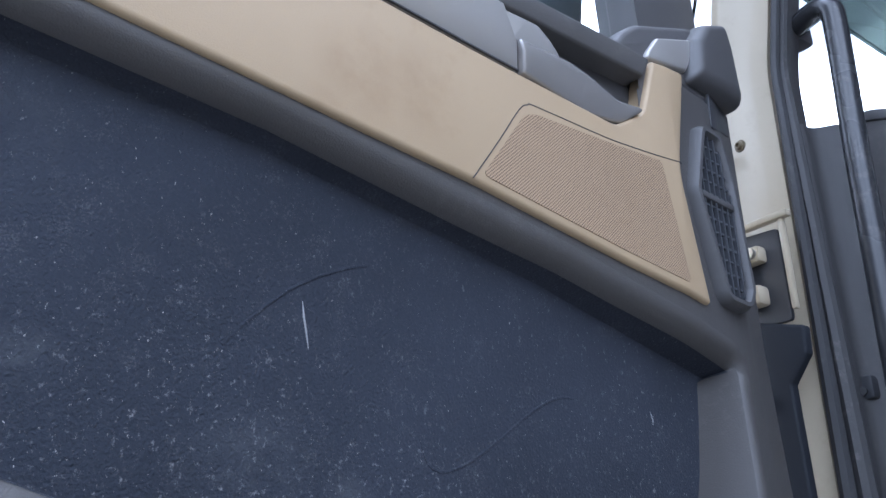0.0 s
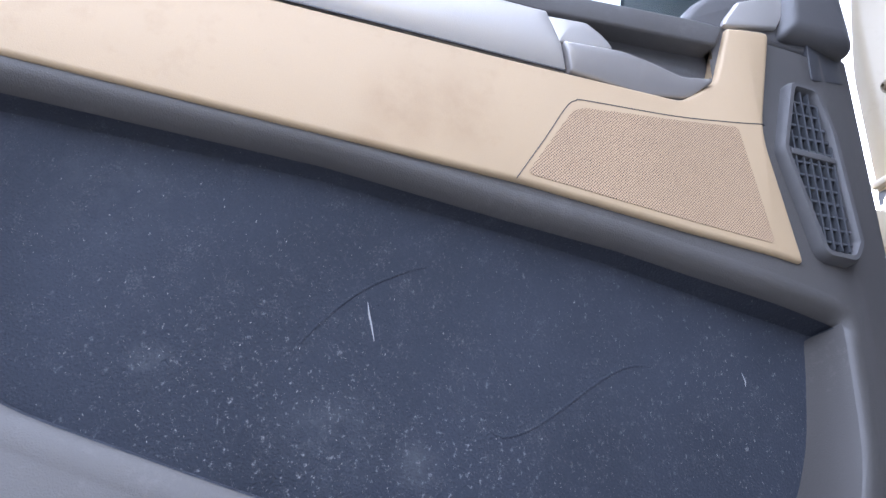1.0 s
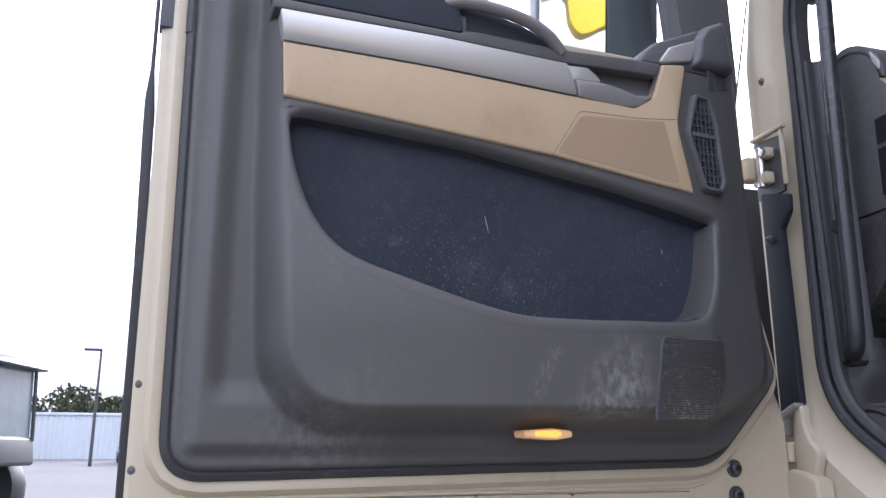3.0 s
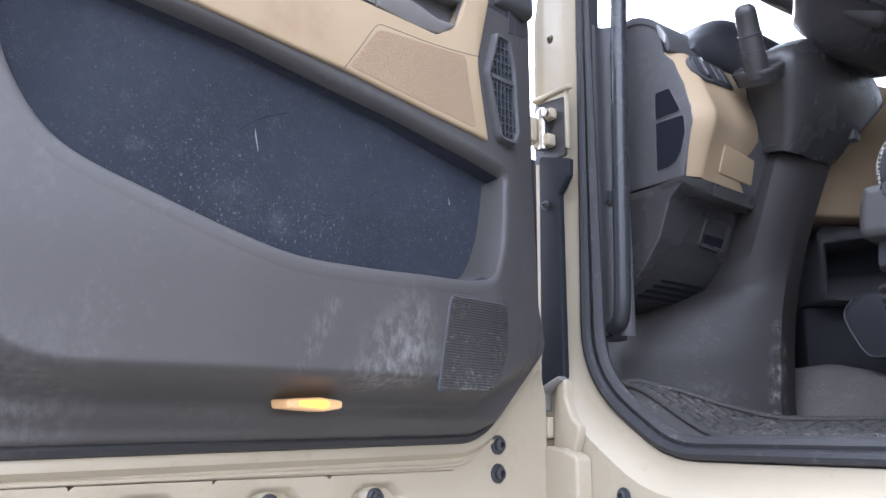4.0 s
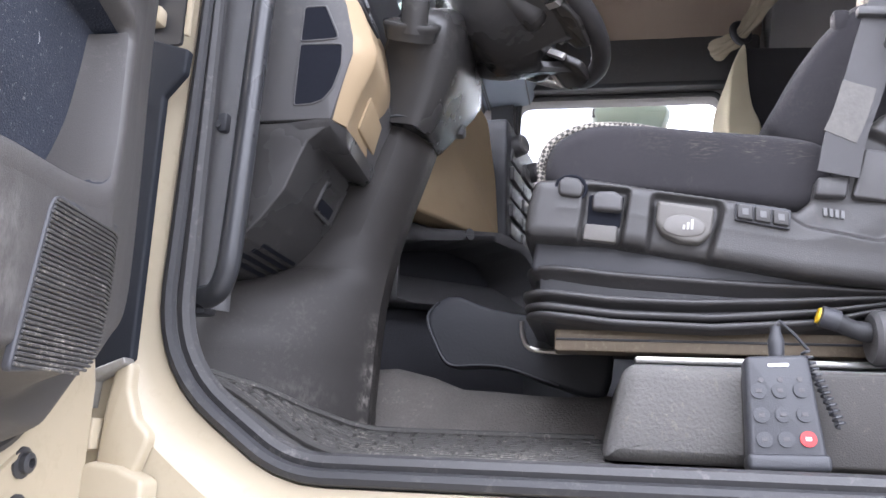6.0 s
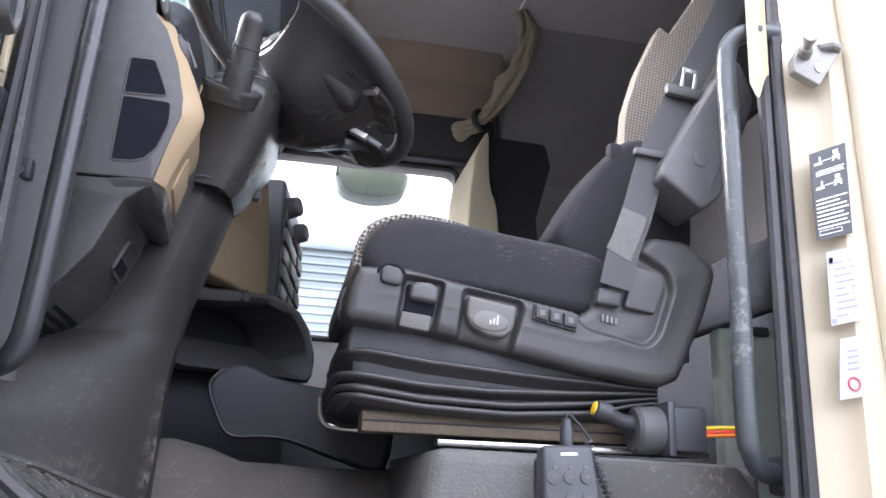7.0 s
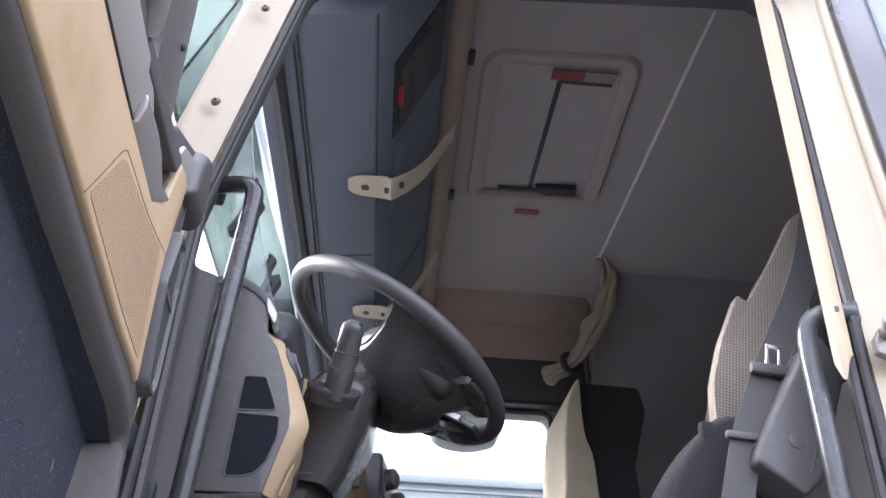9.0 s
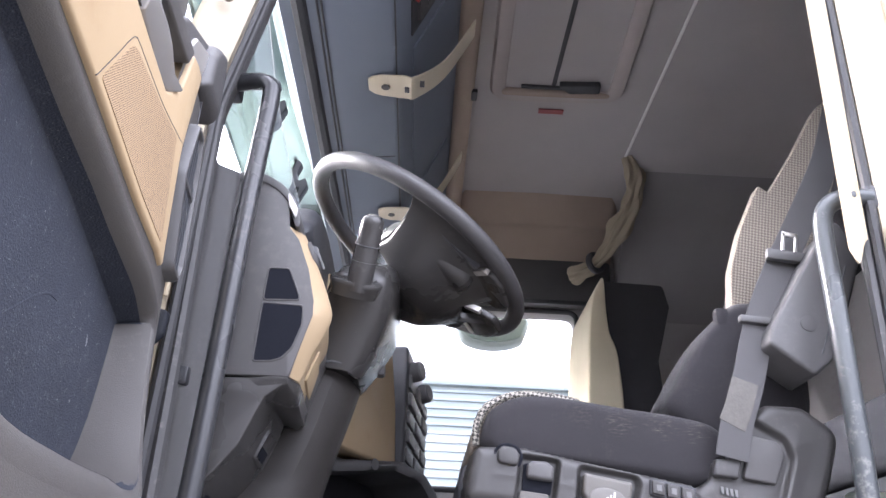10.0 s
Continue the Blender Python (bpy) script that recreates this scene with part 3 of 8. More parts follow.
# left wall behind the doorway
wall = link_mesh("wall_left", box((1.03, 0.03, 1.44), (1.80, 0.07, 3.42), 0.002), NAVYLINER)
tagged(wall, "dark lined side wall behind the doorway", "wall", kind="structure")
wall = link_mesh("wall_header", box((0.1, 0.03, 3.0), (1.80, 0.05, 3.10), 0.004), DARKLINER)
tagged(wall, "dark beam over the doorway", "wall", kind="structure")
wall = link_mesh("wall_left_upper", box((0.1, 0.04, 3.08), (1.80, 0.09, 3.42), 0.002), DARKLINER)
tagged(wall, "dark lined wall over the doorway", "wall", kind="structure")

# right wall with the passenger window
RW = arc_round([(0.17, 2.16), (1.0, 2.16), (1.005, 2.945), (0.19, 2.945)], [0.03, 0.03, 0.05, 0.05], 5)
RC = (0.6, 2.5)
ro = resample([(-0.30, 1.44), (1.80, 1.44), (1.80, 3.42), (-0.30, 3.42), (-0.30, 3.07), (0.08, 3.05), (0.08, 2.26), (-0.30, 2.24)], RC, 192)
ri = resample(RW, RC, 192)
bm = rings_to_bm([side_ring(ro, 2.40), side_ring(ri, 2.40), side_ring(ri, 2.29), side_ring(ro, 2.29)], False, False)
wall = link_mesh("wall_right", bm, WALLLINER)
# added panel: its dark colour stands in for shadow on the lower wall
part("lower_lining", box((0.15, 2.276, 1.53), (1.22, 2.286, 1.955), 0.003), PLASTIC_DARK, wall, "dark panel added for the shadow low on the wall")
part("pillar_trim", slab(arc_round([(0.075, 2.20), (0.160, 2.20), (0.172, 3.06), (0.075, 3.06)], 0.01, 3), 2.288, 2.255, XZ, 0.008), PLASTIC_DARK, wall, "dark pillar trim")
tagged(wall, "dark lined passenger side wall with its window", "wall", kind="structure")
pane = link_mesh("window_1", slab(offset_loop(RW, -0.004), 2.34, 2.345, XZ, 0.0), GLASS)
pane.visible_shadow = False
tagged(pane, "clear passenger door window", "window", kind="structure")
part("window_seal", tube([(a, 2.287, b) for a, b in RW], 0.012, 8, True), RUBBER, pane, "black rubber window seal")

# front bulkhead and windscreen
fw = link_mesh("wall_front", box((-0.33, 0.0, 0.75), (-0.27, 2.40, 2.12), 0.01), PLASTIC_DARK)
tagged(fw, "dark front bulkhead of the cab", "wall", kind="structure")
bm = sheet(span(0.03, 2.37, 12), span(0, 1, 8), lambda y, t: (-0.27 + 0.27 * t - 0.10 * (1 - ((y - 1.2) / 1.2) ** 2), y, 2.10 + 0.80 * t), 0.006)
ws = link_mesh("window_2", bm, GLASS)
ws.visible_shadow = False
tagged(ws, "clear curved windscreen", "windscreen", kind="structure")

# front door pillar trim with its screw recess
bm = sheet(span(0, 1, 10), span(1.70, 2.285, 8), lambda t, z: (-0.004 + 0.040 * t + 0.006 * math.sin(t * 9), 0.022 + 0.062 * t, z + 0.0), 0.003)
pt = part("pillar_trim", bm, PLASTIC, cab, "charcoal plastic trim on the front door pillar", angle=60)
part("screw_recess", box((0.004, 0.052, 1.935), (0.022, 0.070, 1.962), 0.004), PLASTIC_DARK, pt)
part("trim_screw", lathe([(0.005, 0), (0.005, 0.003), (0.001, 0.003)], (0.010, 0.051, 1.944), (0.3, -1, 0), 12), RUBBER, pt)

# raised bead on the rear door pillar
part("pillar_bead", tube(smooth_loop([(1.072, SIDE_Y + 0.001, 2.955), (1.074, SIDE_Y - 0.001, 2.60), (1.082, SIDE_Y - 0.002, 2.36), (1.088, SIDE_Y - 0.002, 2.20), (1.094, SIDE_Y - 0.001, 1.90), (1.10, SIDE_Y - 0.001, 1.60)], 6, False), 0.009, 8, flat=0.7), PAINT, cab)

PAPER = material("white_paper_label", (0.34, 0.335, 0.37), 0.5, vary=0.04, bump=0.02)
INK = material("grey_print", (0.22, 0.22, 0.24), 0.6, vary=0.05, bump=0)
LY = SIDE_Y - 0.0015


st1 = thing("warning_sticker", "black warning sticker with white pictograms on the door pillar", "sticker")
Q = [(1.006, 1.930), (1.060, 1.947), (1.064, 2.078), (1.007, 2.053)]


def onq(a, b):
    """A place on the sticker, a across and b up, both 0 to 1."""
    (x0, z0), (x1, z1), (x2, z2), (x3, z3) = Q
    return ((x0 * (1 - a) + x1 * a) * (1 - b) + (x3 * (1 - a) + x2 * a) * b, (z0 * (1 - a) + z1 * a) * (1 - b) + (z3 * (1 - a) + z2 * a) * b)


part("sheet", slab(Q, LY, LY - 0.001, XZ, 0), BLACKPRINT, st1)


def bar(a0, b0, a1, b1, mat=None, parent=None):
    part("print", slab([onq(a0, b0), onq(a1, b0), onq(a1, b1), onq(a0, b1)], LY - 0.001, LY - 0.0014, XZ, 0), mat or WHITE, parent or st1)


for k in range(8):
    bar(0.06, 0.12 + 0.045 * k, (0.95, 0.88, 0.93, 0.80, 0.95, 0.90, 0.72, 0.94)[k], 0.128 + 0.045 * k + 0.008)
bar(0.08, 0.05, 0.72, 0.058)
bar(0.08, 0.095, 0.72, 0.10)
bar(0.08, 0.05, 0.09, 0.10)
bar(0.71, 0.05, 0.72, 0.10)
bar(0.12, 0.715, 0.92, 0.722)
bar(0.12, 0.765, 0.92, 0.772)
bar(0.12, 0.735, 0.88, 0.752)
for b0 in (0.56, 0.84):
    for a0, a1, c0, c1 in ((0.10, 0.32, 0.0, 0.03), (0.24, 0.29, 0.03, 0.09), (0.34, 0.56, 0.03, 0.04), (0.60, 0.82, 0.02, 0.06), (0.64, 0.78, 0.07, 0.12), (0.60, 0.66, 0.0, 0.015), (0.76, 0.82, 0.0, 0.015)):
        bar(a0, b0 + c0, a1, b0 + c1)
st2 = thing("data_label", "white printed data label on the door pillar", "sticker")
Q = [(1.014, 1.818), (1.060, 1.830), (1.059, 1.928), (1.017, 1.916)]
part("sheet", slab(Q, LY, LY - 0.001, XZ, 0), PAPER, st2)
for k in range(9):
    bar(0.20 + 0.03 * (k % 3), 0.10 + 0.09 * k, 0.55 + 0.1 * ((k * 7) % 4), 0.118 + 0.09 * k, INK, st2)
    bar(0.76, 0.10 + 0.09 * k, 0.76 + 0.05 * (1 + (k * 5) % 3), 0.115 + 0.09 * k, INK, st2)
bar(0.06, 0.82, 0.22, 0.92, INK, st2)
bar(0.08, 0.835, 0.20, 0.905, PAPER, st2)
bar(0.04, 0.02, 0.18, 0.085, INK, st2)
st3 = thing("data_label", "small white label with a red ring on the door pillar", "sticker")
Q = [(1.015, 1.725), (1.050, 1.732), (1.051, 1.809), (1.024, 1.802)]
part("sheet", slab(Q, LY, LY - 0.001, XZ, 0), PAPER, st3)
for k in range(4):
    bar(0.4, 0.45 + 0.1 * k, 0.9, 0.48 + 0.1 * k, INK, st3)
c = onq(0.62, 0.22)
part("red_ring", tube([(c[0] + 0.008 * math.cos(q), LY - 0.0015, c[1] + 0.008 * math.sin(q)) for q in (math.pi * k / 9 for k in range(18))], 0.0012, 5, True), RED, st3)

# ---------------------------------------------------------------- the open door
DOOR_ANGLE = radians(5.2)
DO = Vector((-0.03, -0.10, 0))
DU = Vector((math.sin(DOOR_ANGLE), -math.cos(DOOR_ANGLE), 0))
DW = Vector((math.cos(DOOR_ANGLE), math.sin(DOOR_ANGLE), 0))


def D(u, z, w):
    return DO + DU * u + DW * w + Vector((0, 0, z))


door = thing("door_1", "open cream truck door with charcoal and beige inner lining", "door", kind="structure")

SEAL = arc_round([(-0.008, 1.665), (0.13, 1.528), (0.995, 1.513), (1.006, 2.222), (0.030, 2.222), (0.026, 1.80)], [0.05, 0.10, 0.05, 0.03, 0.03, 0.2], 8)
SC = (0.5, 1.9)
EDGE = arc_round([(-0.050, 1.30), (1.040, 1.30), (1.045, 2.0), (1.050, 2.232), (0.022, 2.232), (0.016, 1.80), (-0.020, 1.68), (-0.048, 1.60)], [0.03, 0.03, 0.3, 0.02, 0.02, 0.2, 0.05, 0.03], 5)


def door_ring(loop, w):
    return [D(a, b, w) for a, b in loop]


n_d = 160
rg = [(resample(offset_loop(SEAL, 0.004), SC, n_d), -0.04), (resample(offset_loop(SEAL, -0.002), SC, n_d), -0.002), (resample(offset_loop(SEAL, -0.010), SC, n_d), 0.004),
      (resample(offset_loop(SEAL, -0.022), SC, n_d), 0.004), (resample(offset_loop(SEAL, -0.030), SC, n_d), -0.006)]
er = resample(EDGE, SC, n_d)
ein = resample(offset_loop(EDGE, 0.006), SC, n_d)
base_ring = rg[-1][0]
low = [p[1] < 1.33 and 0.01 < p[0] < 1.032 for p in ein]


def on_ray(i, z, other):
    """A point of the flange between the seal and the outer edge."""
    (a0, b0), (a1, b1) = base_ring[i], ein[i]
    f = (b0 - z) / (b0 - b1) if low[i] else other
    return (a0 + (a1 - a0) * f, b0 + (b1 - b0) * f)


lip_a = [D(*on_ray(i, 1.4810, 0.3), -0.0065) for i in range(n_d)]
lip_b = [D(*on_ray(i, 1.4795, 0.4), -0.030 if low[i] else -0.007) for i in range(n_d)]
rings = [door_ring(l, w) for l, w in rg] + [lip_a, lip_b] + [[D(a, c, -0.032 if k else -0.008) for (a, c), k in zip(ein, low)], [D(a, c, -0.036 if k else -0.014) for (a, c), k in zip(er, low)], door_ring(er, -0.085), door_ring(resample(offset_loop(EDGE, 0.008), SC, n_d), -0.095)]
part("shell", rings_to_bm(rings, False, True), PAINT, door, "cream painted steel door shell")

part("seal", tube([D(a, b, 0.004) for a, b in SEAL], 0.009, 8, True), RUBBER, door, "black rubber seal")
# outer weather strip along the free edge
WS = arc_round([(1.036, 1.40), (1.050, 1.40), (1.056, 1.80), (1.062, 2.00), (1.063, 2.05), (1.059, 2.10), (1.060, 2.235), (1.054, 2.235), (1.053, 2.10), (1.047, 2.03), (1.042, 1.80)], 0.003, 3)
part("weather_strip", slab(WS, -0.10, -0.045, lambda a, b, h: D(a, b, h), 0.0015), RUBBER, door, "black rubber weather strip")
for z in (1.52, 1.63):
    part("strip_clip", lathe([(0.006, 0), (0.006, 0.004), (0.001, 0.006)], D(1.034, z, -0.012), tuple(DW), 10), PLASTIC_GREY, door)

POCKET = smooth_loop([(0.871, 1.990), (0.862, 1.935), (0.838, 1.866), (0.792, 1.809), (0.70, 1.774), (0.555, 1.734), (0.45, 1.729), (0.35, 1.732), (0.255, 1.737), (0.205, 1.752), (0.172, 1.80), (0.158, 1.86), (0.151, 1.918)], 5, closed=False)
POCKET = POCKET + [(0.36, 1.960), (0.60, 1.993), (0.80, 2.0065), (0.852, 2.0085), (0.867, 2.0025)]
RAISED = arc_round([(0.028, 1.64), (0.18, 1.580), (0.88, 1.572), (0.897, 1.9), (0.907, 2.30), (0.040, 2.30)], [0.08, 0.10, 0.13, 0.3, 0.02, 0.02], 8)


def np_signed(poly, X, Y):
    d = np.full(X.shape, 1e9)
    ins = np.zeros(X.shape, bool)
    for i in range(len(poly)):
        (x0, y0), (x1, y1) = poly[i - 1], poly[i]
        ex, ey = x1 - x0, y1 - y0
        t = np.clip(((X - x0) * ex + (Y - y0) * ey) / (ex * ex + ey * ey + 1e-12), 0, 1)
        d = np.minimum(d, (X - x0 - t * ex) ** 2 + (Y - y0 - t * ey) ** 2)
        c = ((y0 > Y) != (y1 > Y)) & (X < (x1 - x0) * (Y - y0) / (y1 - y0 + 1e-12) + x0)
        ins ^= c
    return np.where(ins, np.sqrt(d), -np.sqrt(d))


def np_step(a, b, x):
    t = np.clip((x - a) / (b - a), 0, 1)
    return t * t * (3 - 2 * t)


def face_w(U, Z):
    """How far the lining stands out of the door."""
    up = np.interp(U, [0.0, 0.04, 0.08, 0.12, 0.15, 0.22, 0.30, 0.45, 0.70, 0.90], [0.040, 0.052, 0.066, 0.079, 0.084, 0.087, 0.083, 0.080, 0.081, 0.082])
    low = np.interp(U, [0.05, 0.10, 0.15, 0.2, 0.35, 0.6, 0.9], [0.064, 0.080, 0.099, 0.118, 0.131, 0.124, 0.108])
    return low + (up - low) * np_step(1.70, 1.99, Z)


def panel_w(U, Z):
    r = np_signed(RAISED, U, Z)
    base = 0.022 + 0.012 * np_step(0.982, 0.957, U) * np_step(1.535, 1.555, Z) - 0.012 * np_step(0.962, 0.922, U) * np_step(1.60, 1.64, Z) * np_step(0.5, 0.8, U)
    w = base + (face_w(U, Z) - base) * np_step(-0.012, 0.030, r)
    return w * np_step(-0.004, 0.010, np_signed(SEAL, U, Z)) - 0.006 * np_step(0.010, -0.004, np_signed(SEAL, U, Z))


us, zs = np.arange(-0.036, 1.0201, 0.003), np.arange(1.510, 2.246, 0.003)
U, Z = np.meshgrid(us, zs, indexing="ij")
W = panel_w(U, Z)
HOLE = [(0.378, 2.163), (0.256, 2.169), (0.262, 2.127), (0.300, 2.122), (0.360, 2.132)]
keep = (np_signed(SEAL, U, Z) > -0.006) & ((Z < 2.188) | (U > 0.60) | (U < 0.135)) & (np_signed(HOLE, U, Z) < 0)
inside = np_signed(POCKET, U, Z) > -0.011


def grid_mesh(name, quads, mat, label):
    """Part of the lining: the quads of the grid that are chosen."""
    used = np.zeros(U.shape, bool)
    for i, j in ((0, 0), (1, 0), (1, 1), (0, 1)):
        used[i:U.shape[0] - 1 + i, j:U.shape[1] - 1 + j] |= quads
    index = np.cumsum(used.ravel()).reshape(U.shape) - 1
    pts = [D(u, z, w) for u, z, w in zip(U[used], Z[used], W[used])]
    I, J = np.nonzero(quads)
    faces = np.stack([index[I, J], index[I + 1, J], index[I + 1, J + 1], index[I, J + 1]], 1).tolist()
    me = bpy.data.meshes.new(name)
    me.from_pydata(pts, [], faces)
    me.shade_smooth()
    me.materials.append(mat)
    ob = new(name, me)
    ob.parent = door
    ob["label"] = label
    return ob


quad_keep = keep[:-1, :-1] & keep[1:, :-1] & keep[1:, 1:] & keep[:-1, 1:]
quad_in = inside[:-1, :-1] | inside[1:, 1:] | inside[1:, :-1] | inside[:-1, 1:]
grid_mesh("inner_panel", quad_keep & ~quad_in, PLASTIC_SCUFFED, "scuffed charcoal plastic lining")

def densify(loop, step=0.03):
    out = []
    for i in range(len(loop)):
        a, b = Vector(loop[i]), Vector(loop[(i + 1) % len(loop)])
        n = max(1, int((b - a).length / step))
        for k in range(n):
            out.append(tuple(a + (b - a) * k / n))
    return out


MOUTH = densify(POCKET, 0.012)


def pocket_ring(o, drop, top_drop, flat=None):
    """The mouth moved inwards by o and sunk below the face; deeper under the upper edge."""
    out = []
    for (a, b), (c, d) in zip(MOUTH, offset_loop(MOUTH, o)):
        f = float(face_w(np.array([a]), np.array([b]))[0])
        upper = sstep(-0.012, 0.004, b - np.interp(a, [0.151, 0.36, 0.60, 0.872], [1.918, 1.960, 1.993, 2.012]))
        if o < 0:
            f = float(panel_w(np.array([c]), np.array([d]))[0])
        w = f - drop - (top_drop - drop) * upper
        out.append(D(c, d, w if flat is None else flat))
    return out


RIMR = [pocket_ring(-0.022, 0.0008, 0.0008), pocket_ring(-0.0165, -0.0003, -0.0004), pocket_ring(-0.0105, -0.0003, -0.0003), pocket_ring(-0.006, 0.0, 0.0035), pocket_ring(-0.001, 0.0012, 0.011), pocket_ring(0.002, 0.0045, 0.019)]
part("pocket_rim", rings_to_bm(RIMR, False, False), PLASTIC_SCUFFED, door, "rounded rim of the door pocket", angle=80)
WALLR = [pocket_ring(0.0018, 0.0040, 0.018), pocket_ring(0.0045, 0.016, 0.030), pocket_ring(0.008, 0, 0, 0.0495)]
right = [i for i, (a, b) in enumerate(MOUTH) if a < 0.20 and b < 1.912]
lo_, hi_ = min(right), max(right)
part("pocket_wall", rings_to_bm([[r[i % len(MOUTH)] for i in range(hi_ - 1, lo_ + len(MOUTH) + 1)] for r in WALLR], closed=False), FLEECE, door, "black felt walls of the door pocket", angle=80)
WALLS = [pocket_ring(0.0018, 0.0040, 0.006), pocket_ring(0.006, 0.012, 0.012), pocket_ring(0.011, 0.030, 0.03), pocket_ring(0.016, 0, 0, 0.0505)]
WALLS0 = [pocket_ring(0.0017, 0.0040, 0.017), pocket_ring(0.0038, 0.014, 0.028), pocket_ring(0.0058, 0.030, 0.032), pocket_ring(0.0078, 0, 0, 0.0505)]
end_ids = list(range(lo_ - 4, hi_ + 2))
end_rings = [[r0[i % len(MOUTH)].lerp(r1[i % len(MOUTH)], sstep(0, 9, k)) for k, i in enumerate(end_ids)] for r0, r1 in zip(WALLS0, WALLS)]
# same plastic as the lining, coloured darker to shade the end wall
part("pocket_end", rings_to_bm(end_rings, closed=False), material("darkened_pocket_plastic", (0.048, 0.044, 0.041), 0.6, vary=0.15, grain=900, bump=0.25, dirt=(0.22, 0.20, 0.18), dirt_amount=0.15, dirt_scale=9), door, "charcoal end wall of the door pocket", angle=80)
PIN = offset_loop(POCKET, 0.002)
lining = part("pocket_lining", slab(PIN, 0.038, 0.0510, lambda a, b, h: D(a, b, h), 0.0), FLEECE, door, "dusty black felt lining of the door pocket")


SCUFFED = PLASTIC_SCUFFED.copy()
SCUFFED.name = "scuffed_door_plastic"
add_marks(SCUFFED, [(D(0.380, 1.625, 0.130), 0.085, 0.55), (D(0.365, 1.675, 0.120), 0.06, 0.35), (D(0.41, 1.585, 0.120), 0.08, 0.5), (D(0.905, 1.548, 0.055), 0.022, 0.7), (D(0.80, 1.56, 0.050), 0.13, 0.25), (D(0.85, 1.60, 0.080), 0.05, 0.2)], (0.32, 0.31, 0.295), 80, (1, 1, 0.6), 0.43, 0.68)
add_marks(SCUFFED, [(D(0.485, 1.680, 0.135), 0.020, 0.22), (D(0.500, 1.655, 0.135), 0.022, 0.3), (D(0.515, 1.630, 0.135), 0.022, 0.3), (D(0.530, 1.605, 0.130), 0.020, 0.22)], (0.36, 0.35, 0.34), 110, (1, 1, 0.35), 0.47, 0.62)
for nm in ("inner_panel", "pocket_rim"):
    bpy.data.objects[nm].data.materials[0] = SCUFFED
add_marks(FLEECE, [(D(0.62, 1.80, 0.050), 0.16, 1.0), (D(0.50, 1.765, 0.050), 0.13, 1.0), (D(0.72, 1.83, 0.050), 0.10, 0.5), (D(0.40, 1.78, 0.050), 0.14, 0.35), (D(0.30, 1.80, 0.050), 0.14, 0.30), (D(0.55, 1.90, 0.050), 0.2, 0.25)], (0.24, 0.24, 0.25), 210, (1, 1, 1), 0.58, 0.72)
add_marks(FLEECE, [(D(0.698, 1.840, 0.050), 0.020, 0.22), (D(0.58, 1.80, 0.050), 0.05, 0.12), (D(0.74, 1.95, 0.050), 0.06, 0.08), (D(0.52, 1.785, 0.050), 0.025, 0.15)], (0.20, 0.21, 0.22), 40, (1, 1, 1), 0.40, 0.66)
add_marks(FLEECE, [(D(0.66, 1.83, 0.05), 0.30, 0.75), (D(0.40, 1.82, 0.05), 0.28, 0.65), (D(0.25, 1.84, 0.05), 0.18, 0.6)], (0.46, 0.44, 0.42), 420, (1, 1, 0.7), 0.635, 0.69)
add_marks(FLEECE, [(D(0.40, 1.84, 0.05), 0.34, 0.3), (D(0.22, 1.86, 0.05), 0.2, 0.55)], (0.26, 0.25, 0.24), 260, (1, 1, 0.6), 0.61, 0.68)
PALE = material("pale_scratch", (0.26, 0.26, 0.27), 0.8, vary=0.3, grain=900)
part("scratch", tube([D(a, b, 0.0507) for a, b in ((0.5585, 1.897), (0.5570, 1.888), (0.5545, 1.878), (0.5525, 1.869))], [0.0004, 0.0009, 0.0008, 0.0004], 6), PALE, lining, "pale vertical scratch")
part("scratch", tube([D(a, b, 0.0507) for a, b in ((0.238, 1.873), (0.2355, 1.866), (0.236, 1.862))], [0.0004, 0.0008, 0.0004], 6), PALE, lining, "small pale fleck")
for line in ([(0.605, 1.862), (0.590, 1.880), (0.565, 1.904), (0.535, 1.922), (0.515, 1.930)], [(0.470, 1.826), (0.464, 1.812), (0.452, 1.808), (0.432, 1.815), (0.405, 1.832), (0.37, 1.857), (0.345, 1.869), (0.325, 1.871)]):
    part("crease", tube([D(a, b, 0.0503) for a, b in smooth_loop(line, 5, False)], 0.0014, 6), FLEECE, lining)


def surf(u, z):
    return float(face_w(np.array([u]), np.array([z]))[0])


def on_face(lift):
    return lambda a, b, h: D(a, b, surf(a, b) + lift + h)


def upper_w(u):
    return float(np.interp(u, [0.10, 0.15, 0.22, 0.30, 0.45, 0.70, 0.90], [0.082, 0.086, 0.090, 0.086, 0.083, 0.083, 0.083]))


def trim_piece(name, loop, lift, depth, mat, label, bevel=0.004, parent=None, crease=None, fall=0.45):
    """A lining piece that follows the face; strips across u keep its curve; below the crease it slopes back."""
    bm = slab(loop, -depth, lift, lambda a, b, h: Vector((a, b, h)), bevel)
    for k in range(1, 50):
        bmesh.ops.bisect_plane(bm, geom=bm.verts[:] + bm.edges[:] + bm.faces[:], plane_co=(0.02 * k, 0, 0), plane_no=(1, 0, 0))
    if crease:
        (u0, z0), (u1, z1) = crease
        n = Vector((z0 - z1, u1 - u0, 0)).normalized()
        bmesh.ops.bisect_plane(bm, geom=bm.verts[:] + bm.edges[:] + bm.faces[:], plane_co=(u0, z0, 0), plane_no=n)
        for v in bm.verts:
            below = -(v.co - Vector((u0, z0, v.co.z))).dot(n)
            if below > 0 and v.co.z > 0:
                v.co.z -= fall * below
    for v in bm.verts:
        v.co = D(v.co.x, v.co.y, upper_w(v.co.x) + v.co.z)
    return part(name, bm, mat, parent or door, label)


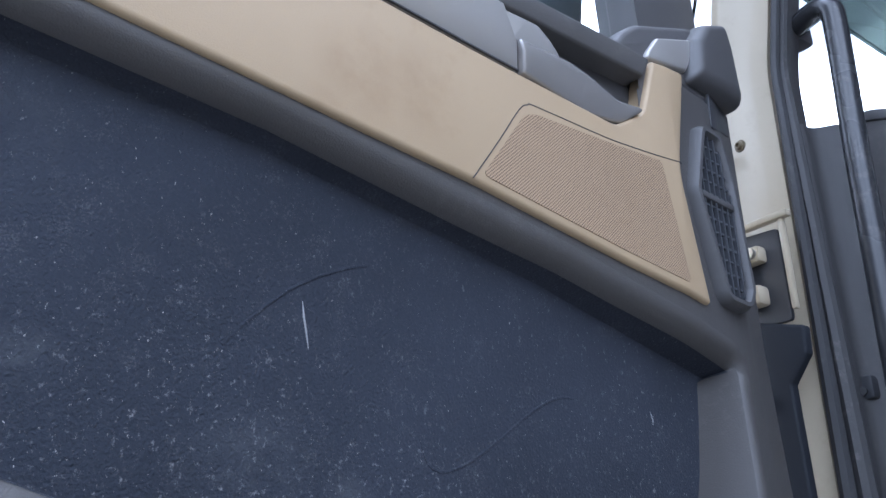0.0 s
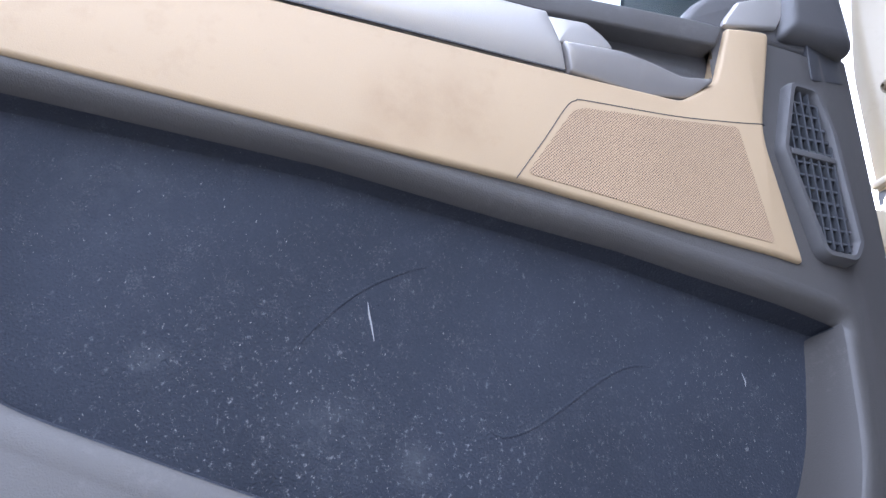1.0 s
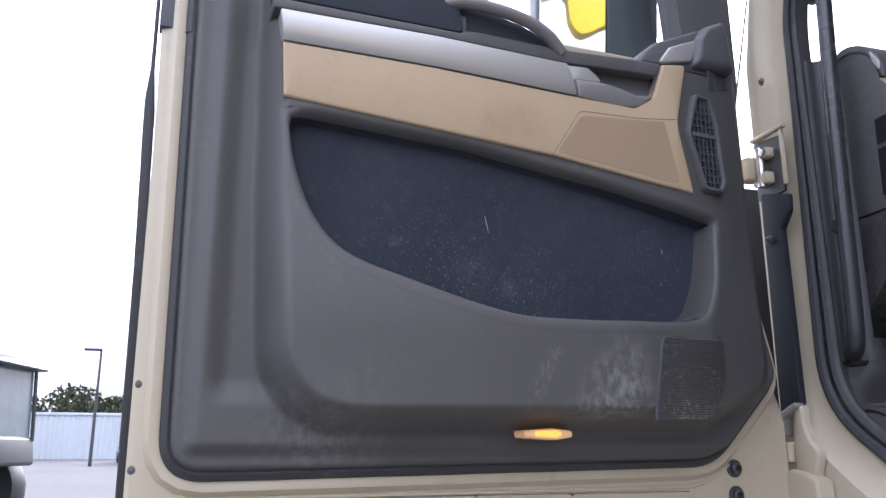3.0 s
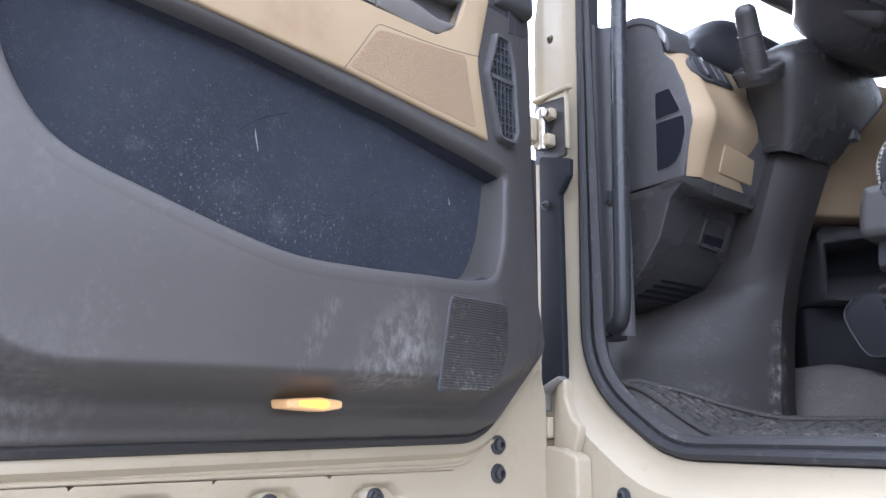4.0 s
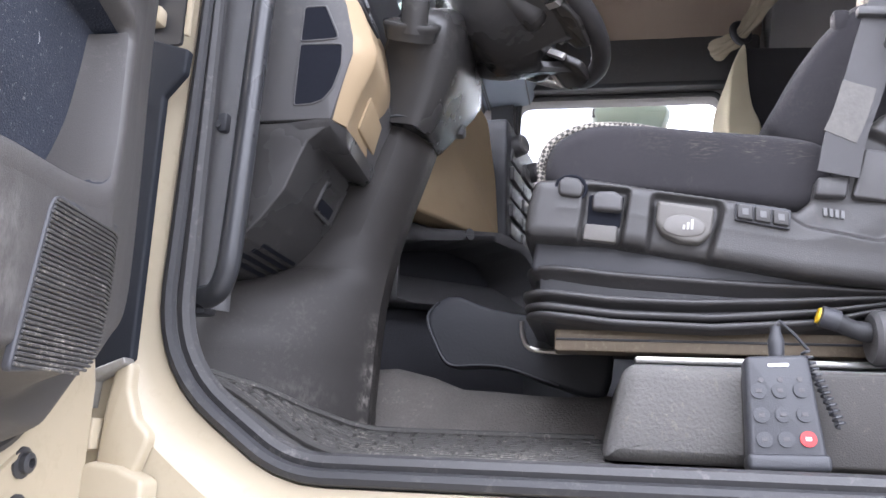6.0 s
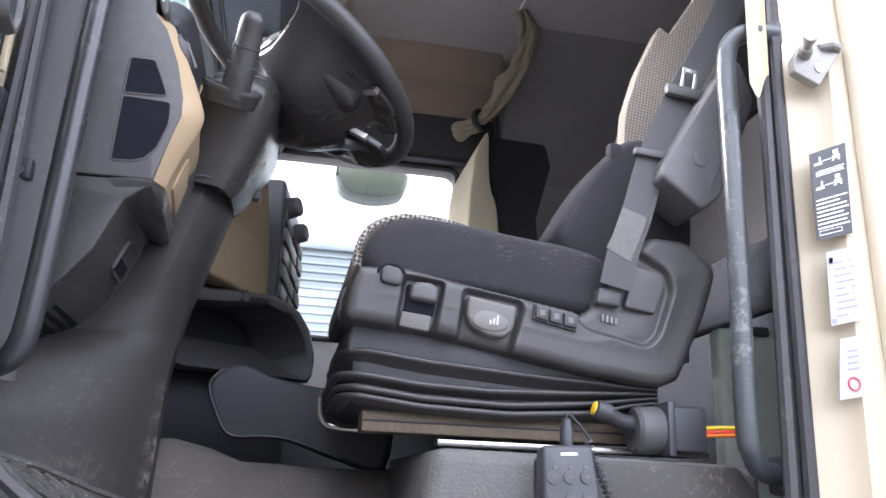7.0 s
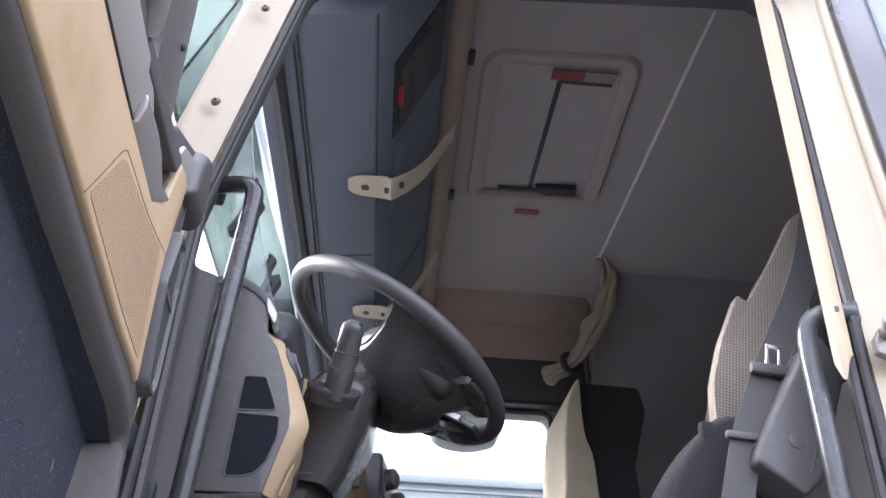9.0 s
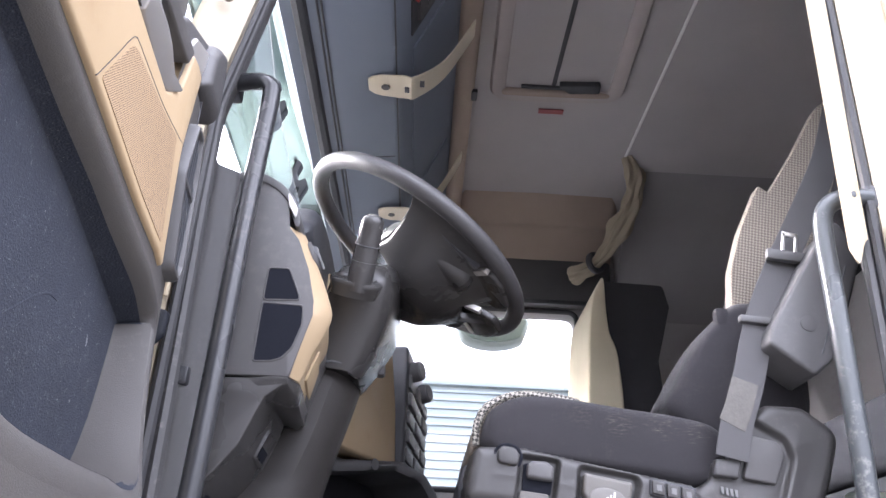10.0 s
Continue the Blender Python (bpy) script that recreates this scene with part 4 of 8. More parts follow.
TRIM = arc_round([(0.88, 2.029), (0.885, 2.113), (0.6519, 2.113), (0.4117, 2.105), (0.2962, 2.101), (0.26, 2.126), (0.239, 2.19), (0.1889, 2.198), (0.2164, 2.083), (0.192, 1.962), (0.4489, 1.997)],
                 [0.004, 0.004, 0, 0.0, 0.02, 0.03, 0.004, 0.006, 0.1, 0.004, 0], 6)
BEIGE_DOOR = BEIGE.copy()
BEIGE_DOOR.name = "stained_beige_trim"
add_marks(BEIGE_DOOR, [(D(0.545, 2.045, 0.090), 0.05, 0.55), (D(0.50, 2.05, 0.090), 0.05, 0.5), (D(0.57, 2.005, 0.090), 0.03, 0.4)], (0.26, 0.165, 0.085), 22, (1, 1, 1), 0.30, 0.70)
trim_piece("trim_panel", TRIM, 0.003, 0.02, BEIGE_DOOR, "stained beige soft trim")


def perforated(name, color):
    m = material(name, color, 0.7, vary=0.1, scale=8, grain=500, bump=0.0, dirt=(0.28, 0.18, 0.10), dirt_amount=0.4, dirt_scale=5)
    n, l = m.node_tree.nodes, m.node_tree.links
    b = n["Principled BSDF"]
    co = n.new("ShaderNodeTexCoord")
    sep = n.new("ShaderNodeSeparateXYZ")
    l.new(co.outputs["Object"], sep.inputs["Vector"])

    def wave(sock, k):
        a = n.new("ShaderNodeMath")
        a.operation = "MULTIPLY"
        a.inputs[1].default_value = k
        l.new(sock, a.inputs[0])
        s = n.new("ShaderNodeMath")
        s.operation = "SINE"
        l.new(a.outputs[0], s.inputs[0])
        return s.outputs[0]

    p, q = wave(sep.outputs["Y"], 2 * math.pi / 0.0027), wave(sep.outputs["Z"], 2 * math.pi / 0.0027)
    mu = n.new("ShaderNodeMath")
    mu.operation = "MULTIPLY"
    l.new(p, mu.inputs[0])
    l.new(q, mu.inputs[1])
    gt = n.new("ShaderNodeMath")
    gt.operation = "GREATER_THAN"
    gt.inputs[1].default_value = 0.22
    l.new(mu.outputs[0], gt.inputs[0])
    old = b.inputs["Base Color"].links[0].from_socket
    mx = n.new("ShaderNodeMix")
    mx.data_type = "RGBA"
    mx.inputs[7].default_value = (0.09, 0.06, 0.036, 1)
    l.new(gt.outputs[0], mx.inputs[0])
    l.new(old, mx.inputs[6])
    l.new(mx.outputs[2], b.inputs["Base Color"])
    return m


GRILLE = perforated("perforated_beige_plastic", (0.40, 0.28, 0.17))
SPK = arc_round([(0.446, 2.004), (0.404, 2.068), (0.392, 2.073), (0.243, 2.083), (0.222, 1.975)], [0.004, 0.012, 0.012, 0.004, 0.004], 6)
trim_piece("speaker_grille", SPK, 0.0036, 0.0, GRILLE, "perforated beige speaker grille", 0)


def seam_line(name, pts, half, lift, mat, label):
    """A thin line in the trim, drawn along pts."""
    P = [Vector(p) for p in smooth_loop(pts, 5, False)]
    rg = []
    for k, p in enumerate(P):
        t = (P[min(k + 1, len(P) - 1)] - P[max(k - 1, 0)]).normalized()
        o = Vector((-t.y, t.x)) * half
        w = upper_w(p.x) + lift
        rg.append([D(p.x - o.x, p.y - o.y, w - 0.002), D(p.x - o.x, p.y - o.y, w), D(p.x + o.x, p.y + o.y, w), D(p.x + o.x, p.y + o.y, w - 0.002)])
    return part(name, rings_to_bm(rg), mat, door, label)


seam_line("trim_seam", [(0.4545, 1.999), (0.4300, 2.037), (0.4090, 2.071), (0.4000, 2.0785), (0.3900, 2.0805), (0.3100, 2.0825), (0.2450, 2.0875), (0.2130, 2.0915)], 0.0004, 0.0033, PLASTIC_DARK, "dark seam round the speaker")
seam_line("trim_seam", [(0.884, 2.1137), (0.652, 2.1137), (0.50, 2.1095), (0.408, 2.1060)], 0.0006, 0.0036, PLASTIC_DARK, "dark gap under the metallic strip")
seam_line("trim_seam", [(0.8815, 2.028), (0.8835, 2.07), (0.8860, 2.113)], 0.0008, 0.0, PLASTIC_DARK, "dark gap at the trim's end")
# brushed strip, release handle bowl, upper ledge
STRIP = arc_round([(0.884, 2.1145), (0.891, 2.160), (0.6519, 2.163), (0.4260, 2.158), (0.4150, 2.131), (0.4055, 2.1075), (0.6519, 2.1145)], 0.002, 3)
trim_piece("metallic_strip", STRIP, 0.0085, 0.02, SILVER, "silver metallic trim strip", 0.0015, crease=((0.0, 2.124), (0.9, 2.130)))
BOWL = arc_round([(0.4125, 2.1305), (0.4035, 2.1065), (0.3300, 2.1005), (0.2870, 2.1065), (0.2600, 2.1270), (0.2960, 2.1225), (0.3580, 2.1330)], [0.002, 0.002, 0.02, 0.02, 0.003, 0.02, 0.01], 5)
trim_piece("handle_bowl", BOWL, 0.0105, 0.03, material("satin_metal", (0.39, 0.375, 0.36), 0.26, metal=0.5, vary=0.06, grain=900, bump=0.02), "silver rim of the release handle", 0.002, crease=((0.25, 2.135), (0.42, 2.120)), fall=0.40)
LEV = arc_round([(0.4235, 2.1570), (0.4140, 2.1330), (0.3590, 2.1365), (0.3720, 2.1500), (0.3860, 2.1590)], [0.002, 0.002, 0.004, 0.02, 0.008], 4)
trim_piece("release_lever", LEV, 0.0045, 0.02, SILVER, "silver release lever", 0.002)
RECESS = arc_round([(0.3850, 2.1640), (0.2480, 2.1720), (0.2520, 2.1200), (0.3000, 2.1200), (0.3700, 2.1320)], [0.01, 0.01, 0.02, 0.02, 0.01], 4)
trim_piece("handle_recess", RECESS, -0.018, 0.03, PLASTIC, "charcoal hollow behind the release handle", 0.002)
LEDGE = arc_round([(0.900, 2.1625), (0.902, 2.1790), (0.612, 2.1790), (0.585, 2.1860), (0.500, 2.1850), (0.425, 2.1845), (0.350, 2.1880), (0.280, 2.1910), (0.243, 2.1890), (0.2545, 2.1660), (0.3000, 2.1655), (0.3750, 2.1630), (0.4300, 2.1605), (0.6519, 2.1655)], 0.003, 3)
trim_piece("upper_ledge", LEDGE, 0.004, 0.09, PLASTIC_SCUFFED, "charcoal upper ledge", 0.003)
PADCLOTH = material("blue_black_pad_cloth", (0.040, 0.044, 0.054), 0.95, vary=0.2, scale=9, grain=600, bump=0.5, specular=0.2)
PAD = arc_round([(0.899, 2.180), (0.905, 2.262), (0.622, 2.258), (0.604, 2.180)], [0.006, 0.02, 0.02, 0.010], 4)
trim_piece("upper_pad", PAD, 0.0035, 0.09, PADCLOTH, "blue-black cloth upper pad", 0.003)
# arched pull handle
HANDLE_GREY = material("warm_grey_soft_plastic", (0.20, 0.185, 0.18), 0.45, vary=0.08, grain=900, bump=0.1)
part("pull_handle", tube([D(a, b, w) for a, b, w in smooth_loop([(0.640, 2.230, 0.072), (0.605, 2.231, 0.090), (0.555, 2.227, 0.096), (0.500, 2.217, 0.096), (0.460, 2.200, 0.092), (0.432, 2.180, 0.082)], 7, False)], 0.0095, 12, flat=1.25), HANDLE_GREY, door, "arched warm grey pull handle")
part("pull_backing", slab(arc_round([(0.612, 2.176), (0.612, 2.236), (0.555, 2.232), (0.500, 2.222), (0.462, 2.206), (0.436, 2.183)], 0.006), -0.02, 0.076, lambda a, b, h: D(a, b, h), 0.004), PADCLOTH, door, "blue-black cloth behind the pull handle")
# mirror foot cover with its silver plate, and the corner block
CAP = arc_round([(0.285, 2.192), (0.262, 2.222), (0.240, 2.240), (0.150, 2.280), (0.12, 2.286), (0.12, 2.192)], [0.01, 0.03, 0.03, 0.03, 0.004, 0.004], 5)
part("corner_cover", slab(CAP, -0.02, 0.080, lambda a, b, h: D(a, b, h), 0.008), PLASTIC, door, "charcoal corner cover")
part("cover_plate", slab(arc_round([(0.242, 2.196), (0.216, 2.231), (0.159, 2.256), (0.156, 2.240), (0.173, 2.211)], [0.006, 0.008, 0.004, 0.02, 0.004], 4), 0.078, 0.0855, lambda a, b, h: D(a, b, h), 0.003), SILVER, door, "silver cover plate")
BLOCK = arc_round([(0.172, 2.200), (0.162, 2.254), (0.140, 2.284), (0.095, 2.305), (0.087, 2.276), (0.081, 2.203)], [0.006, 0.02, 0.03, 0.008, 0.05, 0.006], 6)
part("corner_block", pillow(BLOCK, 0.040, 0.096, lambda a, b, h: D(a, b, h), 0.018), PLASTIC, door, "rounded charcoal corner block", angle=60)
# dark plate on the face, painted in for the recess's shade
part("block_foot", slab(arc_round([(0.139, 2.160), (0.137, 2.204), (0.083, 2.206), (0.080, 2.179)], 0.004, 3), -0.01, 0.0016, on_face(0.0), 0.001), PLASTIC_DARK, door, "flat dark patch for the shade in the gap under the corner block")
# air vent
VENT = arc_round([(0.1775, 2.143), (0.1475, 2.141), (0.1355, 2.095), (0.1275, 1.988), (0.1375, 1.970), (0.1715, 1.972), (0.1985, 2.070)], [0.010, 0.012, 0.03, 0.012, 0.012, 0.012, 0.02], 5)
VW = 0.091
vent = part("air_vent", rings_to_bm([[D(a, b, VW + h) for a, b in offset_loop(VENT, o)] for o, h in ((-0.004, -0.05), (-0.003, 0.000), (0.0, 0.006), (0.004, 0.006), (0.007, 0.001), (0.008, -0.03))], True, True), PLASTIC, door, "charcoal air vent with slats")
VIN = offset_loop(VENT, 0.0075)
VSLAT = material("vent_slat_plastic", (0.06, 0.063, 0.07), 0.35, vary=0.1, bump=0.05)


def slat_span(poly, z, axis):
    """Where the line at z cuts the polygon."""
    hits = []
    for i in range(len(poly)):
        p, q = poly[i - 1], poly[i]
        c0, c1 = p[1 - axis], q[1 - axis]
        if (c0 > z) != (c1 > z):
            t = (z - c0) / (c1 - c0)
            hits.append(p[axis] + (q[axis] - p[axis]) * t)
    return (min(hits), max(hits)) if len(hits) > 1 else None


for k in range(12):
    z = 1.986 + 0.0125 * k
    sp = slat_span(VIN, z, 0)
    if sp:
        part("slat", slab([(sp[0], z - 0.001), (sp[1], z - 0.001), (sp[1], z + 0.001), (sp[0], z + 0.001)], VW - 0.006, VW + 0.0015, lambda a, b, h: D(a, b, h), 0), VSLAT, vent)
for k in range(8):
    u = 0.1335 + 0.0085 * k
    sp = slat_span(VIN, u, 1)
    if sp:
        part("blade", slab([(u - 0.0009, sp[0]), (u + 0.0009, sp[0]), (u + 0.0009, sp[1]), (u - 0.0009, sp[1])], VW - 0.006, VW + 0.003, lambda a, b, h: D(a, b, h), 0), VSLAT, vent)
sp = slat_span(VIN, 2.068, 0)
part("cross_bar", slab([(sp[0], 2.064), (sp[1], 2.066), (sp[1], 2.072), (sp[0], 2.070)], VW - 0.01, VW + 0.0045, lambda a, b, h: D(a, b, h), 0.001), PLASTIC, vent)
# dark sheet close behind the slats paints the unlit depth of the vent
part("duct", slab(VIN, -0.02, VW - 0.0045, lambda a, b, h: D(a, b, h), 0), PLASTIC_DARK, vent, "flat dark sheet for the duct's shade behind the slats")
# ribbed lower speaker cover
RIB = arc_round([(0.326, 1.586), (0.303, 1.714), (0.176, 1.722), (0.172, 1.66), (0.208, 1.596)], [0.006, 0.02, 0.006, 0.03, 0.04], 5)
rib_thing = part("ribbed_cover", slab(RIB, -0.004, 0.002, on_face(0.0), 0.002), PLASTIC_DARK, door, "dusty ribbed speaker cover")
RDUST = material("dusty_ribs", (0.06, 0.058, 0.056), 0.7, vary=0.3, scale=10, grain=400, bump=0.3, dirt=(0.40, 0.37, 0.34), dirt_amount=0.7, dirt_scale=12)
for k in range(34):
    z = 1.592 + k * 0.0036
    xs_ = [a for a, b in densify(RIB, 0.003) if abs(b - z) < 0.0035]
    if len(xs_) > 1 and max(xs_) - min(xs_) > 0.02:
        a0, a1 = min(xs_) + 0.003, max(xs_) - 0.003
        part("rib", tube([D(a, z, surf(a, z) + 0.0025) for a in span(a0, a1, 6)], 0.0014, 5), RDUST, rib_thing)
# courtesy lamp
LAMP = arc_round([(0.514, 1.563), (0.517, 1.573), (0.470, 1.5765), (0.438, 1.573), (0.438, 1.564), (0.464, 1.560)], 0.004, 4)
lampw = 0.086
lamp_body = part("marker_lamp", slab(LAMP, 0.05, lampw, lambda a, b, h: D(a, b, h), 0.004), LENS, door, "lit amber courtesy lamp with pale ends")
part("lamp_core", slab(arc_round([(0.500, 1.5655), (0.500, 1.5725), (0.465, 1.5740), (0.455, 1.5690), (0.464, 1.5625)], 0.003, 3), 0.07, lampw + 0.0012, lambda a, b, h: D(a, b, h), 0.001), AMBER, lamp_body, "glowing amber core")
# bolts and recesses in the lower rim
for z in (1.516, 1.473):
    screw(door, D(0.077, z, -0.006), tuple(DW), 0.010, name="hinge_bolt")
BOLTS = (0.310, 0.473, 0.633, 0.795)
CUTS = (0.0, 0.390, 0.553, 0.714, 1.032)
for k, u in enumerate(BOLTS):
    hexo = arc_round([(u - 0.036, 1.428), (u + 0.036, 1.428), (u + 0.047, 1.450), (u + 0.026, 1.4685), (u - 0.026, 1.4685), (u - 0.047, 1.450)], 0.005, 3)
    cell = [(CUTS[k], 1.312), (CUTS[k + 1], 1.312), (CUTS[k + 1], 1.4798), (CUTS[k], 1.4798)]
    cc = (u, 1.448)
    loops = [(resample(cell, cc, 96), -0.012), (resample(cell, cc, 96), -0.0062), (resample(offset_loop(hexo, -0.002), cc, 96), -0.0062), (resample(offset_loop(hexo, 0.0015), cc, 96), -0.0085), (resample(offset_loop(hexo, 0.008), cc, 96), -0.020), (resample(offset_loop(hexo, 0.012), cc, 96), -0.0215)]
    hx = part("bolt_recess", rings_to_bm([[D(p, z, w) for p, z in loop] for loop, w in loops], False, True), PAINT, door, "cream flange with a hexagonal bolt recess", angle=35)
    part("bolt_boss", lathe([(0.022, 0), (0.017, 0.008), (0.013, 0.010)], D(u + 0.002, 1.446, -0.0215), tuple(DW), 18), PAINT, hx)
    part("bolt", lathe([(0.0135, 0), (0.0135, 0.003), (0.010, 0.005), (0.0095, 0.010), (0.006, 0.0105), (0.004, 0.008), (0.001, 0.008)], D(u + 0.002, 1.448, -0.0125), tuple(DW), 16), PLASTIC_DARK, hx, "dark rubber bolt cap")
part("lower_lip", tube([D(a, z, -0.0058) for a, z in smooth_loop([(0.085, 1.524), (0.113, 1.507), (0.145, 1.493), (0.19, 1.4875), (0.30, 1.4865), (0.60, 1.4845), (1.03, 1.4825)], 5, False)], 0.0032, 6), PAINT, door, "pressed bead in the cream flange")
# latch cut-out
part("latch", slab(arc_round([(1.024, 2.150), (1.052, 2.150), (1.052, 2.214), (1.036, 2.214), (1.036, 2.204), (1.024, 2.204)], 0.003), -0.03, -0.0035, lambda a, b, h: D(a, b, h), 0.001), PLASTIC_DARK, door, "dark door latch")

# window frame above the lining
WF_OUT = arc_round([(-0.004, 2.20), (1.010, 2.20), (1.000, 2.92), (0.125, 2.91), (0.036, 2.665), (0.0, 2.45)], [0.01, 0.01, 0.06, 0.08, 0.2, 0.2], 6)
WF_IN = arc_round([(0.108, 2.205), (0.96, 2.205), (0.955, 2.86), (0.262, 2.845), (0.128, 2.45)], [0.01, 0.01, 0.05, 0.09, 0.2], 6)
WFC = (0.6, 2.5)
fo, fi = resample(WF_OUT, WFC, 96), resample(WF_IN, WFC, 96)
fm = [((a[0] + b[0]) / 2, (a[1] + b[1]) / 2) for a, b in zip(fo, fi)]
part("window_frame", rings_to_bm([door_ring(fi, -0.06), door_ring(fi, -0.002), door_ring(fm, 0.006), door_ring(fo, 0.0), door_ring(fo, -0.07), door_ring(fi, -0.06)], False, False), PLASTIC, door, "charcoal window frame")
gl = part("window_pane", slab(offset_loop(WF_IN, -0.01), -0.045, -0.040, lambda a, b, h: D(a, b, h), 0), GLASS, door, "clear door window")
gl.visible_shadow = False
for u, z in ((0.066, 2.521), (0.148, 2.76)):
    screw(door, D(u, z, 0.003), tuple(DW), 0.006, name="frame_screw")

# lining, seal and cream edge that run on up the rear of the window frame
cu_ = span(0.906, 1.010, 36)
rg = []
for z in (2.10, 2.125, 2.15, 2.2, 2.4, 2.65, 2.92):
    lift = -0.0015 + 0.004 * sstep(2.12, 2.16, z)
    ws_ = panel_w(np.array(cu_), np.full(len(cu_), 2.10))
    lean = 0.012 * sstep(2.3, 2.9, z)
    rg.append([D(0.906 - lean, z, 0.0)] + [D(u - lean, z, float(w) + lift) for u, w in zip(cu_, ws_)] + [D(1.010 - lean, z, -0.03)])
part("frame_cover", rings_to_bm(rg), PLASTIC_SCUFFED, door, "charcoal lining up the rear of the window frame", angle=60)
part("frame_seal", tube([D(1.0065 - 0.012 * sstep(2.3, 2.9, z), z, 0.005) for z in (2.14, 2.2, 2.3, 2.5, 2.7, 2.92)], 0.0088, 8), RUBBER, door, "black rubber seal")
part("frame_edge", slab(arc_round([(1.012, 2.216), (1.0505, 2.216), (1.050, 2.40), (1.036, 2.92), (1.000, 2.92), (1.012, 2.40)], 0.003, 2), -0.09, -0.004, lambda a, b, h: D(a, b, h), 0.003), PAINT, door, "cream painted edge of the window frame")

# rear-view mirror carried outside the door
mir = thing("rear_view_mirror", "large truck rear-view mirror in a dark housing outside the door", "mirror")
MC = D(0.27, 2.46, -0.17)
MN = Vector((0.97, -0.17, -0.17)).normalized()
ma = Vector((0, 0, 1)).cross(MN).normalized()
mb = MN.cross(ma)
MIRROR = bpy.data.materials.new("mirror_glass")
MIRROR.use_nodes = True
MIRROR.node_tree.nodes["Principled BSDF"].inputs["Metallic"].default_value = 1.0
MIRROR.node_tree.nodes["Principled BSDF"].inputs["Roughness"].default_value = 0.01
MIRROR.node_tree.nodes["Principled BSDF"].inputs["Base Color"].default_value = (0.82, 0.88, 0.88, 1)


def MF(a, b, h):
    return MC + ma * a + mb * b + MN * h


part("housing", pillow(arc_round([(-0.060, -0.30), (0.12, -0.30), (0.19, -0.28), (0.19, 0.26), (0.12, 0.28), (-0.060, 0.28)], 0.03, 4), -0.10, -0.004, MF, 0.02), PLASTIC, mir, "dark mirror housing")
part("side_cheek", slab(arc_round([(0.086, -0.30), (0.195, -0.27), (0.195, 0.25), (0.086, 0.28)], 0.02, 3), -0.02, 0.006, MF, 0.004), material("slate_housing_plastic", (0.05, 0.065, 0.072), 0.45, vary=0.1), mir, "slate housing edge")
part("main_glass", slab(arc_round([(-0.055, -0.105), (0.083, -0.13), (0.083, 0.27), (-0.055, 0.27)], [0.01, 0.02, 0.02, 0.01], 4), -0.003, 0.004, MF, 0.0), MIRROR, mir, "main mirror glass", smooth=False)
part("wide_glass", slab(arc_round([(-0.055, -0.29), (0.083, -0.29), (0.083, -0.15), (-0.055, -0.125)], 0.015, 4), -0.003, 0.003, MF, 0.0), MIRROR, mir, "lower wide-angle glass", smooth=False)
part("arm", tube([MF(0.10, 0.24, -0.06), D(0.17, 2.70, -0.12), D(0.13, 2.70, -0.05)], 0.014, 8), PLASTIC_DARK, mir)
part("arm", tube([MF(0.10, -0.25, -0.06), D(0.16, 2.23, -0.10), D(0.13, 2.22, -0.05)], 0.014, 8), PLASTIC_DARK, mir)

# ---------------------------------------------------------------- ceiling and overhead console
bm = sheet([0.40, 0.46, 0.8, 1.2, 1.6, 1.80], [0.08, 0.16, 0.5, 1.2, 1.9, 2.30],
           lambda x, y: (x, y, 3.40 - 0.05 * sstep(0.2, 0.08, y)), 0.02)
ceil = link_mesh("ceiling", bm, HEADLINER, angle=60)
tagged(ceil, "grey-beige fabric headliner", "ceiling", kind="structure")

over = thing("overhead_console", "slate grey overhead storage console along the windscreen", "storage console")
prof = [(-0.02, 2.885), (0.02, 2.895), (0.225, 2.915), (0.240, 2.925), (0.250, 2.945), (0.395, 3.28), (0.40, 3.40), (-0.1, 3.40), (-0.06, 3.0)]
part("body", rings_to_bm([[(x, y, z) for x, z in prof] for y in span(0.10, 2.28, 8)]), CONSOLE_BLUE, over, "slate grey plastic housing")
part("seam", box((0.233, 0.1, 2.916), (0.237, 2.28, 2.921), 0), PLASTIC_DARK, over)
for x in (0.062, 0.072):
    part("groove", tube([(x, y, 2.898) for y in span(0.10, 2.28, 3)], 0.003, 6), PLASTIC_DARK, over)
part("end_rail", tube([(0.02, 0.10, 2.895), (0.03, 2.28, 2.895)], 0.018, 8), PLASTIC_DARK, over)


def slope(t, y, lift):
    a, b = Vector((0.250, 0, 2.945)), Vector((0.395, 0, 3.28))
    d = (b - a)
    n = Vector((d.z, 0, -d.x)).normalized()
    p = a + d * t + n * lift
    return (p.x, y, p.z)


def on_slope(t0, t1, y0, y1, h0, h1, bevel=0.003):
    return slab(arc_round([(t0, y0), (t1, y0), (t1, y1), (t0, y1)], 0.004, 2), h0, h1, lambda t, y, h: slope(t, y, h), 0)


part("radio_bay", on_slope(0.12, 0.88, 0.30, 0.56, 0.0, 0.004), PLASTIC_DARK, over, "dark radio bay")
part("radio", on_slope(0.2, 0.62, 0.33, 0.53, 0.003, 0.012), PLASTIC, over, "dark radio unit")
part("red_tab", on_slope(0.17, 0.215, 0.395, 0.455, 0.003, 0.012), RED, over, "red tab")
for k in range(5):
    part("switch", on_slope(0.3, 0.38, 0.345 + 0.035 * k, 0.37 + 0.035 * k, 0.01, 0.016), PLASTIC_GREY, over)
part("shelf_lid", on_slope(0.15, 0.9, 0.62, 1.35, 0.0, 0.004), CONSOLE_BLUE, over)
part("shelf_lid", on_slope(0.15, 0.9, 1.40, 2.1, 0.0, 0.004), CONSOLE_BLUE, over)

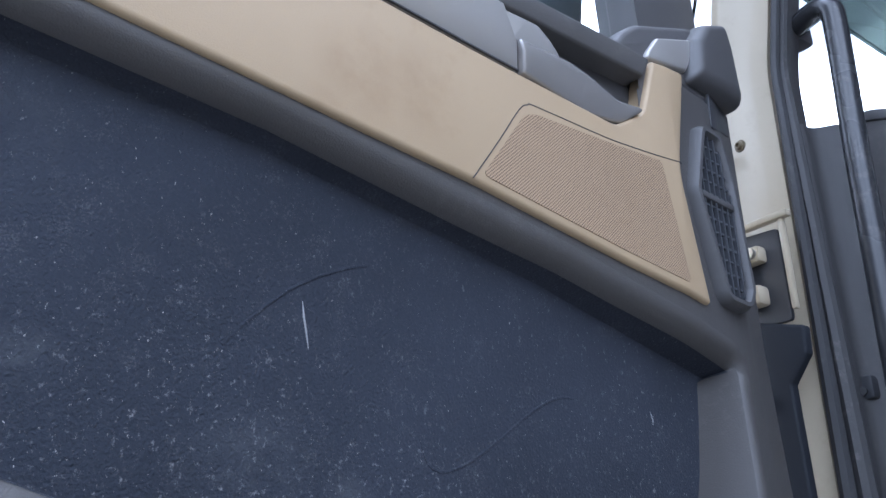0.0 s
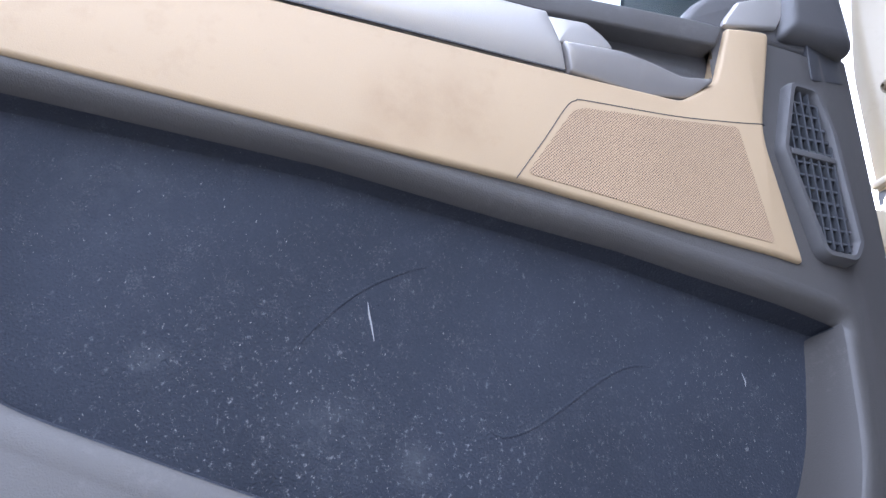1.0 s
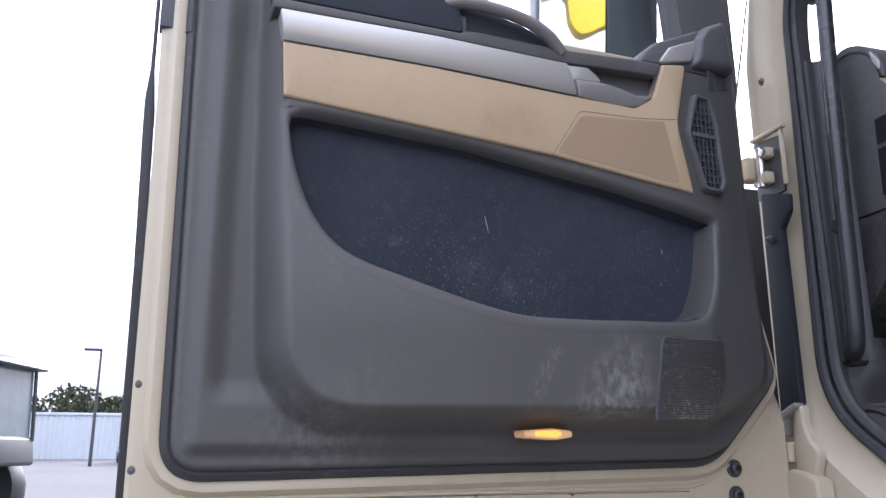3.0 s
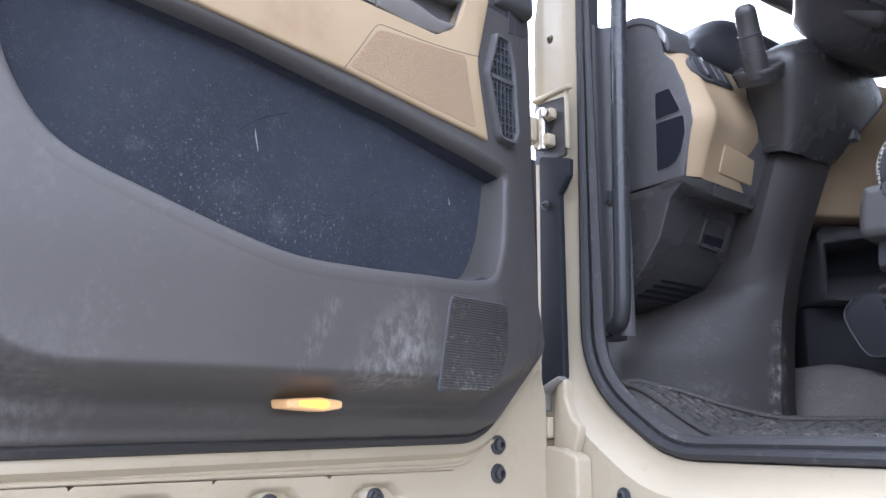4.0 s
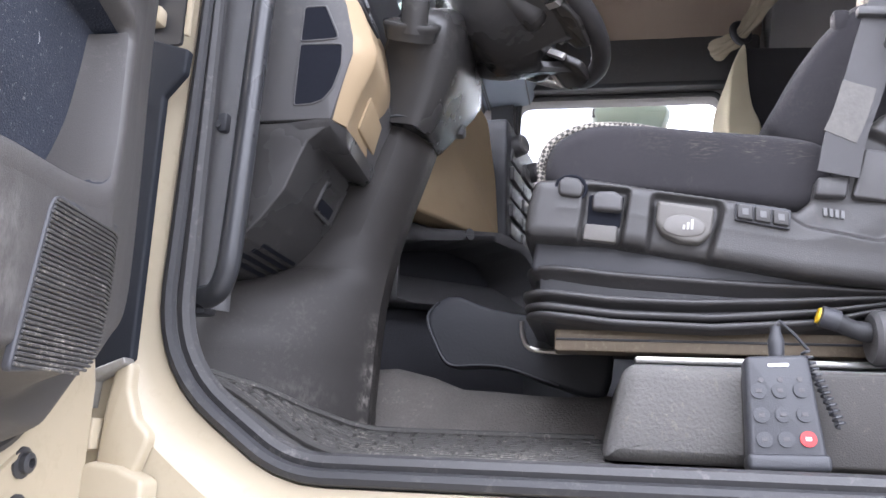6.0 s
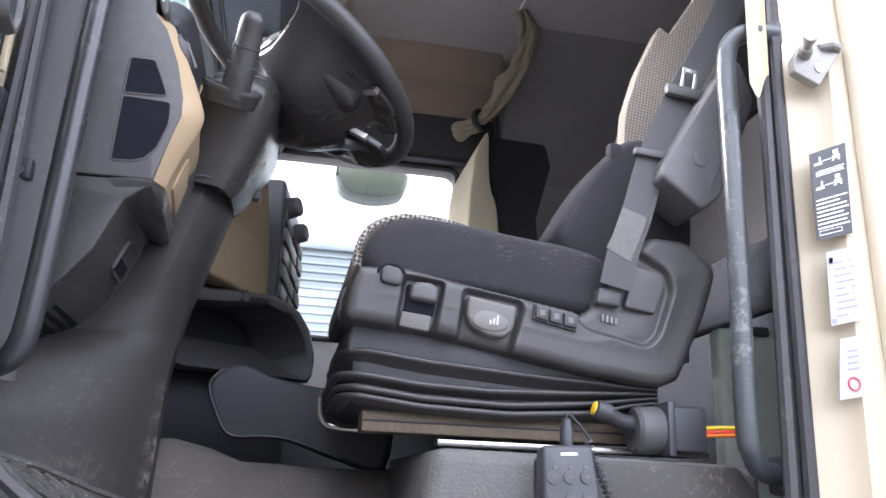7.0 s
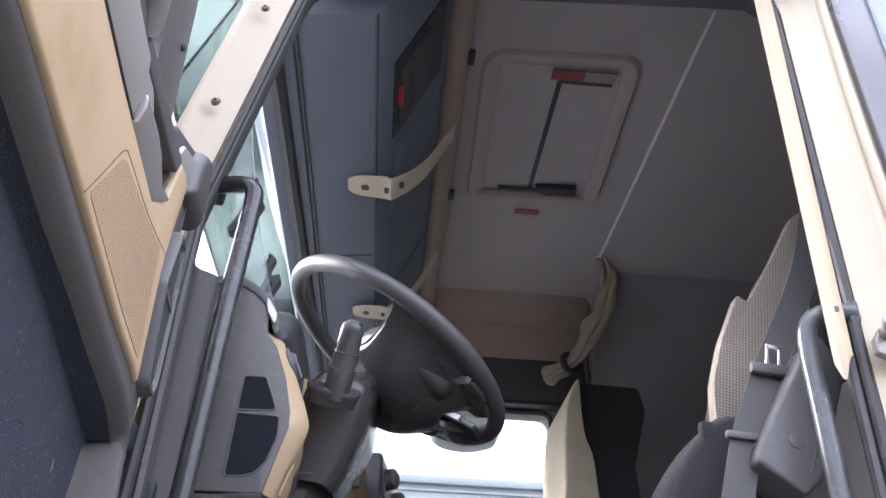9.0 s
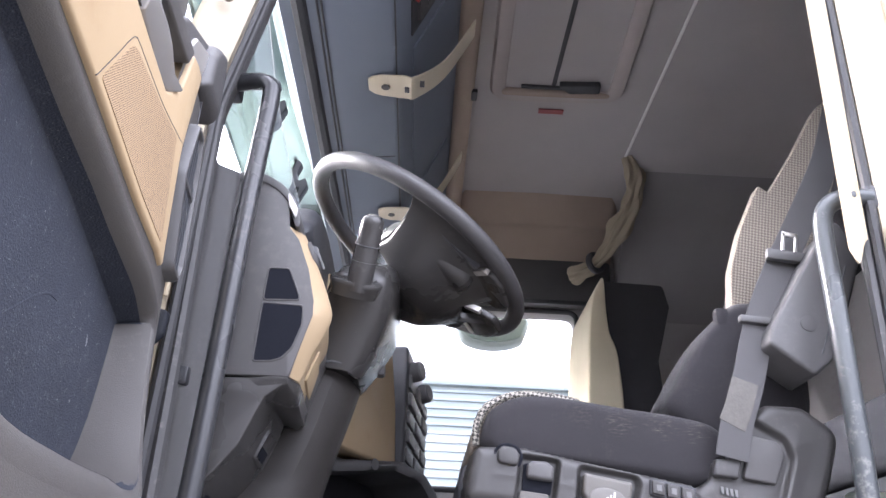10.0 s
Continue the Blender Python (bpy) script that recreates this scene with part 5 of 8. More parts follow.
part("cross_seam", tube([(0.078, 1.02, 2.9000), (0.225, 1.015, 2.9148)], 0.0022, 6), PLASTIC_DARK, over)
# beige roof bow behind the console
part("roof_bow", tube([(0.425, y, 3.335) for y in span(0.10, 2.1, 10)], 0.05, 12, flat=0.8), BEIGE_DARK, over, "beige fabric covered roof bow")
for y in (0.55, 1.2):
    part("bow_slot", box((0.455, y, 3.30), (0.475, y + 0.05, 3.315), 0.002), PLASTIC_DARK, over)

# cream bracket that holds the console
brk = thing("bracket", "cream painted flat steel bracket under the overhead console", "bracket")
loop = arc_round([(0.165, 0.655), (0.20, 0.635), (0.28, 0.64), (0.28, 0.735), (0.20, 0.73)], [0.03, 0.03, 0.004, 0.004, 0.03], 5)
bm = bmesh.new()
fo_ = [(0.165, 2.910), (0.255, 2.915), (0.285, 2.925), (0.36, 3.05), (0.44, 3.24)]
half = [0.038, 0.046, 0.044, 0.038, 0.034]
yc = [0.654, 0.664, 0.676, 0.75, 0.80]
P = smooth_loop([(x, y, z) for (x, z), y in zip(fo_, yc)], 5, False)
hw = [np.interp(i, [0, 5, 10, 15, 20], half) for i in range(len(P))]
hw[0] = 0.022
hw[1] = 0.034
bm = rings_to_bm([[(p[0], p[1] - h, p[2] - 0.012), (p[0], p[1] + h, p[2] - 0.012), (p[0] - 0.002, p[1] + h, p[2] - 0.007), (p[0] - 0.002, p[1] - h, p[2] - 0.007)] for p, h in zip(P, hw)])
part("plate", bm, material("cream_bracket_paint", (0.62, 0.55, 0.42), 0.4, vary=0.08), brk)
part("hole", lathe([(0.011, 0), (0.011, 0.002), (0.001, 0.002)], (0.207, 0.660, 2.899), (0, 0, -1), 14), PLASTIC_GREY, brk)
for x in (0.262, 0.300):
    part("slot", box((x - 0.006, 0.660, 2.900 + (0.02 if x > 0.28 else 0)), (x + 0.006, 0.682, 2.905 + (0.02 if x > 0.28 else 0)), 0.001), PLASTIC_DARK, brk)

copy_thing(brk, pose(0, 0.70, 0))

# roof hatch
HATCHTRIM = material("warm_hatch_trim", (0.43, 0.385, 0.365), 0.9, vary=0.12, scale=5, grain=600, bump=0.3, specular=0.2)
hat = thing("roof_hatch", "grey-beige roof hatch with its strap pulled across", "hatch")
HO = arc_round([(0.50, 0.60), (0.97, 0.58), (1.00, 1.32), (0.52, 1.34)], 0.09, 6)


def ceilF(a, b, h):
    return (a, b, 3.40 - h)


part("frame", rings_to_bm([[ceilF(a, b, h) for a, b in offset_loop(HO, o)] for o, h in ((0, 0.0), (0.004, 0.026), (0.012, 0.036), (0.034, 0.038), (0.056, 0.026), (0.066, -0.005))], False, False), HATCHTRIM, hat, "grey-beige hatch frame")
HI = offset_loop(HO, 0.066)
part("panel", slab(HI, 0.0, 0.012, ceilF, 0.004), HEADLINER, hat)
part("recess_line", tube([ceilF(a, b, 0.008) for a, b in offset_loop(HO, 0.066)], 0.004, 6, True), DARKLINER, hat)
part("shadow_gap", tube([ceilF(a, b, 0.001) for a, b in HO], 0.0025, 6, True), DARKLINER, hat)
part("strap", box((0.735, 0.71, 3.376), (0.75, 1.24, 3.382), 0.001), PLASTIC_DARK, hat, "black strap")
part("hatch_frame_bar", box((0.56, 1.266, 3.364), (0.95, 1.298, 3.385), 0.01, 3), BEIGE_DARK, hat, "beige lower bar of the hatch")
part("cross_strap", box((0.74, 0.70, 3.374), (0.90, 0.716, 3.382), 0.001), PLASTIC_DARK, hat)
part("latch_handle", slab(arc_round([(0.75, 1.22), (0.90, 1.21), (0.905, 1.255), (0.80, 1.265)], 0.01), 0.012, 0.04, ceilF, 0.004), PLASTIC_DARK, hat, "black latch handle")
part("latch_lever", box((0.63, 1.245, 3.37), (0.78, 1.258, 3.385), 0.002), PLASTIC_DARK, hat)
part("warning_label", box((0.71, 0.645, 3.357), (0.805, 0.685, 3.3615), 0), material("red_label", (0.22, 0.06, 0.06), 0.5), hat, "red warning label")
part("notice_label", box((0.806, 0.645, 3.357), (0.90, 0.685, 3.3615), 0), material("clear_label", (0.30, 0.26, 0.21), 0.4), hat)
part("lower_label", box((0.71, 1.375, 3.370), (0.80, 1.40, 3.374), 0), material("red_label_low", (0.30, 0.07, 0.07), 0.5), hat, "small red label")

rail = link_mesh("curtain_rail", box((1.093, 0.40, 3.376), (1.104, 1.70, 3.392), 0.003), material("white_rail", (0.86, 0.85, 0.82), 0.35))
tagged(rail, "thin white curtain rail under the ceiling", "curtain rail")


part("seam_ridge", tube([(1.306, y, 3.401) for y in span(0.60, 1.28, 6)], 0.006, 8), HEADLINER, ceil)
SIDELINER = material("navy_side_lining", (0.29, 0.275, 0.275), 0.9, vary=0.15, scale=4, grain=600, bump=0.35, specular=0.2)
COVE = [(1.70, 3.402), (1.72, 3.392), (1.80, 3.375), (1.95, 3.33), (2.10, 3.24), (2.20, 3.12), (2.26, 2.98), (2.30, 2.90), (2.31, 3.41)]
wall = link_mesh("wall_right_upper", rings_to_bm([[(x, y, z) for y, z in COVE] for x in (1.18, 1.48, 1.79)]), SIDELINER, angle=50)
tagged(wall, "navy lined sloping wall above the bunk", "wall", kind="structure")


def cloth(name, label, top, bot, width, folds, depth, mat, n=28, m=14, sway=0.02):
    """Hanging pleated cloth between two edge points."""
    T, B = Vector(top), Vector(bot)
    bm = sheet(span(0, 1, n), span(0, 1, m), lambda s, t: T.lerp(B, t) + Vector((width[0] * s + depth * 0.5 * math.sin(s * folds * 6.28 + t * 2), width[1] * s + depth * math.cos(s * folds * 6.28 + 1.3 * t), sway * math.sin(3 * t + 5 * s))), 0.002)
    ob = link_mesh(name, bm, mat, angle=80)
    return tagged(ob, label, "curtain")


cloth("curtain", "cream curtain gathered at the rear door pillar", (0.958, -0.010, 2.955), (0.940, -0.010, 2.160), (0.033, 0.004), 1.2, 0.004, CURTAIN)
GP = smooth_loop([(1.105, 1.67, 3.392), (1.165, 1.79, 3.36), (1.170, 1.89, 3.28), (1.125, 1.97, 3.19), (1.065, 2.04, 3.10), (1.005, 2.08, 3.06), (0.945, 2.12, 3.045)], 6, False)
rg = []
for i, p in enumerate(GP):
    t = i / (len(GP) - 1)
    rad = np.interp(t, [0, 0.2, 0.5, 0.75, 1], [0.022, 0.036, 0.034, 0.022, 0.036]) * (1 + 0.16 * math.sin(17 * t) + 0.12 * math.sin(41 * t + 1))
    ax = (Vector(GP[min(i + 1, len(GP) - 1)]) - Vector(GP[max(i - 1, 0)])).normalized()
    u_ = ax.cross(Vector((0, 1, 0.3))).normalized()
    v_ = ax.cross(u_)
    rg.append([Vector(p) + (u_ * math.cos(q) + v_ * math.sin(q) * 0.7) * rad * (1 + 0.26 * math.sin(5 * q + 9 * t) + 0.14 * math.sin(9 * q - 17 * t)) for q in (2 * math.pi * k / 40 for k in range(40))])
cu2 = link_mesh("curtain", rings_to_bm(rg), material("dull_cream_curtain", (0.33, 0.28, 0.205), 0.9, vary=0.15, grain=500, bump=0.4), angle=80)
tagged(cu2, "cream curtain bunched and tied at the passenger side", "curtain")
part("tie", tube([Vector((1.045, 2.055, 3.085)) + Vector((0.032 * math.cos(q), 0.02 * math.cos(q), 0.036 * math.sin(q))) for q in (2 * math.pi * k / 16 for k in range(16))], 0.014, 8, True), PLASTIC_DARK, cu2, "black curtain tie")
fp = thing("roof_side_panel", "beige moulded panel between headliner and passenger window", "panel")
FPP = [(1.985, 3.404), (2.0, 3.385), (2.05, 3.36), (2.10, 3.305), (2.12, 3.285), (2.145, 3.290), (2.165, 3.285), (2.21, 3.22), (2.235, 3.16), (2.25, 3.135), (2.30, 3.125)]
part("moulding", rings_to_bm([[(x, y + dy, z + dz) for y, z in FPP] for x, dy, dz in ((0.44, 0.06, 0.04), (0.455, 0.02, 0.02), (0.48, 0.0, 0.0), (0.8, -0.01, 0), (1.12, 0, 0), (1.15, 0.02, 0.02), (1.17, 0.06, 0.04))], closed=False), BEIGE_DARK, fp, "beige fabric covered moulding", angle=70)
header = thing("header_panel", "charcoal panel over the passenger window", "panel")
part("panel", box((0.10, 2.22, 2.955), (1.15, 2.29, 3.17), 0.015), PLASTIC, header)
part("lower_trim", box((0.11, 2.214, 2.952), (1.14, 2.226, 2.972), 0.004), PLASTIC_DARK, header, "black edge trim")

# ---------------------------------------------------------------- dashboard
dash = thing("dashboard", "charcoal and beige truck dashboard", "dashboard")
SIDE = arc_round([(-0.01, 1.960), (-0.012, 2.25), (0.025, 2.282), (0.060, 2.289), (0.101, 2.271), (0.122, 2.239), (0.126, 2.199), (0.143, 2.178), (0.163, 2.130), (0.176, 2.080), (0.177, 2.056), (0.165, 2.010), (0.153, 1.962)], [0.004, 0.03, 0.03, 0.03, 0.02, 0.02, 0.01, 0.02, 0.03, 0.02, 0.02, 0.02, 0.002], 4)
CUB1 = arc_round([(0.105, 2.127), (0.134, 2.127), (0.155, 2.080), (0.103, 2.078)], 0.004, 3)
CUB2 = arc_round([(0.103, 2.071), (0.161, 2.069), (0.162, 2.040), (0.152, 2.006), (0.139, 1.990), (0.124, 1.985), (0.101, 1.984)], [0.003, 0.005, 0.01, 0.01, 0.01, 0.01, 0.003], 3)
part("side_module", slab(SIDE, 0.34, 0.0850, XZ, 0.002), PLASTIC_GREY, dash, "grey end of the dashboard")
# near-black colour that stands in for the shade inside slots and hollows
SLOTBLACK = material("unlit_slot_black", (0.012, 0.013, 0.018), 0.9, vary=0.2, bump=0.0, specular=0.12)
for c in (CUB1, CUB2):
    part("slot_rim", rings_to_bm([[XZ(a, b, y) for a, b in offset_loop(c, o)] for o, y in ((-0.003, 0.0848), (-0.002, 0.0835), (-0.0005, 0.0835), (0.0, 0.0848))], False, False), PLASTIC_GREY, dash)
    # no hollow behind: the plate paints the slot's inner shade
    part("storage_slot", slab(c, 0.0848, 0.0841, XZ, 0), SLOTBLACK, dash, "flat black plate for the shade inside a storage slot")
HOOD = smooth_loop([(0.0, 2.262), (0.030, 2.286), (0.062, 2.293), (0.103, 2.275), (0.132, 2.242), (0.142, 2.205), (0.134, 2.200), (0.122, 2.236), (0.096, 2.264), (0.06, 2.278), (0.03, 2.272)], 3)
part("top_cap", slab(HOOD, 0.34, 0.0825, XZ, 0.002), PLASTIC, dash, "charcoal rim over the dashboard end")
part("silver_badge", slab(arc_round([(0.116, 2.262), (0.136, 2.229), (0.135, 2.209), (0.121, 2.233)], 0.004, 3), 0.12, 0.080, XZ, 0.001), SILVER, dash, "silver badge plate")
FZ = (1.964, 2.01, 2.062, 2.098, 2.15, 2.199)
FROWS = ((0.0864, (0.151, 0.164, 0.176, 0.171, 0.154, 0.128)), (0.100, (0.156, 0.171, 0.188, 0.181, 0.162, 0.137)), (0.116, (0.163, 0.179, 0.199, 0.192, 0.170, 0.147)),
         (0.124, (0.1645, 0.180, 0.2005, 0.193, 0.171, 0.148)), (0.131, (0.161, 0.1765, 0.196, 0.189, 0.169, 0.147)), (0.20, (0.157, 0.169, 0.187, 0.184, 0.169, 0.147)),
         (0.282, (0.1525, 0.161, 0.178, 0.178, 0.169, 0.147)), (0.292, (0.146, 0.155, 0.170, 0.170, 0.163, 0.143)))
part("beige_fascia", rings_to_bm([[(0.10, y, 2.199), (0.10, y, 1.964)] + [(x, y, z) for x, z in smooth_loop(list(zip(xr, FZ)), 4, False)] for y, xr in FROWS]), BEIGE, dash, "beige dashboard fascia", angle=50)


def fascia_x(y, z):
    return float(np.interp(y, [r[0] for r in FROWS], [np.interp(z, FZ, r[1]) for r in FROWS]))


FP = lambda a, b, h: (fascia_x(a, b) + h, a, b)
part("flap", slab(arc_round([(0.172, 1.982), (0.282, 1.980), (0.282, 2.026), (0.172, 2.030)], 0.004, 3), -0.002, 0.0030, FP, 0.001), BEIGE, dash, "small beige flap")
for k in range(7):
    part("flap_ridge", slab([(0.178, 1.992 + 0.004 * k), (0.190, 1.992 + 0.004 * k), (0.190, 1.994 + 0.004 * k), (0.178, 1.994 + 0.004 * k)], 0.0026, 0.0036, FP, 0), BEIGE, dash)
LSW = lambda a, b, h: (0.1645 - (b - 2.165) * 0.449 + h * 0.91, a, b + h * 0.41)
lsw = part("light_switch", slab(arc_round([(0.140, 2.144), (0.228, 2.150), (0.222, 2.199), (0.140, 2.198)], 0.008, 4), -0.01, 0.0025, LSW, 0.0015), PLASTIC_DARK, dash, "black light switch panel")
DIAL = [(0.142 + 0.035 * math.cos(q), 2.170 + 0.027 * math.sin(q)) for q in (2 * math.pi * k / 28 for k in range(28))]
part("dial_rim", slab(DIAL, -0.004, 0.0032, LSW, 0.0015), PLASTIC, lsw, "charcoal rim of the light switch")
part("dial", slab(offset_loop(DIAL, 0.007), 0.0, 0.0065, LSW, 0.002), PLASTIC_DARK, lsw, "black rotary dial")
part("dial_grip", slab(arc_round([(0.138, 2.150), (0.146, 2.150), (0.146, 2.190), (0.138, 2.190)], 0.003, 2), 0.006, 0.0105, LSW, 0.002), PLASTIC, lsw)
part("dial_mark", slab([(0.1405, 2.181), (0.1435, 2.181), (0.1435, 2.188), (0.1405, 2.188)], 0.0104, 0.0109, LSW, 0), WHITE, lsw)
for k in range(2):
    part("key", slab(arc_round([(0.182 + 0.021 * k, 2.156), (0.200 + 0.021 * k, 2.156), (0.199 + 0.021 * k, 2.192), (0.181 + 0.021 * k, 2.192)], 0.003, 2), 0.002, 0.0045, LSW, 0.001), PLASTIC, lsw)
part("top_pad", pillow(smooth_loop([(-0.26, 2.06), (-0.26, 2.17), (-0.10, 2.225), (0.06, 2.235), (0.12, 2.19), (0.12, 2.06)], 3), 2.28, 0.30, XZ, 0.03), PLASTIC, dash, "charcoal dashboard top")
HOODP = smooth_loop([(0.17, 2.20), (0.19, 2.275), (0.27, 2.325), (0.41, 2.335), (0.55, 2.325), (0.63, 2.275), (0.65, 2.20)], 4)
part("instrument_hood", pillow(HOODP, -0.08, 0.15, lambda a, b, h: (h, a, b), 0.03), PLASTIC_DARK, dash, "dark instrument hood")
# lower side panel, running round into the knee box below the fascia
KNEE = arc_round([(-0.05, 1.9585), (0.060, 1.9585), (0.150, 1.961), (0.146, 1.950), (0.123, 1.932), (0.110, 1.900), (0.097, 1.866), (0.070, 1.829), (0.045, 1.802), (0.005, 1.772), (-0.05, 1.752)], [0.002, 0.002, 0.003, 0.01, 0.012, 0.02, 0.02, 0.02, 0.02, 0.02, 0.004], 4)
knee = part("knee_box", slab(KNEE, 0.285, 0.0865, XZ, 0.003), SATIN, dash, "charcoal knee box under the dashboard")


def lip_ring(y, k):
    d = float(np.interp(y, [0.086, 0.125, 0.30], [-0.014, 0.0, -0.011]))
    return [(x + d, y, z) for x, z in ((0.110, 1.958), (0.160, 1.9645), (0.167, 1.961), (0.168 - 0.003 * k, 1.952), (0.164, 1.960 - 0.022 * k), (0.155, 1.958 - 0.026 * k), (0.125, 1.952 - 0.018 * k))]


part("knee_lip", rings_to_bm([lip_ring(y, k) for y, k in ((0.086, 0.25), (0.090, 0.4), (0.12, 0.85), (0.16, 1.0), (0.288, 1.0), (0.298, 0.8))]), SATIN, dash, "charcoal lip of the knee box", angle=50)


def knee_x(z):
    return float(np.interp(z, [1.752, 1.772, 1.802, 1.829, 1.866, 1.900, 1.932], [-0.05, 0.005, 0.045, 0.070, 0.097, 0.110, 0.123]))


KF = lambda a, b, h: (knee_x(b) + 0.93 * h, a, b - 0.36 * h)
skt = part("socket", rings_to_bm([[KF(a, b, h) for a, b in offset_loop(arc_round([(0.196, 1.868), (0.268, 1.864), (0.272, 1.912), (0.200, 1.912)], 0.006, 3), o)] for o, h in ((-0.003, -0.002), (-0.002, 0.0035), (0.001, 0.0035), (0.004, 0.0005))], False, True), SATIN, knee, "charcoal socket recess", angle=60)
# flat black pieces paint the shade of the socket opening and the louvres
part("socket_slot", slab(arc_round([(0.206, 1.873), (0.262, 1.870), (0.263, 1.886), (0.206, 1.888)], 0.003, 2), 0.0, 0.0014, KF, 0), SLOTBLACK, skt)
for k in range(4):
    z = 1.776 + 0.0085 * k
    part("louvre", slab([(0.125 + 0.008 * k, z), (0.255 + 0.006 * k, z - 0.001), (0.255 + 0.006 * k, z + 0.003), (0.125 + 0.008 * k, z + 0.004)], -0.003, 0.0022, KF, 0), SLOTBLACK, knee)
# footwell panel that rises into the column cover
zk = [1.535, 1.60, 1.68, 1.75, 1.80, 1.86, 1.92, 1.99, 2.05]
lx = [-0.035, -0.035, -0.033, -0.03, 0.03, 0.075, 0.098, 0.110, 0.118]
ly = [0.125, 0.125, 0.13, 0.185, 0.285, 0.292, 0.296, 0.31, 0.33]
rx = [0.170, 0.170, 0.171, 0.172, 0.178, 0.189, 0.203, 0.220, 0.232]
ry = [0.303, 0.305, 0.314, 0.328, 0.336, 0.346, 0.358, 0.378, 0.400]
rg = []
for k in range(len(zk)):
    L, Rr = Vector((lx[k], ly[k], zk[k])), Vector((rx[k], ry[k], zk[k]))
    bulge = Vector((0.02, -0.03, 0))
    row = [L - Vector((0.05, 0, 0)), L]
    for t in (0.2, 0.45, 0.7, 0.86, 0.96):
        row.append(L.lerp(Rr, t) + bulge * math.sin(math.pi * t) * (0.4 + 0.8 * k / 8))
    row += [Rr, Rr + Vector((0.0005, 0.010, 0)), Rr + Vector((-0.002, 0.05, 0)), Rr + Vector((-0.03, 0.085, 0)), Rr + Vector((-0.25, 0.13, 0)), L - Vector((0.2, -0.05, 0))]
    rg.append(row)
fine = []
for k in range(len(rg) - 1):
    for t in (0, 0.25, 0.5, 0.75):
        fine.append([a.lerp(b, t) for a, b in zip(rg[k], rg[k + 1])])
fine.append(rg[-1])
FOOTWELL = material("scuffed_footwell_plastic", (0.030, 0.027, 0.025), 0.52, specular=0.35, vary=0.25, scale=9, grain=700, bump=0.3, dirt=(0.15, 0.135, 0.12), dirt_amount=0.20, dirt_scale=9)
# scuffs; those up the ridge also paint its bright edge highlight
add_marks(FOOTWELL, [((0.10, 0.20, 1.56), 0.10, 0.25), ((0.0, 0.13, 1.55), 0.08, 0.25), ((0.170, 0.303, 1.56), 0.030, 0.7), ((0.170, 0.303, 1.60), 0.028, 0.8), ((0.170, 0.308, 1.64), 0.028, 0.7), ((0.171, 0.314, 1.68), 0.026, 0.6), ((0.171, 0.320, 1.72), 0.022, 0.45)], (0.26, 0.24, 0.215), 60, (1, 1, 0.7), 0.46, 0.64)
part("footwell_panel", rings_to_bm(fine), FOOTWELL, dash, "scuffed charcoal footwell panel", angle=32)

# steering column
col = thing("steering_column", "charcoal steering column cover", "steering column")
WC, WN = Vector((0.313, 0.41, 2.325)), Vector((math.cos(radians(57)), 0.03, math.sin(radians(57)))).normalized()
rg = []
for z, x0, x1, y0, y1 in ((2.044, 0.130, 0.232, 0.304, 0.46), (2.052, 0.132, 0.238, 0.300, 0.47), (2.085, 0.142, 0.255, 0.288, 0.50), (2.12, 0.150, 0.271, 0.270, 0.53), (2.155, 0.158, 0.284, 0.252, 0.57), (2.185, 0.166, 0.290, 0.242, 0.60), (2.21, 0.182, 0.292, 0.250, 0.58), (2.235, 0.21, 0.295, 0.29, 0.53)):
    cx, cy, hx, hy = (x0 + x1) / 2, (y0 + y1) / 2, (x1 - x0) / 2, (y1 - y0) / 2
    rg.append([(cx + hx * math.copysign(abs(math.cos(q)) ** 0.46, math.cos(q)), cy + hy * math.copysign(abs(math.sin(q)) ** 0.46, math.sin(q)), z - 0.012 * math.cos(q)) for q in (2 * math.pi * k / 40 for k in range(40))])
part("shroud", rings_to_bm(rg), SATIN, col, "charcoal column shroud", angle=60)
part("seam", tube([(0.150, 0.306, 2.050), (0.185, 0.299, 2.054), (0.213, 0.303, 2.052), (0.231, 0.33, 2.046), (0.236, 0.39, 2.043), (0.236, 0.44, 2.043)], 0.0022, 6), PLASTIC_DARK, col)
part("shroud_hook", box((0.250, 0.462, 2.082), (0.270, 0.490, 2.106), 0.006), PLASTIC, col)
stalk = thing("stalk", "charcoal control stalk on the steering column", "control stalk")
sb, st_ = Vector((0.228, 0.214, 2.163)), Vector((0.249, 0.150, 2.259))
sd = (st_ - sb).normalized()
part("lever", lathe([(0.0215, -0.01), (0.0215, 0.040), (0.0205, 0.042), (0.0205, 0.066), (0.0195, 0.068), (0.0190, 0.104), (0.0175, 0.112), (0.012, 0.1175), (0.001, 0.1175)], sb, sd, 26), SATIN, stalk, "charcoal stalk body")
part("end_button", lathe([(0.010, 0), (0.010, 0.003), (0.006, 0.004), (0.001, 0.004)], st_ - sd * 0.002, sd, 16), PLASTIC_GREY, stalk)
for q in (0.0395, 0.0665):
    part("ring_mark", lathe([(0.0205, 0), (0.0218, 0.0008), (0.0205, 0.0016)], sb + sd * q, sd, 26), PLASTIC_DARK, stalk)
bx_ = (Vector((1, 0, 0)) - sd * sd.x).normalized()
by_ = sd.cross(bx_)
bc_ = Vector((0.222, 0.228, 2.170))
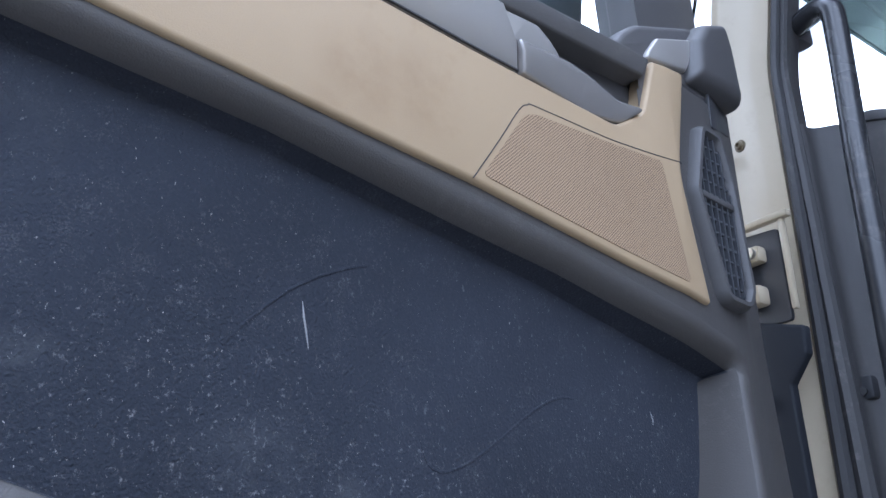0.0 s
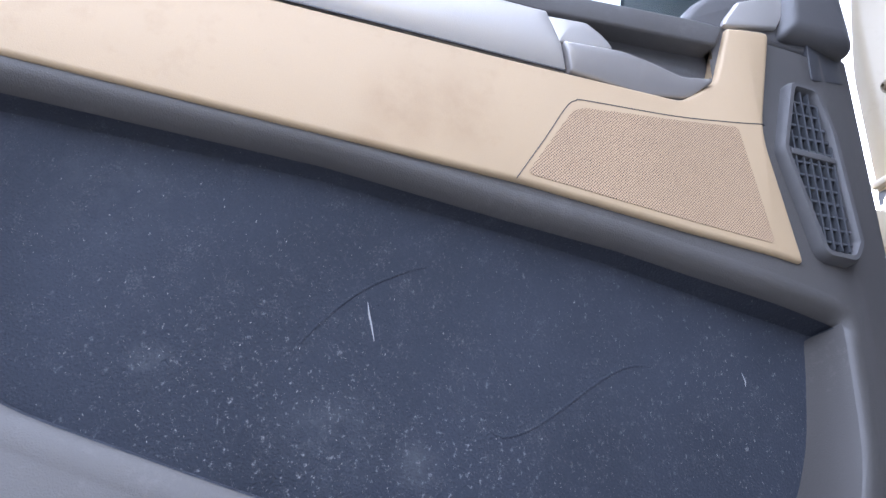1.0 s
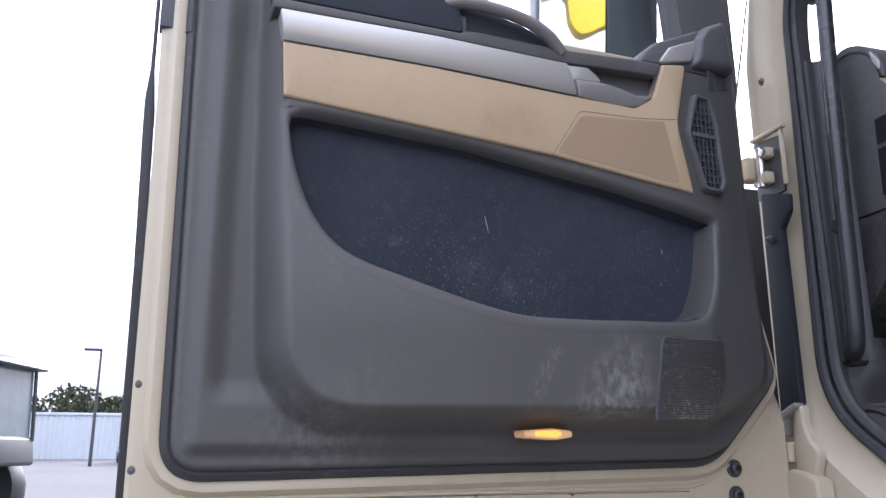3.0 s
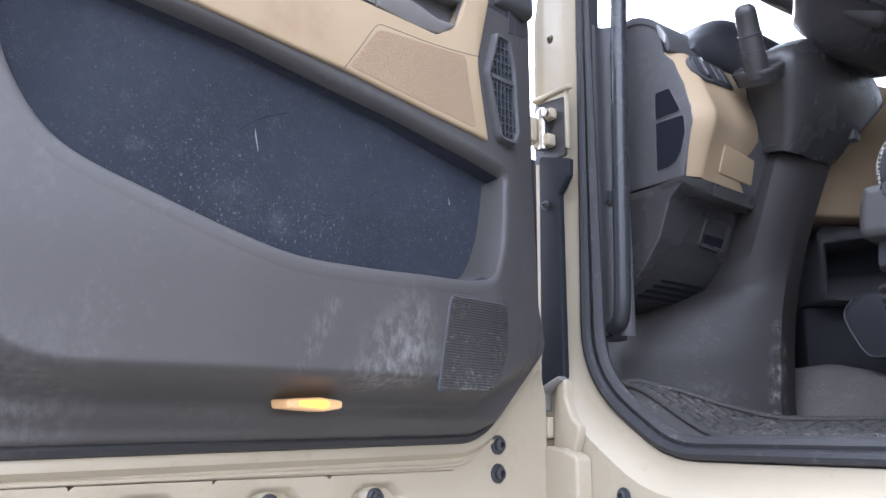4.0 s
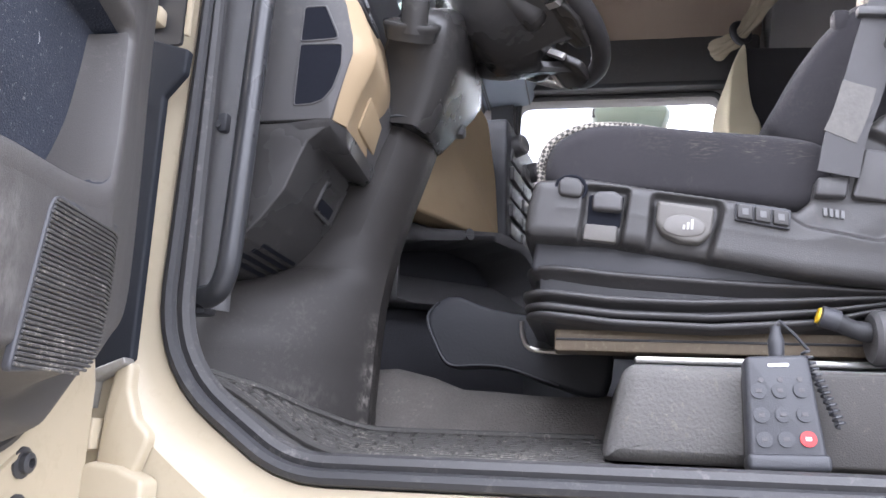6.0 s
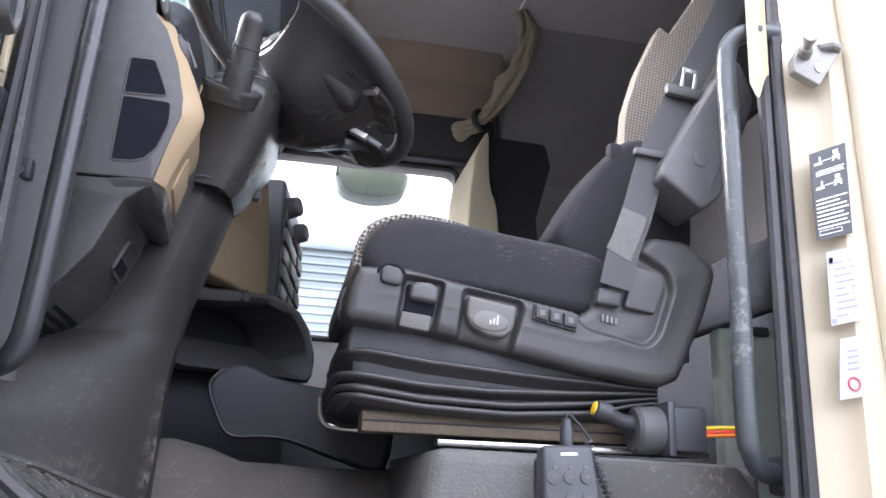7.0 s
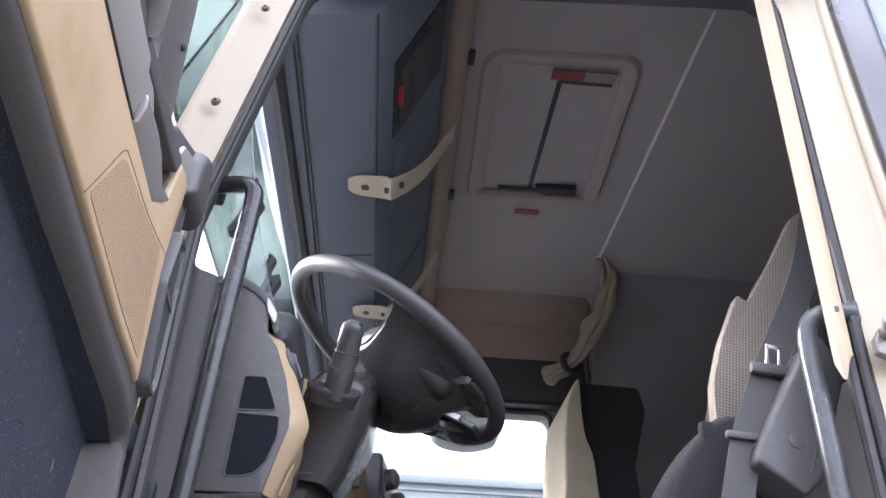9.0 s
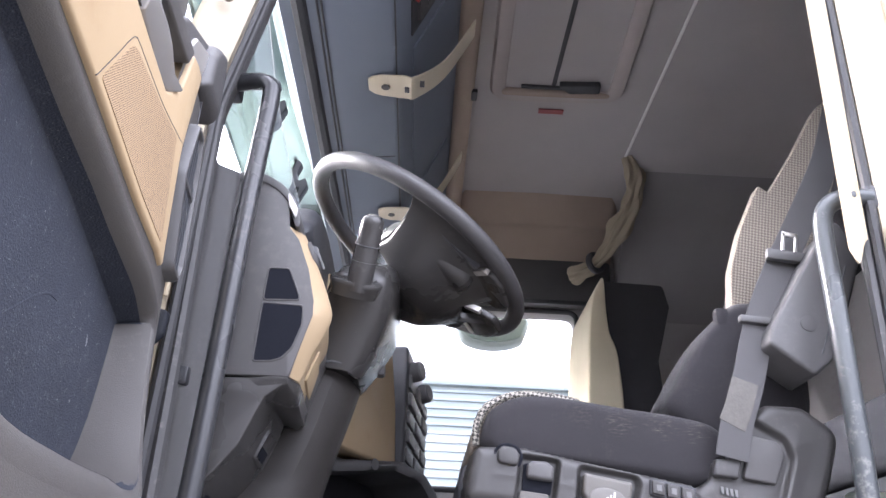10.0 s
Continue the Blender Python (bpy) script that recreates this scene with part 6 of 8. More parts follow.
part("boot", rings_to_bm([[bc_ + sd * h + bx_ * (r * 1.15 * math.copysign(abs(math.cos(q)) ** 0.8, math.cos(q))) + by_ * (r * 0.92 * math.copysign(abs(math.sin(q)) ** 0.8, math.sin(q))) for q in (2 * math.pi * k / 32 for k in range(32))] for r, h in ((0.034, -0.02), (0.0375, -0.004), (0.039, 0.0), (0.0395, 0.004), (0.038, 0.007), (0.032, 0.0085), (0.029, 0.005), (0.020, 0.004))]), SATIN, stalk, "charcoal stalk boot")

# steering wheel
wheel = thing("steering_wheel", "black four-spoke truck steering wheel", "steering wheel")
a_ = Vector((0, 1, 0)) - WN * WN.y
a_.normalize()
b_ = WN.cross(a_)


def WH(a, b, h):
    return WC + a_ * a + b_ * b + WN * h


LEATHER = material("black_leather", (0.048, 0.046, 0.047), 0.42, vary=0.12, grain=900, bump=0.3)
part("rim", tube([WH(0.236 * math.cos(q), 0.236 * math.sin(q), 0) for q in (2 * math.pi * k / 96 for k in range(96))], 0.0165, 16, True, up=tuple(WN)), LEATHER, wheel, "black leather rim")
HUB = smooth_loop([(0.0, 0.072), (0.06, 0.056), (0.115, 0.024), (0.150, -0.020), (0.152, -0.062), (0.132, -0.112), (0.104, -0.150), (0.05, -0.140), (0.0, -0.136), (-0.05, -0.140), (-0.104, -0.150), (-0.132, -0.112), (-0.152, -0.062), (-0.150, -0.020), (-0.115, 0.024), (-0.06, 0.056)], 4)
part("hub", pillow(HUB, -0.060, -0.004, WH, 0.024), SATIN, wheel, "charcoal airbag hub")
ARC = [(0.224 * math.cos(radians(q)), 0.224 * math.sin(radians(q))) for q in range(0, -73, -8)]
SHELL = [(-0.224, 0.003), (-0.18, 0.0), (-0.13, 0.014), (-0.075, 0.044), (0.0, 0.068), (0.075, 0.044), (0.13, 0.014), (0.18, 0.0)] + ARC + [(0.048, -0.15), (-0.048, -0.15)] + [(-a, b) for a, b in ARC[:0:-1]]
SHC = (0.0, -0.06)
shell_edge = resample(SHELL, SHC, 144)
dish = []
for t in (1.0, 0.985, 0.95, 0.9, 0.84, 0.78, 0.71, 0.64, 0.56, 0.48, 0.38, 0.26, 0.12):
    ring = []
    for a, b in shell_edge:
        p, q = SHC[0] + (a - SHC[0]) * t, SHC[1] + (b - SHC[1]) * t
        r = math.hypot(p, q)
        deep = 0.066 + 0.036 * sstep(0.04, -0.05, q)
        h = -0.010 - deep * (1 - sstep(0.085, 0.222, r)) + (0.006 if t == 1.0 else 0)
        ring.append(WH(p, q, h))
    dish.append(ring)
back = [[p + WN * (0.004 + 0.02 * min(1, (1 - t) * 4)) for p in dish[i]] for i, t in ((0, 1.0), (4, 0.84), (8, 0.56), (12, 0.12))]
part("rear_shell", rings_to_bm(back[::-1] + dish), SATIN, wheel, "smooth charcoal rear shell of the wheel", angle=50)
for sx in (1, -1):
    part("lower_spoke", slab(arc_round([(sx * 0.100, -0.130), (sx * 0.114, -0.150), (sx * 0.149, -0.176), (sx * 0.125, -0.204), (sx * 0.062, -0.226), (sx * 0.030, -0.205), (sx * 0.042, -0.130)], 0.012, 4), -0.0235, -0.008, WH, 0.004, both=True), SATIN, wheel, "charcoal lower spoke")
    part("spoke_inlay", slab(arc_round([(sx * 0.112, -0.150), (sx * 0.121, -0.142), (sx * 0.148, -0.164), (sx * 0.144, -0.174)], 0.003, 3), -0.0250, -0.015, WH, 0.001), SILVER, wheel, "silver spoke inlay")
    part("low_inlay", slab(arc_round([(sx * 0.046, -0.142), (sx * 0.036, -0.140), (sx * 0.022, -0.172), (sx * 0.030, -0.178)], 0.003, 3), -0.0260, -0.015, WH, 0.001), SILVER, wheel, "silver spoke inlay")
    part("top_trim", tube([WH(sx * a, b, -0.006 - 0.062 * (1 - sstep(0.085, 0.222, math.hypot(a, b)))) for a, b in smooth_loop([(0.03, 0.060), (0.075, 0.044), (0.13, 0.015), (0.18, 0.001), (0.214, 0.002)], 4, False)], 0.0035, 8), SATIN, wheel)
    pad = part("button_pad", slab(arc_round([(sx * 0.158, -0.062), (sx * 0.178, -0.072), (sx * 0.140, -0.152), (sx * 0.120, -0.140)], 0.004, 3), -0.0245, -0.010, WH, 0.001), PLASTIC_DARK, wheel, "black button strip")
    for k in range(3):
        part("button", slab(arc_round([(sx * (0.164 - 0.013 * k), -0.070 - 0.026 * k), (sx * (0.173 - 0.013 * k), -0.075 - 0.026 * k), (sx * (0.163 - 0.013 * k), -0.095 - 0.026 * k), (sx * (0.154 - 0.013 * k), -0.090 - 0.026 * k)], 0.002, 2), -0.0258, -0.016, WH, 0.001), PLASTIC, pad)
    part("pad_bar", slab(arc_round([(sx * 0.150, -0.060), (sx * 0.157, -0.063), (sx * 0.118, -0.142), (sx * 0.111, -0.138)], 0.002, 2), -0.0290, -0.012, WH, 0.001), PLASTIC_GREY, wheel, "grey bar beside the buttons")

# centre console
cons = thing("centre_console", "beige centre console with a black switch panel", "console")


def plane(p0, p1, out=0.0):
    a, b = Vector(p0), Vector(p1)
    d = (b - a).normalized()
    n = Vector((d.y, -d.x, 0))
    return lambda s, z, h: Vector((a.x, a.y, 0)) + d * s + n * h + Vector((0, 0, z))


CP = plane((0.175, 0.46, 0), (0.285, 0.86, 0))
part("beige_side", slab(arc_round([(-0.06, 1.945), (0.435, 1.982), (0.405, 2.12), (0.350, 2.245), (0.30, 2.262), (-0.06, 2.262)], [0.004, 0.012, 0.05, 0.03, 0.03, 0.004], 4), -0.25, 0.0, CP, 0.008), BEIGE, cons, "beige soft side of the console")
CL = plane((0.17, 0.60, 0), (0.385, 0.86, 0))
BIN_OUT = arc_round([(-0.06, 1.790), (0.20, 1.806), (0.358, 1.812), (0.368, 1.87), (0.345, 1.925), (0.300, 1.962), (0.215, 1.978), (0.03, 1.952), (-0.06, 1.955)], [0.004, 0.01, 0.01, 0.03, 0.03, 0.03, 0.03, 0.02, 0.004], 4)
BIN_IN = arc_round([(-0.045, 1.800), (0.20, 1.814), (0.343, 1.820), (0.346, 1.86), (0.325, 1.908), (0.286, 1.944), (0.19, 1.957), (0.0, 1.922), (-0.045, 1.920)], [0.004, 0.01, 0.008, 0.03, 0.03, 0.03, 0.03, 0.02, 0.004], 4)
bo, bi = resample(BIN_OUT, (0.16, 1.88), 72), resample(BIN_IN, (0.16, 1.88), 72)
part("bin_rim", rings_to_bm([[CL(p, z, h) for p, z in loop] for loop, h in ((bi, -0.16), (bi, -0.002), ([((p[0] + q[0]) / 2, (p[1] + q[1]) / 2) for p, q in zip(bi, bo)], 0.004), (bo, -0.002), (bo, -0.20))], False, False), PLASTIC, cons, "charcoal rim of the lower storage bin", angle=60)
part("bin_back", slab(offset_loop(BIN_OUT, 0.004), -0.22, -0.158, CL, 0), PLASTIC_DARK, cons)
part("bin_tray", sheet(span(-0.04, 0.342, 8), span(0, 1, 8), lambda p, t: CL(p, 1.803 + 0.045 * p + 0.075 * t ** 1.2, -0.004 - 0.145 * t), 0.003), PLASTIC, cons, "sloping tray of the storage bin")
part("round_cap", lathe([(0.012, 0), (0.012, 0.002), (0.010, 0.0025), (0.0005, 0.0025)], CL(0.125, 1.957, 0.001), CL(0, 0, 1) - CL(0, 0, 0), 18), PLASTIC, cons)
SP = plane((0.290, 0.875, 0), (0.345, 1.30, 0))
part("switch_panel", slab(arc_round([(0.0, 1.99), (0.42, 1.99), (0.42, 2.18), (0.30, 2.275), (-0.02, 2.275)], 0.012, 3), -0.2, 0.016, SP, 0.010), PLASTIC_DARK, cons, "black switch panel")
for k in range(5):
    for j in range(3):
        part("switch", slab(arc_round([(0.02 + 0.12 * j, 2.005 + 0.044 * k), (0.125 + 0.12 * j, 2.005 + 0.044 * k), (0.125 + 0.12 * j, 2.037 + 0.044 * k), (0.02 + 0.12 * j, 2.037 + 0.044 * k)], 0.006, 2), 0.010, 0.022 + 0.003 * ((k + j) % 2), SP, 0.003), PLASTIC, cons)
part("knob", lathe([(0.026, 0), (0.024, 0.03), (0.020, 0.034), (0.001, 0.034)], SP(0.05, 2.225, 0.014), (0.9, -0.4, 0.15), 18), PLASTIC, cons, "black rotary knob")
part("knob", lathe([(0.026, 0), (0.024, 0.03), (0.020, 0.034), (0.001, 0.034)], SP(0.22, 2.215, 0.014), (0.9, -0.4, 0.15), 18), PLASTIC, cons, "black rotary knob")
# shadow round the tunnel and under the bin is put into this colour
SHADECARPET = material("shaded_tunnel_carpet", (0.045, 0.045, 0.050), 0.95, vary=0.25, scale=9, grain=400, bump=0.7, specular=0.2)
# engine tunnel, carpet riser and pedal flap
bm = sheet(span(0.06, 1.75, 30), [0, 0.15, 0.3, 0.5, 0.7, 0.85, 1.0], lambda x, t: (x, 0.335 + 0.14 * t + (0.04 if t > 0.8 else 0) * (t - 0.8) * 5, 1.528 + (0.135 - 0.035 * sstep(0.16, 0.34, x)) * sstep(0, 0.9, t) + 0.004 * math.sin(x * 40) * t), 0.004)
part("tunnel_riser", bm, CARPET, cons, "dusty grey floor covering rising to the tunnel", angle=70)
part("tunnel_top", box((0.05, 0.50, 1.54), (1.70, 1.70, 1.628), 0.02, 3), SHADECARPET, cons, "engine tunnel, its cover coloured dark for the shadow there")
FLAP = smooth_loop([(0.219, 1.753), (0.242, 1.780), (0.272, 1.789), (0.325, 1.770), (0.42, 1.755), (0.52, 1.75), (0.52, 1.63), (0.443, 1.640), (0.362, 1.666), (0.312, 1.670), (0.258, 1.670), (0.232, 1.71)], 4)
part("pedal_flap", pillow(FLAP, 0.52, 0.45, XZ, 0.012), material("pedal_rubber", (0.022, 0.023, 0.027), 0.6, vary=0.15), cons, "dark moulded tray under the seat front")
part("tray_rim", tube([(x, 0.452, z) for x, z in smooth_loop([(0.242, 1.778), (0.222, 1.752), (0.236, 1.71), (0.262, 1.673), (0.312, 1.673), (0.362, 1.669), (0.443, 1.643)], 5, False)], 0.0022, 8), PLASTIC_DARK, cons, "worn rim of the tray")
# added dark block, stands in for the shadow in the empty space here
part("under_tray_box", slab(arc_round([(-0.08, 1.632), (0.345, 1.632), (0.345, 1.815), (-0.08, 1.79)], 0.01, 3), -0.30, -0.05, CL, 0.006), SHADECARPET, cons, "dark block added for the shadowed void under the bin")

# rubber mat, rising towards the pedals
mat_ob = thing("floor_mat", "dusty ribbed rubber floor mat", "floor mat")


def mat_z(x, y):
    return 1.529 + 0.125 * (y - 0.105) + 0.088 * sstep(0.20, -0.01, x)


part("base", sheet(span(-0.03, 0.52, 22), span(0.095, 0.36, 8), lambda x, y: (x, y, mat_z(x, y)), 0.006), MATRUBBER, mat_ob)
rnd_m = random.Random(8)
y = 0.103
while y < 0.335:
    x = -0.02 + rnd_m.uniform(0, 0.02)
    while x < 0.50:
        ln = rnd_m.choice((0.018, 0.026, 0.026, 0.036))
        h = 0.0045
        q = [(x, y), (x + ln, y), (x + ln, y + 0.0125), (x, y + 0.0125)]
        part("tread_block", rings_to_bm([[(a + (cx_ - a) * k, c + (cy_ - c) * k, mat_z(a, c) + e) for a, c in q] for cx_, cy_ in ((x + ln / 2, y + 0.006),) for k, e in ((0, 0.0), (0, h * 0.7), (0.08, h))]), MATRUBBER, mat_ob, smooth=False)
        x += ln + 0.005
    y += 0.0175
part("mat_border", tube([(x, y, mat_z(x, y) + 0.004) for x, y in ((-0.028, 0.118), (0.0, 0.132), (0.058, 0.168), (0.106, 0.216), (0.150, 0.270), (0.178, 0.300), (0.22, 0.314), (0.50, 0.330))], 0.0065, 8, flat=1.6), MATRUBBER, mat_ob, "raised rubber border along the footwell panel")
part("mat_edge", tube([(x, 0.097, mat_z(x, 0.097) + 0.002) for x in span(-0.03, 0.52, 24)], 0.0055, 8), MATRUBBER, mat_ob, "raised mat edge")

part("mat_skirt", sheet(span(-0.035, 0.52, 24), span(0, 1, 4), lambda x, t: (x, 0.098 - 0.05 * t, mat_z(x, 0.097) - 0.055 * t), 0.003), MATRUBBER, mat_ob, "rubber skirt down to the sill")

# grab handles
BARPAINT = material("black_gloss_paint", (0.035, 0.036, 0.039), 0.28, vary=0.15, bump=0.05, dirt=(0.16, 0.15, 0.14), dirt_amount=0.25)
gh = thing("grab_handle", "black tubular grab handle on the front door pillar", "grab handle")
part("bar", tube(smooth_loop([(-0.005, 0.062, 1.712), (0.03, 0.047, 1.715), (0.052, 0.033, 1.735), (0.059, 0.030, 1.80), (0.066, 0.030, 2.05), (0.072, 0.030, 2.23), (0.079, 0.031, 2.39), (0.075, 0.032, 2.420), (0.055, 0.038, 2.433), (0.020, 0.050, 2.436), (0.0, 0.060, 2.436)], 6, False), 0.0145, 14), BARPAINT, gh, "black painted bar")
part("foot", box((-0.012, 0.050, 1.692), (0.022, 0.085, 1.730), 0.006), PLASTIC_DARK, gh)
part("foot", box((-0.005, 0.050, 2.418), (0.022, 0.085, 2.458), 0.006), PLASTIC_DARK, gh)
BARGREY = material("worn_grey_paint", (0.060, 0.066, 0.070), 0.30, vary=0.15, bump=0.05, dirt=(0.4, 0.38, 0.35), dirt_amount=0.45)
gh2 = thing("grab_handle", "worn dark grey tubular grab handle on the rear door pillar", "grab handle")
part("bar", tube(smooth_loop([(0.998, 0.004, 2.257), (0.975, 0.006, 2.257), (0.948, 0.012, 2.254), (0.932, 0.020, 2.238), (0.928, 0.026, 2.20), (0.930, 0.03, 2.10), (0.928, 0.03, 1.90), (0.924, 0.03, 1.70), (0.935, 0.04, 1.66), (0.96, 0.06, 1.64), (1.0, 0.07, 1.635)], 6, False), 0.0140, 14), BARGREY, gh2, "worn grey bar")
part("upper_foot", box((0.985, -0.006, 2.238), (1.004, 0.03, 2.276), 0.005), PLASTIC_DARK, gh2)
part("lower_foot", box((0.985, 0.055, 1.61), (1.02, 0.09, 1.66), 0.006), PLASTIC_DARK, gh2)

# ---------------------------------------------------------------- driver seat
SEATPL = material("worn_seat_plastic", (0.044, 0.042, 0.041), 0.40, vary=0.15, scale=9, grain=800, bump=0.3, dirt=(0.22, 0.19, 0.16), dirt_amount=0.14, dirt_scale=9)
seat = thing("driver_seat", "black cloth air-suspended driver seat with charcoal side console", "seat")
CONS = arc_round([(0.414, 1.853), (0.424, 1.888), (0.494, 1.889), (0.581, 1.873), (0.745, 1.846), (0.762, 1.859), (0.767, 1.884), (0.797, 1.887), (0.808, 1.928), (0.827, 1.948), (0.852, 1.970), (0.907, 1.968), (0.957, 1.931), (0.932, 1.859), (0.886, 1.761), (0.856, 1.750), (0.748, 1.763), (0.649, 1.781), (0.525, 1.803), (0.410, 1.812)], [0.01, 0.012, 0.01, 0.01, 0.01, 0.01, 0.006, 0.006, 0.01, 0.02, 0.02, 0.03, 0.03, 0.06, 0.02, 0.02, 0.02, 0.02, 0.02, 0.012], 4)
WELL_A = arc_round([(0.489, 1.877), (0.543, 1.872), (0.537, 1.835), (0.528, 1.78), (0.476, 1.78), (0.484, 1.835)], 0.006, 3)
WELL_B = arc_round([(0.573, 1.866), (0.653, 1.855), (0.655, 1.842), (0.630, 1.76), (0.562, 1.76)], 0.008, 3)
WELL_C = arc_round([(0.735, 1.838), (0.752, 1.825), (0.838, 1.805), (0.856, 1.824), (0.880, 1.890), (0.872, 1.918), (0.828, 1.944), (0.78, 1.97), (0.74, 1.90)], [0.01, 0.01, 0.02, 0.02, 0.03, 0.02, 0.01, 0.01, 0.01], 4)


def console_h(X, Z_):
    """Depth of the moulded console face, with its three hollows and rounded rim."""
    sd = np_signed(CONS, X, Z_)
    r = 0.016
    k = np.clip(1 - sd / r, 0, 1)
    h = -0.012 * (1 - np.sqrt(np.clip(1 - k * k, 0, 1))) - np.clip(-sd, 0, 1) * 18
    h = h + 0.004 * np_step(0.03, 0.07, sd)
    for well, d, soft in ((WELL_A, 0.014, 0.007), (WELL_B, 0.015, 0.009), (WELL_C, 0.013, 0.010)):
        h = h - d * np_step(-soft * 0.6, soft * 0.4, np_signed(well, X, Z_))
    return h


cx, cz = np.meshgrid(np.arange(0.400, 0.966, 0.002), np.arange(1.742, 1.978, 0.002), indexing="ij")
ch = console_h(cx, cz)
ck = np_signed(CONS, cx, cz) > -0.0045
cq = ck[:-1, :-1] & ck[1:, :-1] & ck[1:, 1:] & ck[:-1, 1:]
cn_ = np.arange(cx.size).reshape(cx.shape)
ci, cj = np.nonzero(cq)
cbm = bmesh.new()
cvs = {}
for i, j in zip(ci.tolist(), cj.tolist()):
    quad = []
    for p, q in ((i, j), (i + 1, j), (i + 1, j + 1), (i, j + 1)):
        key = int(cn_[p, q])
        if key not in cvs:
            cvs[key] = cbm.verts.new((float(cx[p, q]), 0.126 - max(float(ch[p, q]), -0.075), float(cz[p, q])))
        quad.append(cvs[key])
    cbm.faces.new(quad)
part("side_console", cbm, SEATPL, seat, "moulded charcoal seat side console", angle=180)
part("console_core", box((0.425, 0.148, 1.815), (0.73, 0.30, 1.842), 0.004), PLASTIC_DARK, seat)
part("console_core", box((0.79, 0.148, 1.79), (0.915, 0.30, 1.92), 0.004), PLASTIC_DARK, seat)
CUSH = smooth_loop([(0.438, 1.893), (0.436, 1.925), (0.450, 1.952), (0.490, 1.972), (0.55, 1.974), (0.644, 1.963), (0.74, 1.952), (0.790, 1.935), (0.800, 1.890), (0.78, 1.85), (0.60, 1.868), (0.47, 1.882)], 5)
part("cushion", pillow(CUSH, 0.66, 0.150, XZ, 0.022), SEATCLOTH, seat, "black cloth seat cushion with dusty marks")
part("cushion_centre", pillow(smooth_loop([(0.424, 1.885), (0.424, 1.930), (0.440, 1.962), (0.485, 1.983), (0.56, 1.984), (0.62, 1.965), (0.56, 1.93), (0.47, 1.90)], 5), 0.61, 0.195, XZ, 0.02), WEAVE, seat, "grey woven cushion centre")
part("piping", tube(smooth_loop([(0.428, 0.19, 1.900), (0.428, 0.187, 1.930), (0.444, 0.186, 1.960), (0.484, 0.186, 1.979), (0.535, 0.187, 1.981), (0.585, 0.192, 1.974)], 6, False), 0.0060, 8), woven("black_and_white_piping", (0.36, 0.335, 0.29), (0.06, 0.055, 0.05), 0.0048), seat, "black and white woven piping")
part("front_lever", pillow(smooth_loop([(0.405, 1.83), (0.408, 1.868), (0.424, 1.88), (0.43, 1.85), (0.425, 1.825)], 3), 0.40, 0.22, XZ, 0.008), PLASTIC_DARK, seat)
BACK = smooth_loop([(0.735, 1.97), (0.750, 2.030), (0.795, 2.102), (0.835, 2.146), (0.862, 2.164), (0.90, 2.158), (0.96, 2.08), (0.95, 1.95), (0.86, 1.90)], 5)
part("back_bolster", pillow(BACK, 0.33, 0.20, XZ, 0.025), SEATCLOTH, seat, "black cloth lower backrest bolster")
part("backrest_pad", pillow(smooth_loop([(0.80, 1.96), (0.83, 2.06), (0.87, 2.14), (0.92, 2.20), (0.98, 2.20), (0.98, 1.95), (0.88, 1.90)], 4), 0.62, 0.30, XZ, 0.02), SEATCLOTH, seat, "black cloth backrest pad")
part("bolster_clip", box((0.820, 0.200, 2.115), (0.842, 0.222, 2.150), 0.006, m=None), SEATCLOTH, seat)
BACK2 = [(0.893, 2.19), (0.900, 2.27), (0.926, 2.352), (0.973, 2.454), (0.993, 2.440), (1.060, 2.545), (1.118, 2.648), (1.145, 2.668), (1.20, 2.68), (1.20, 2.55), (1.13, 2.38), (1.06, 2.2), (1.0, 2.12)]
part("backrest", slab(arc_round(BACK2, [0.02, 0.02, 0.04, 0.004, 0.004, 0.04, 0.02, 0.01, 0.02, 0.05, 0.05, 0.05, 0.05], 4), 0.345, 0.31, XZ, 0.003, both=True, seg=2), WEAVE, seat, "grey woven backrest with a torn edge")
part("backrest_core", slab(arc_round([(x + 0.055, z - 0.01) for x, z in BACK2], [0.02, 0.02, 0.04, 0.004, 0.004, 0.04, 0.02, 0.01, 0.02, 0.05, 0.05, 0.05, 0.05], 4), 0.52, 0.343, XZ, 0.003), SEATCLOTH, seat, "black cloth backrest core")
part("headrest_side", slab(arc_round([(1.10, 2.40), (1.19, 2.66), (1.24, 2.68), (1.24, 2.40), (1.12, 2.25)], 0.02, 3), 0.55, 0.27, XZ, 0.01), SEATCLOTH, seat)
add_marks(SEATCLOTH, [((0.58, 0.15, 1.944), 0.030, 0.12), ((0.64, 0.15, 1.940), 0.035, 0.22), ((0.70, 0.15, 1.937), 0.035, 0.25), ((0.75, 0.15, 1.928), 0.030, 0.2)], (0.36, 0.31, 0.25), 120, (0.5, 1, 3.5), 0.53, 0.64)
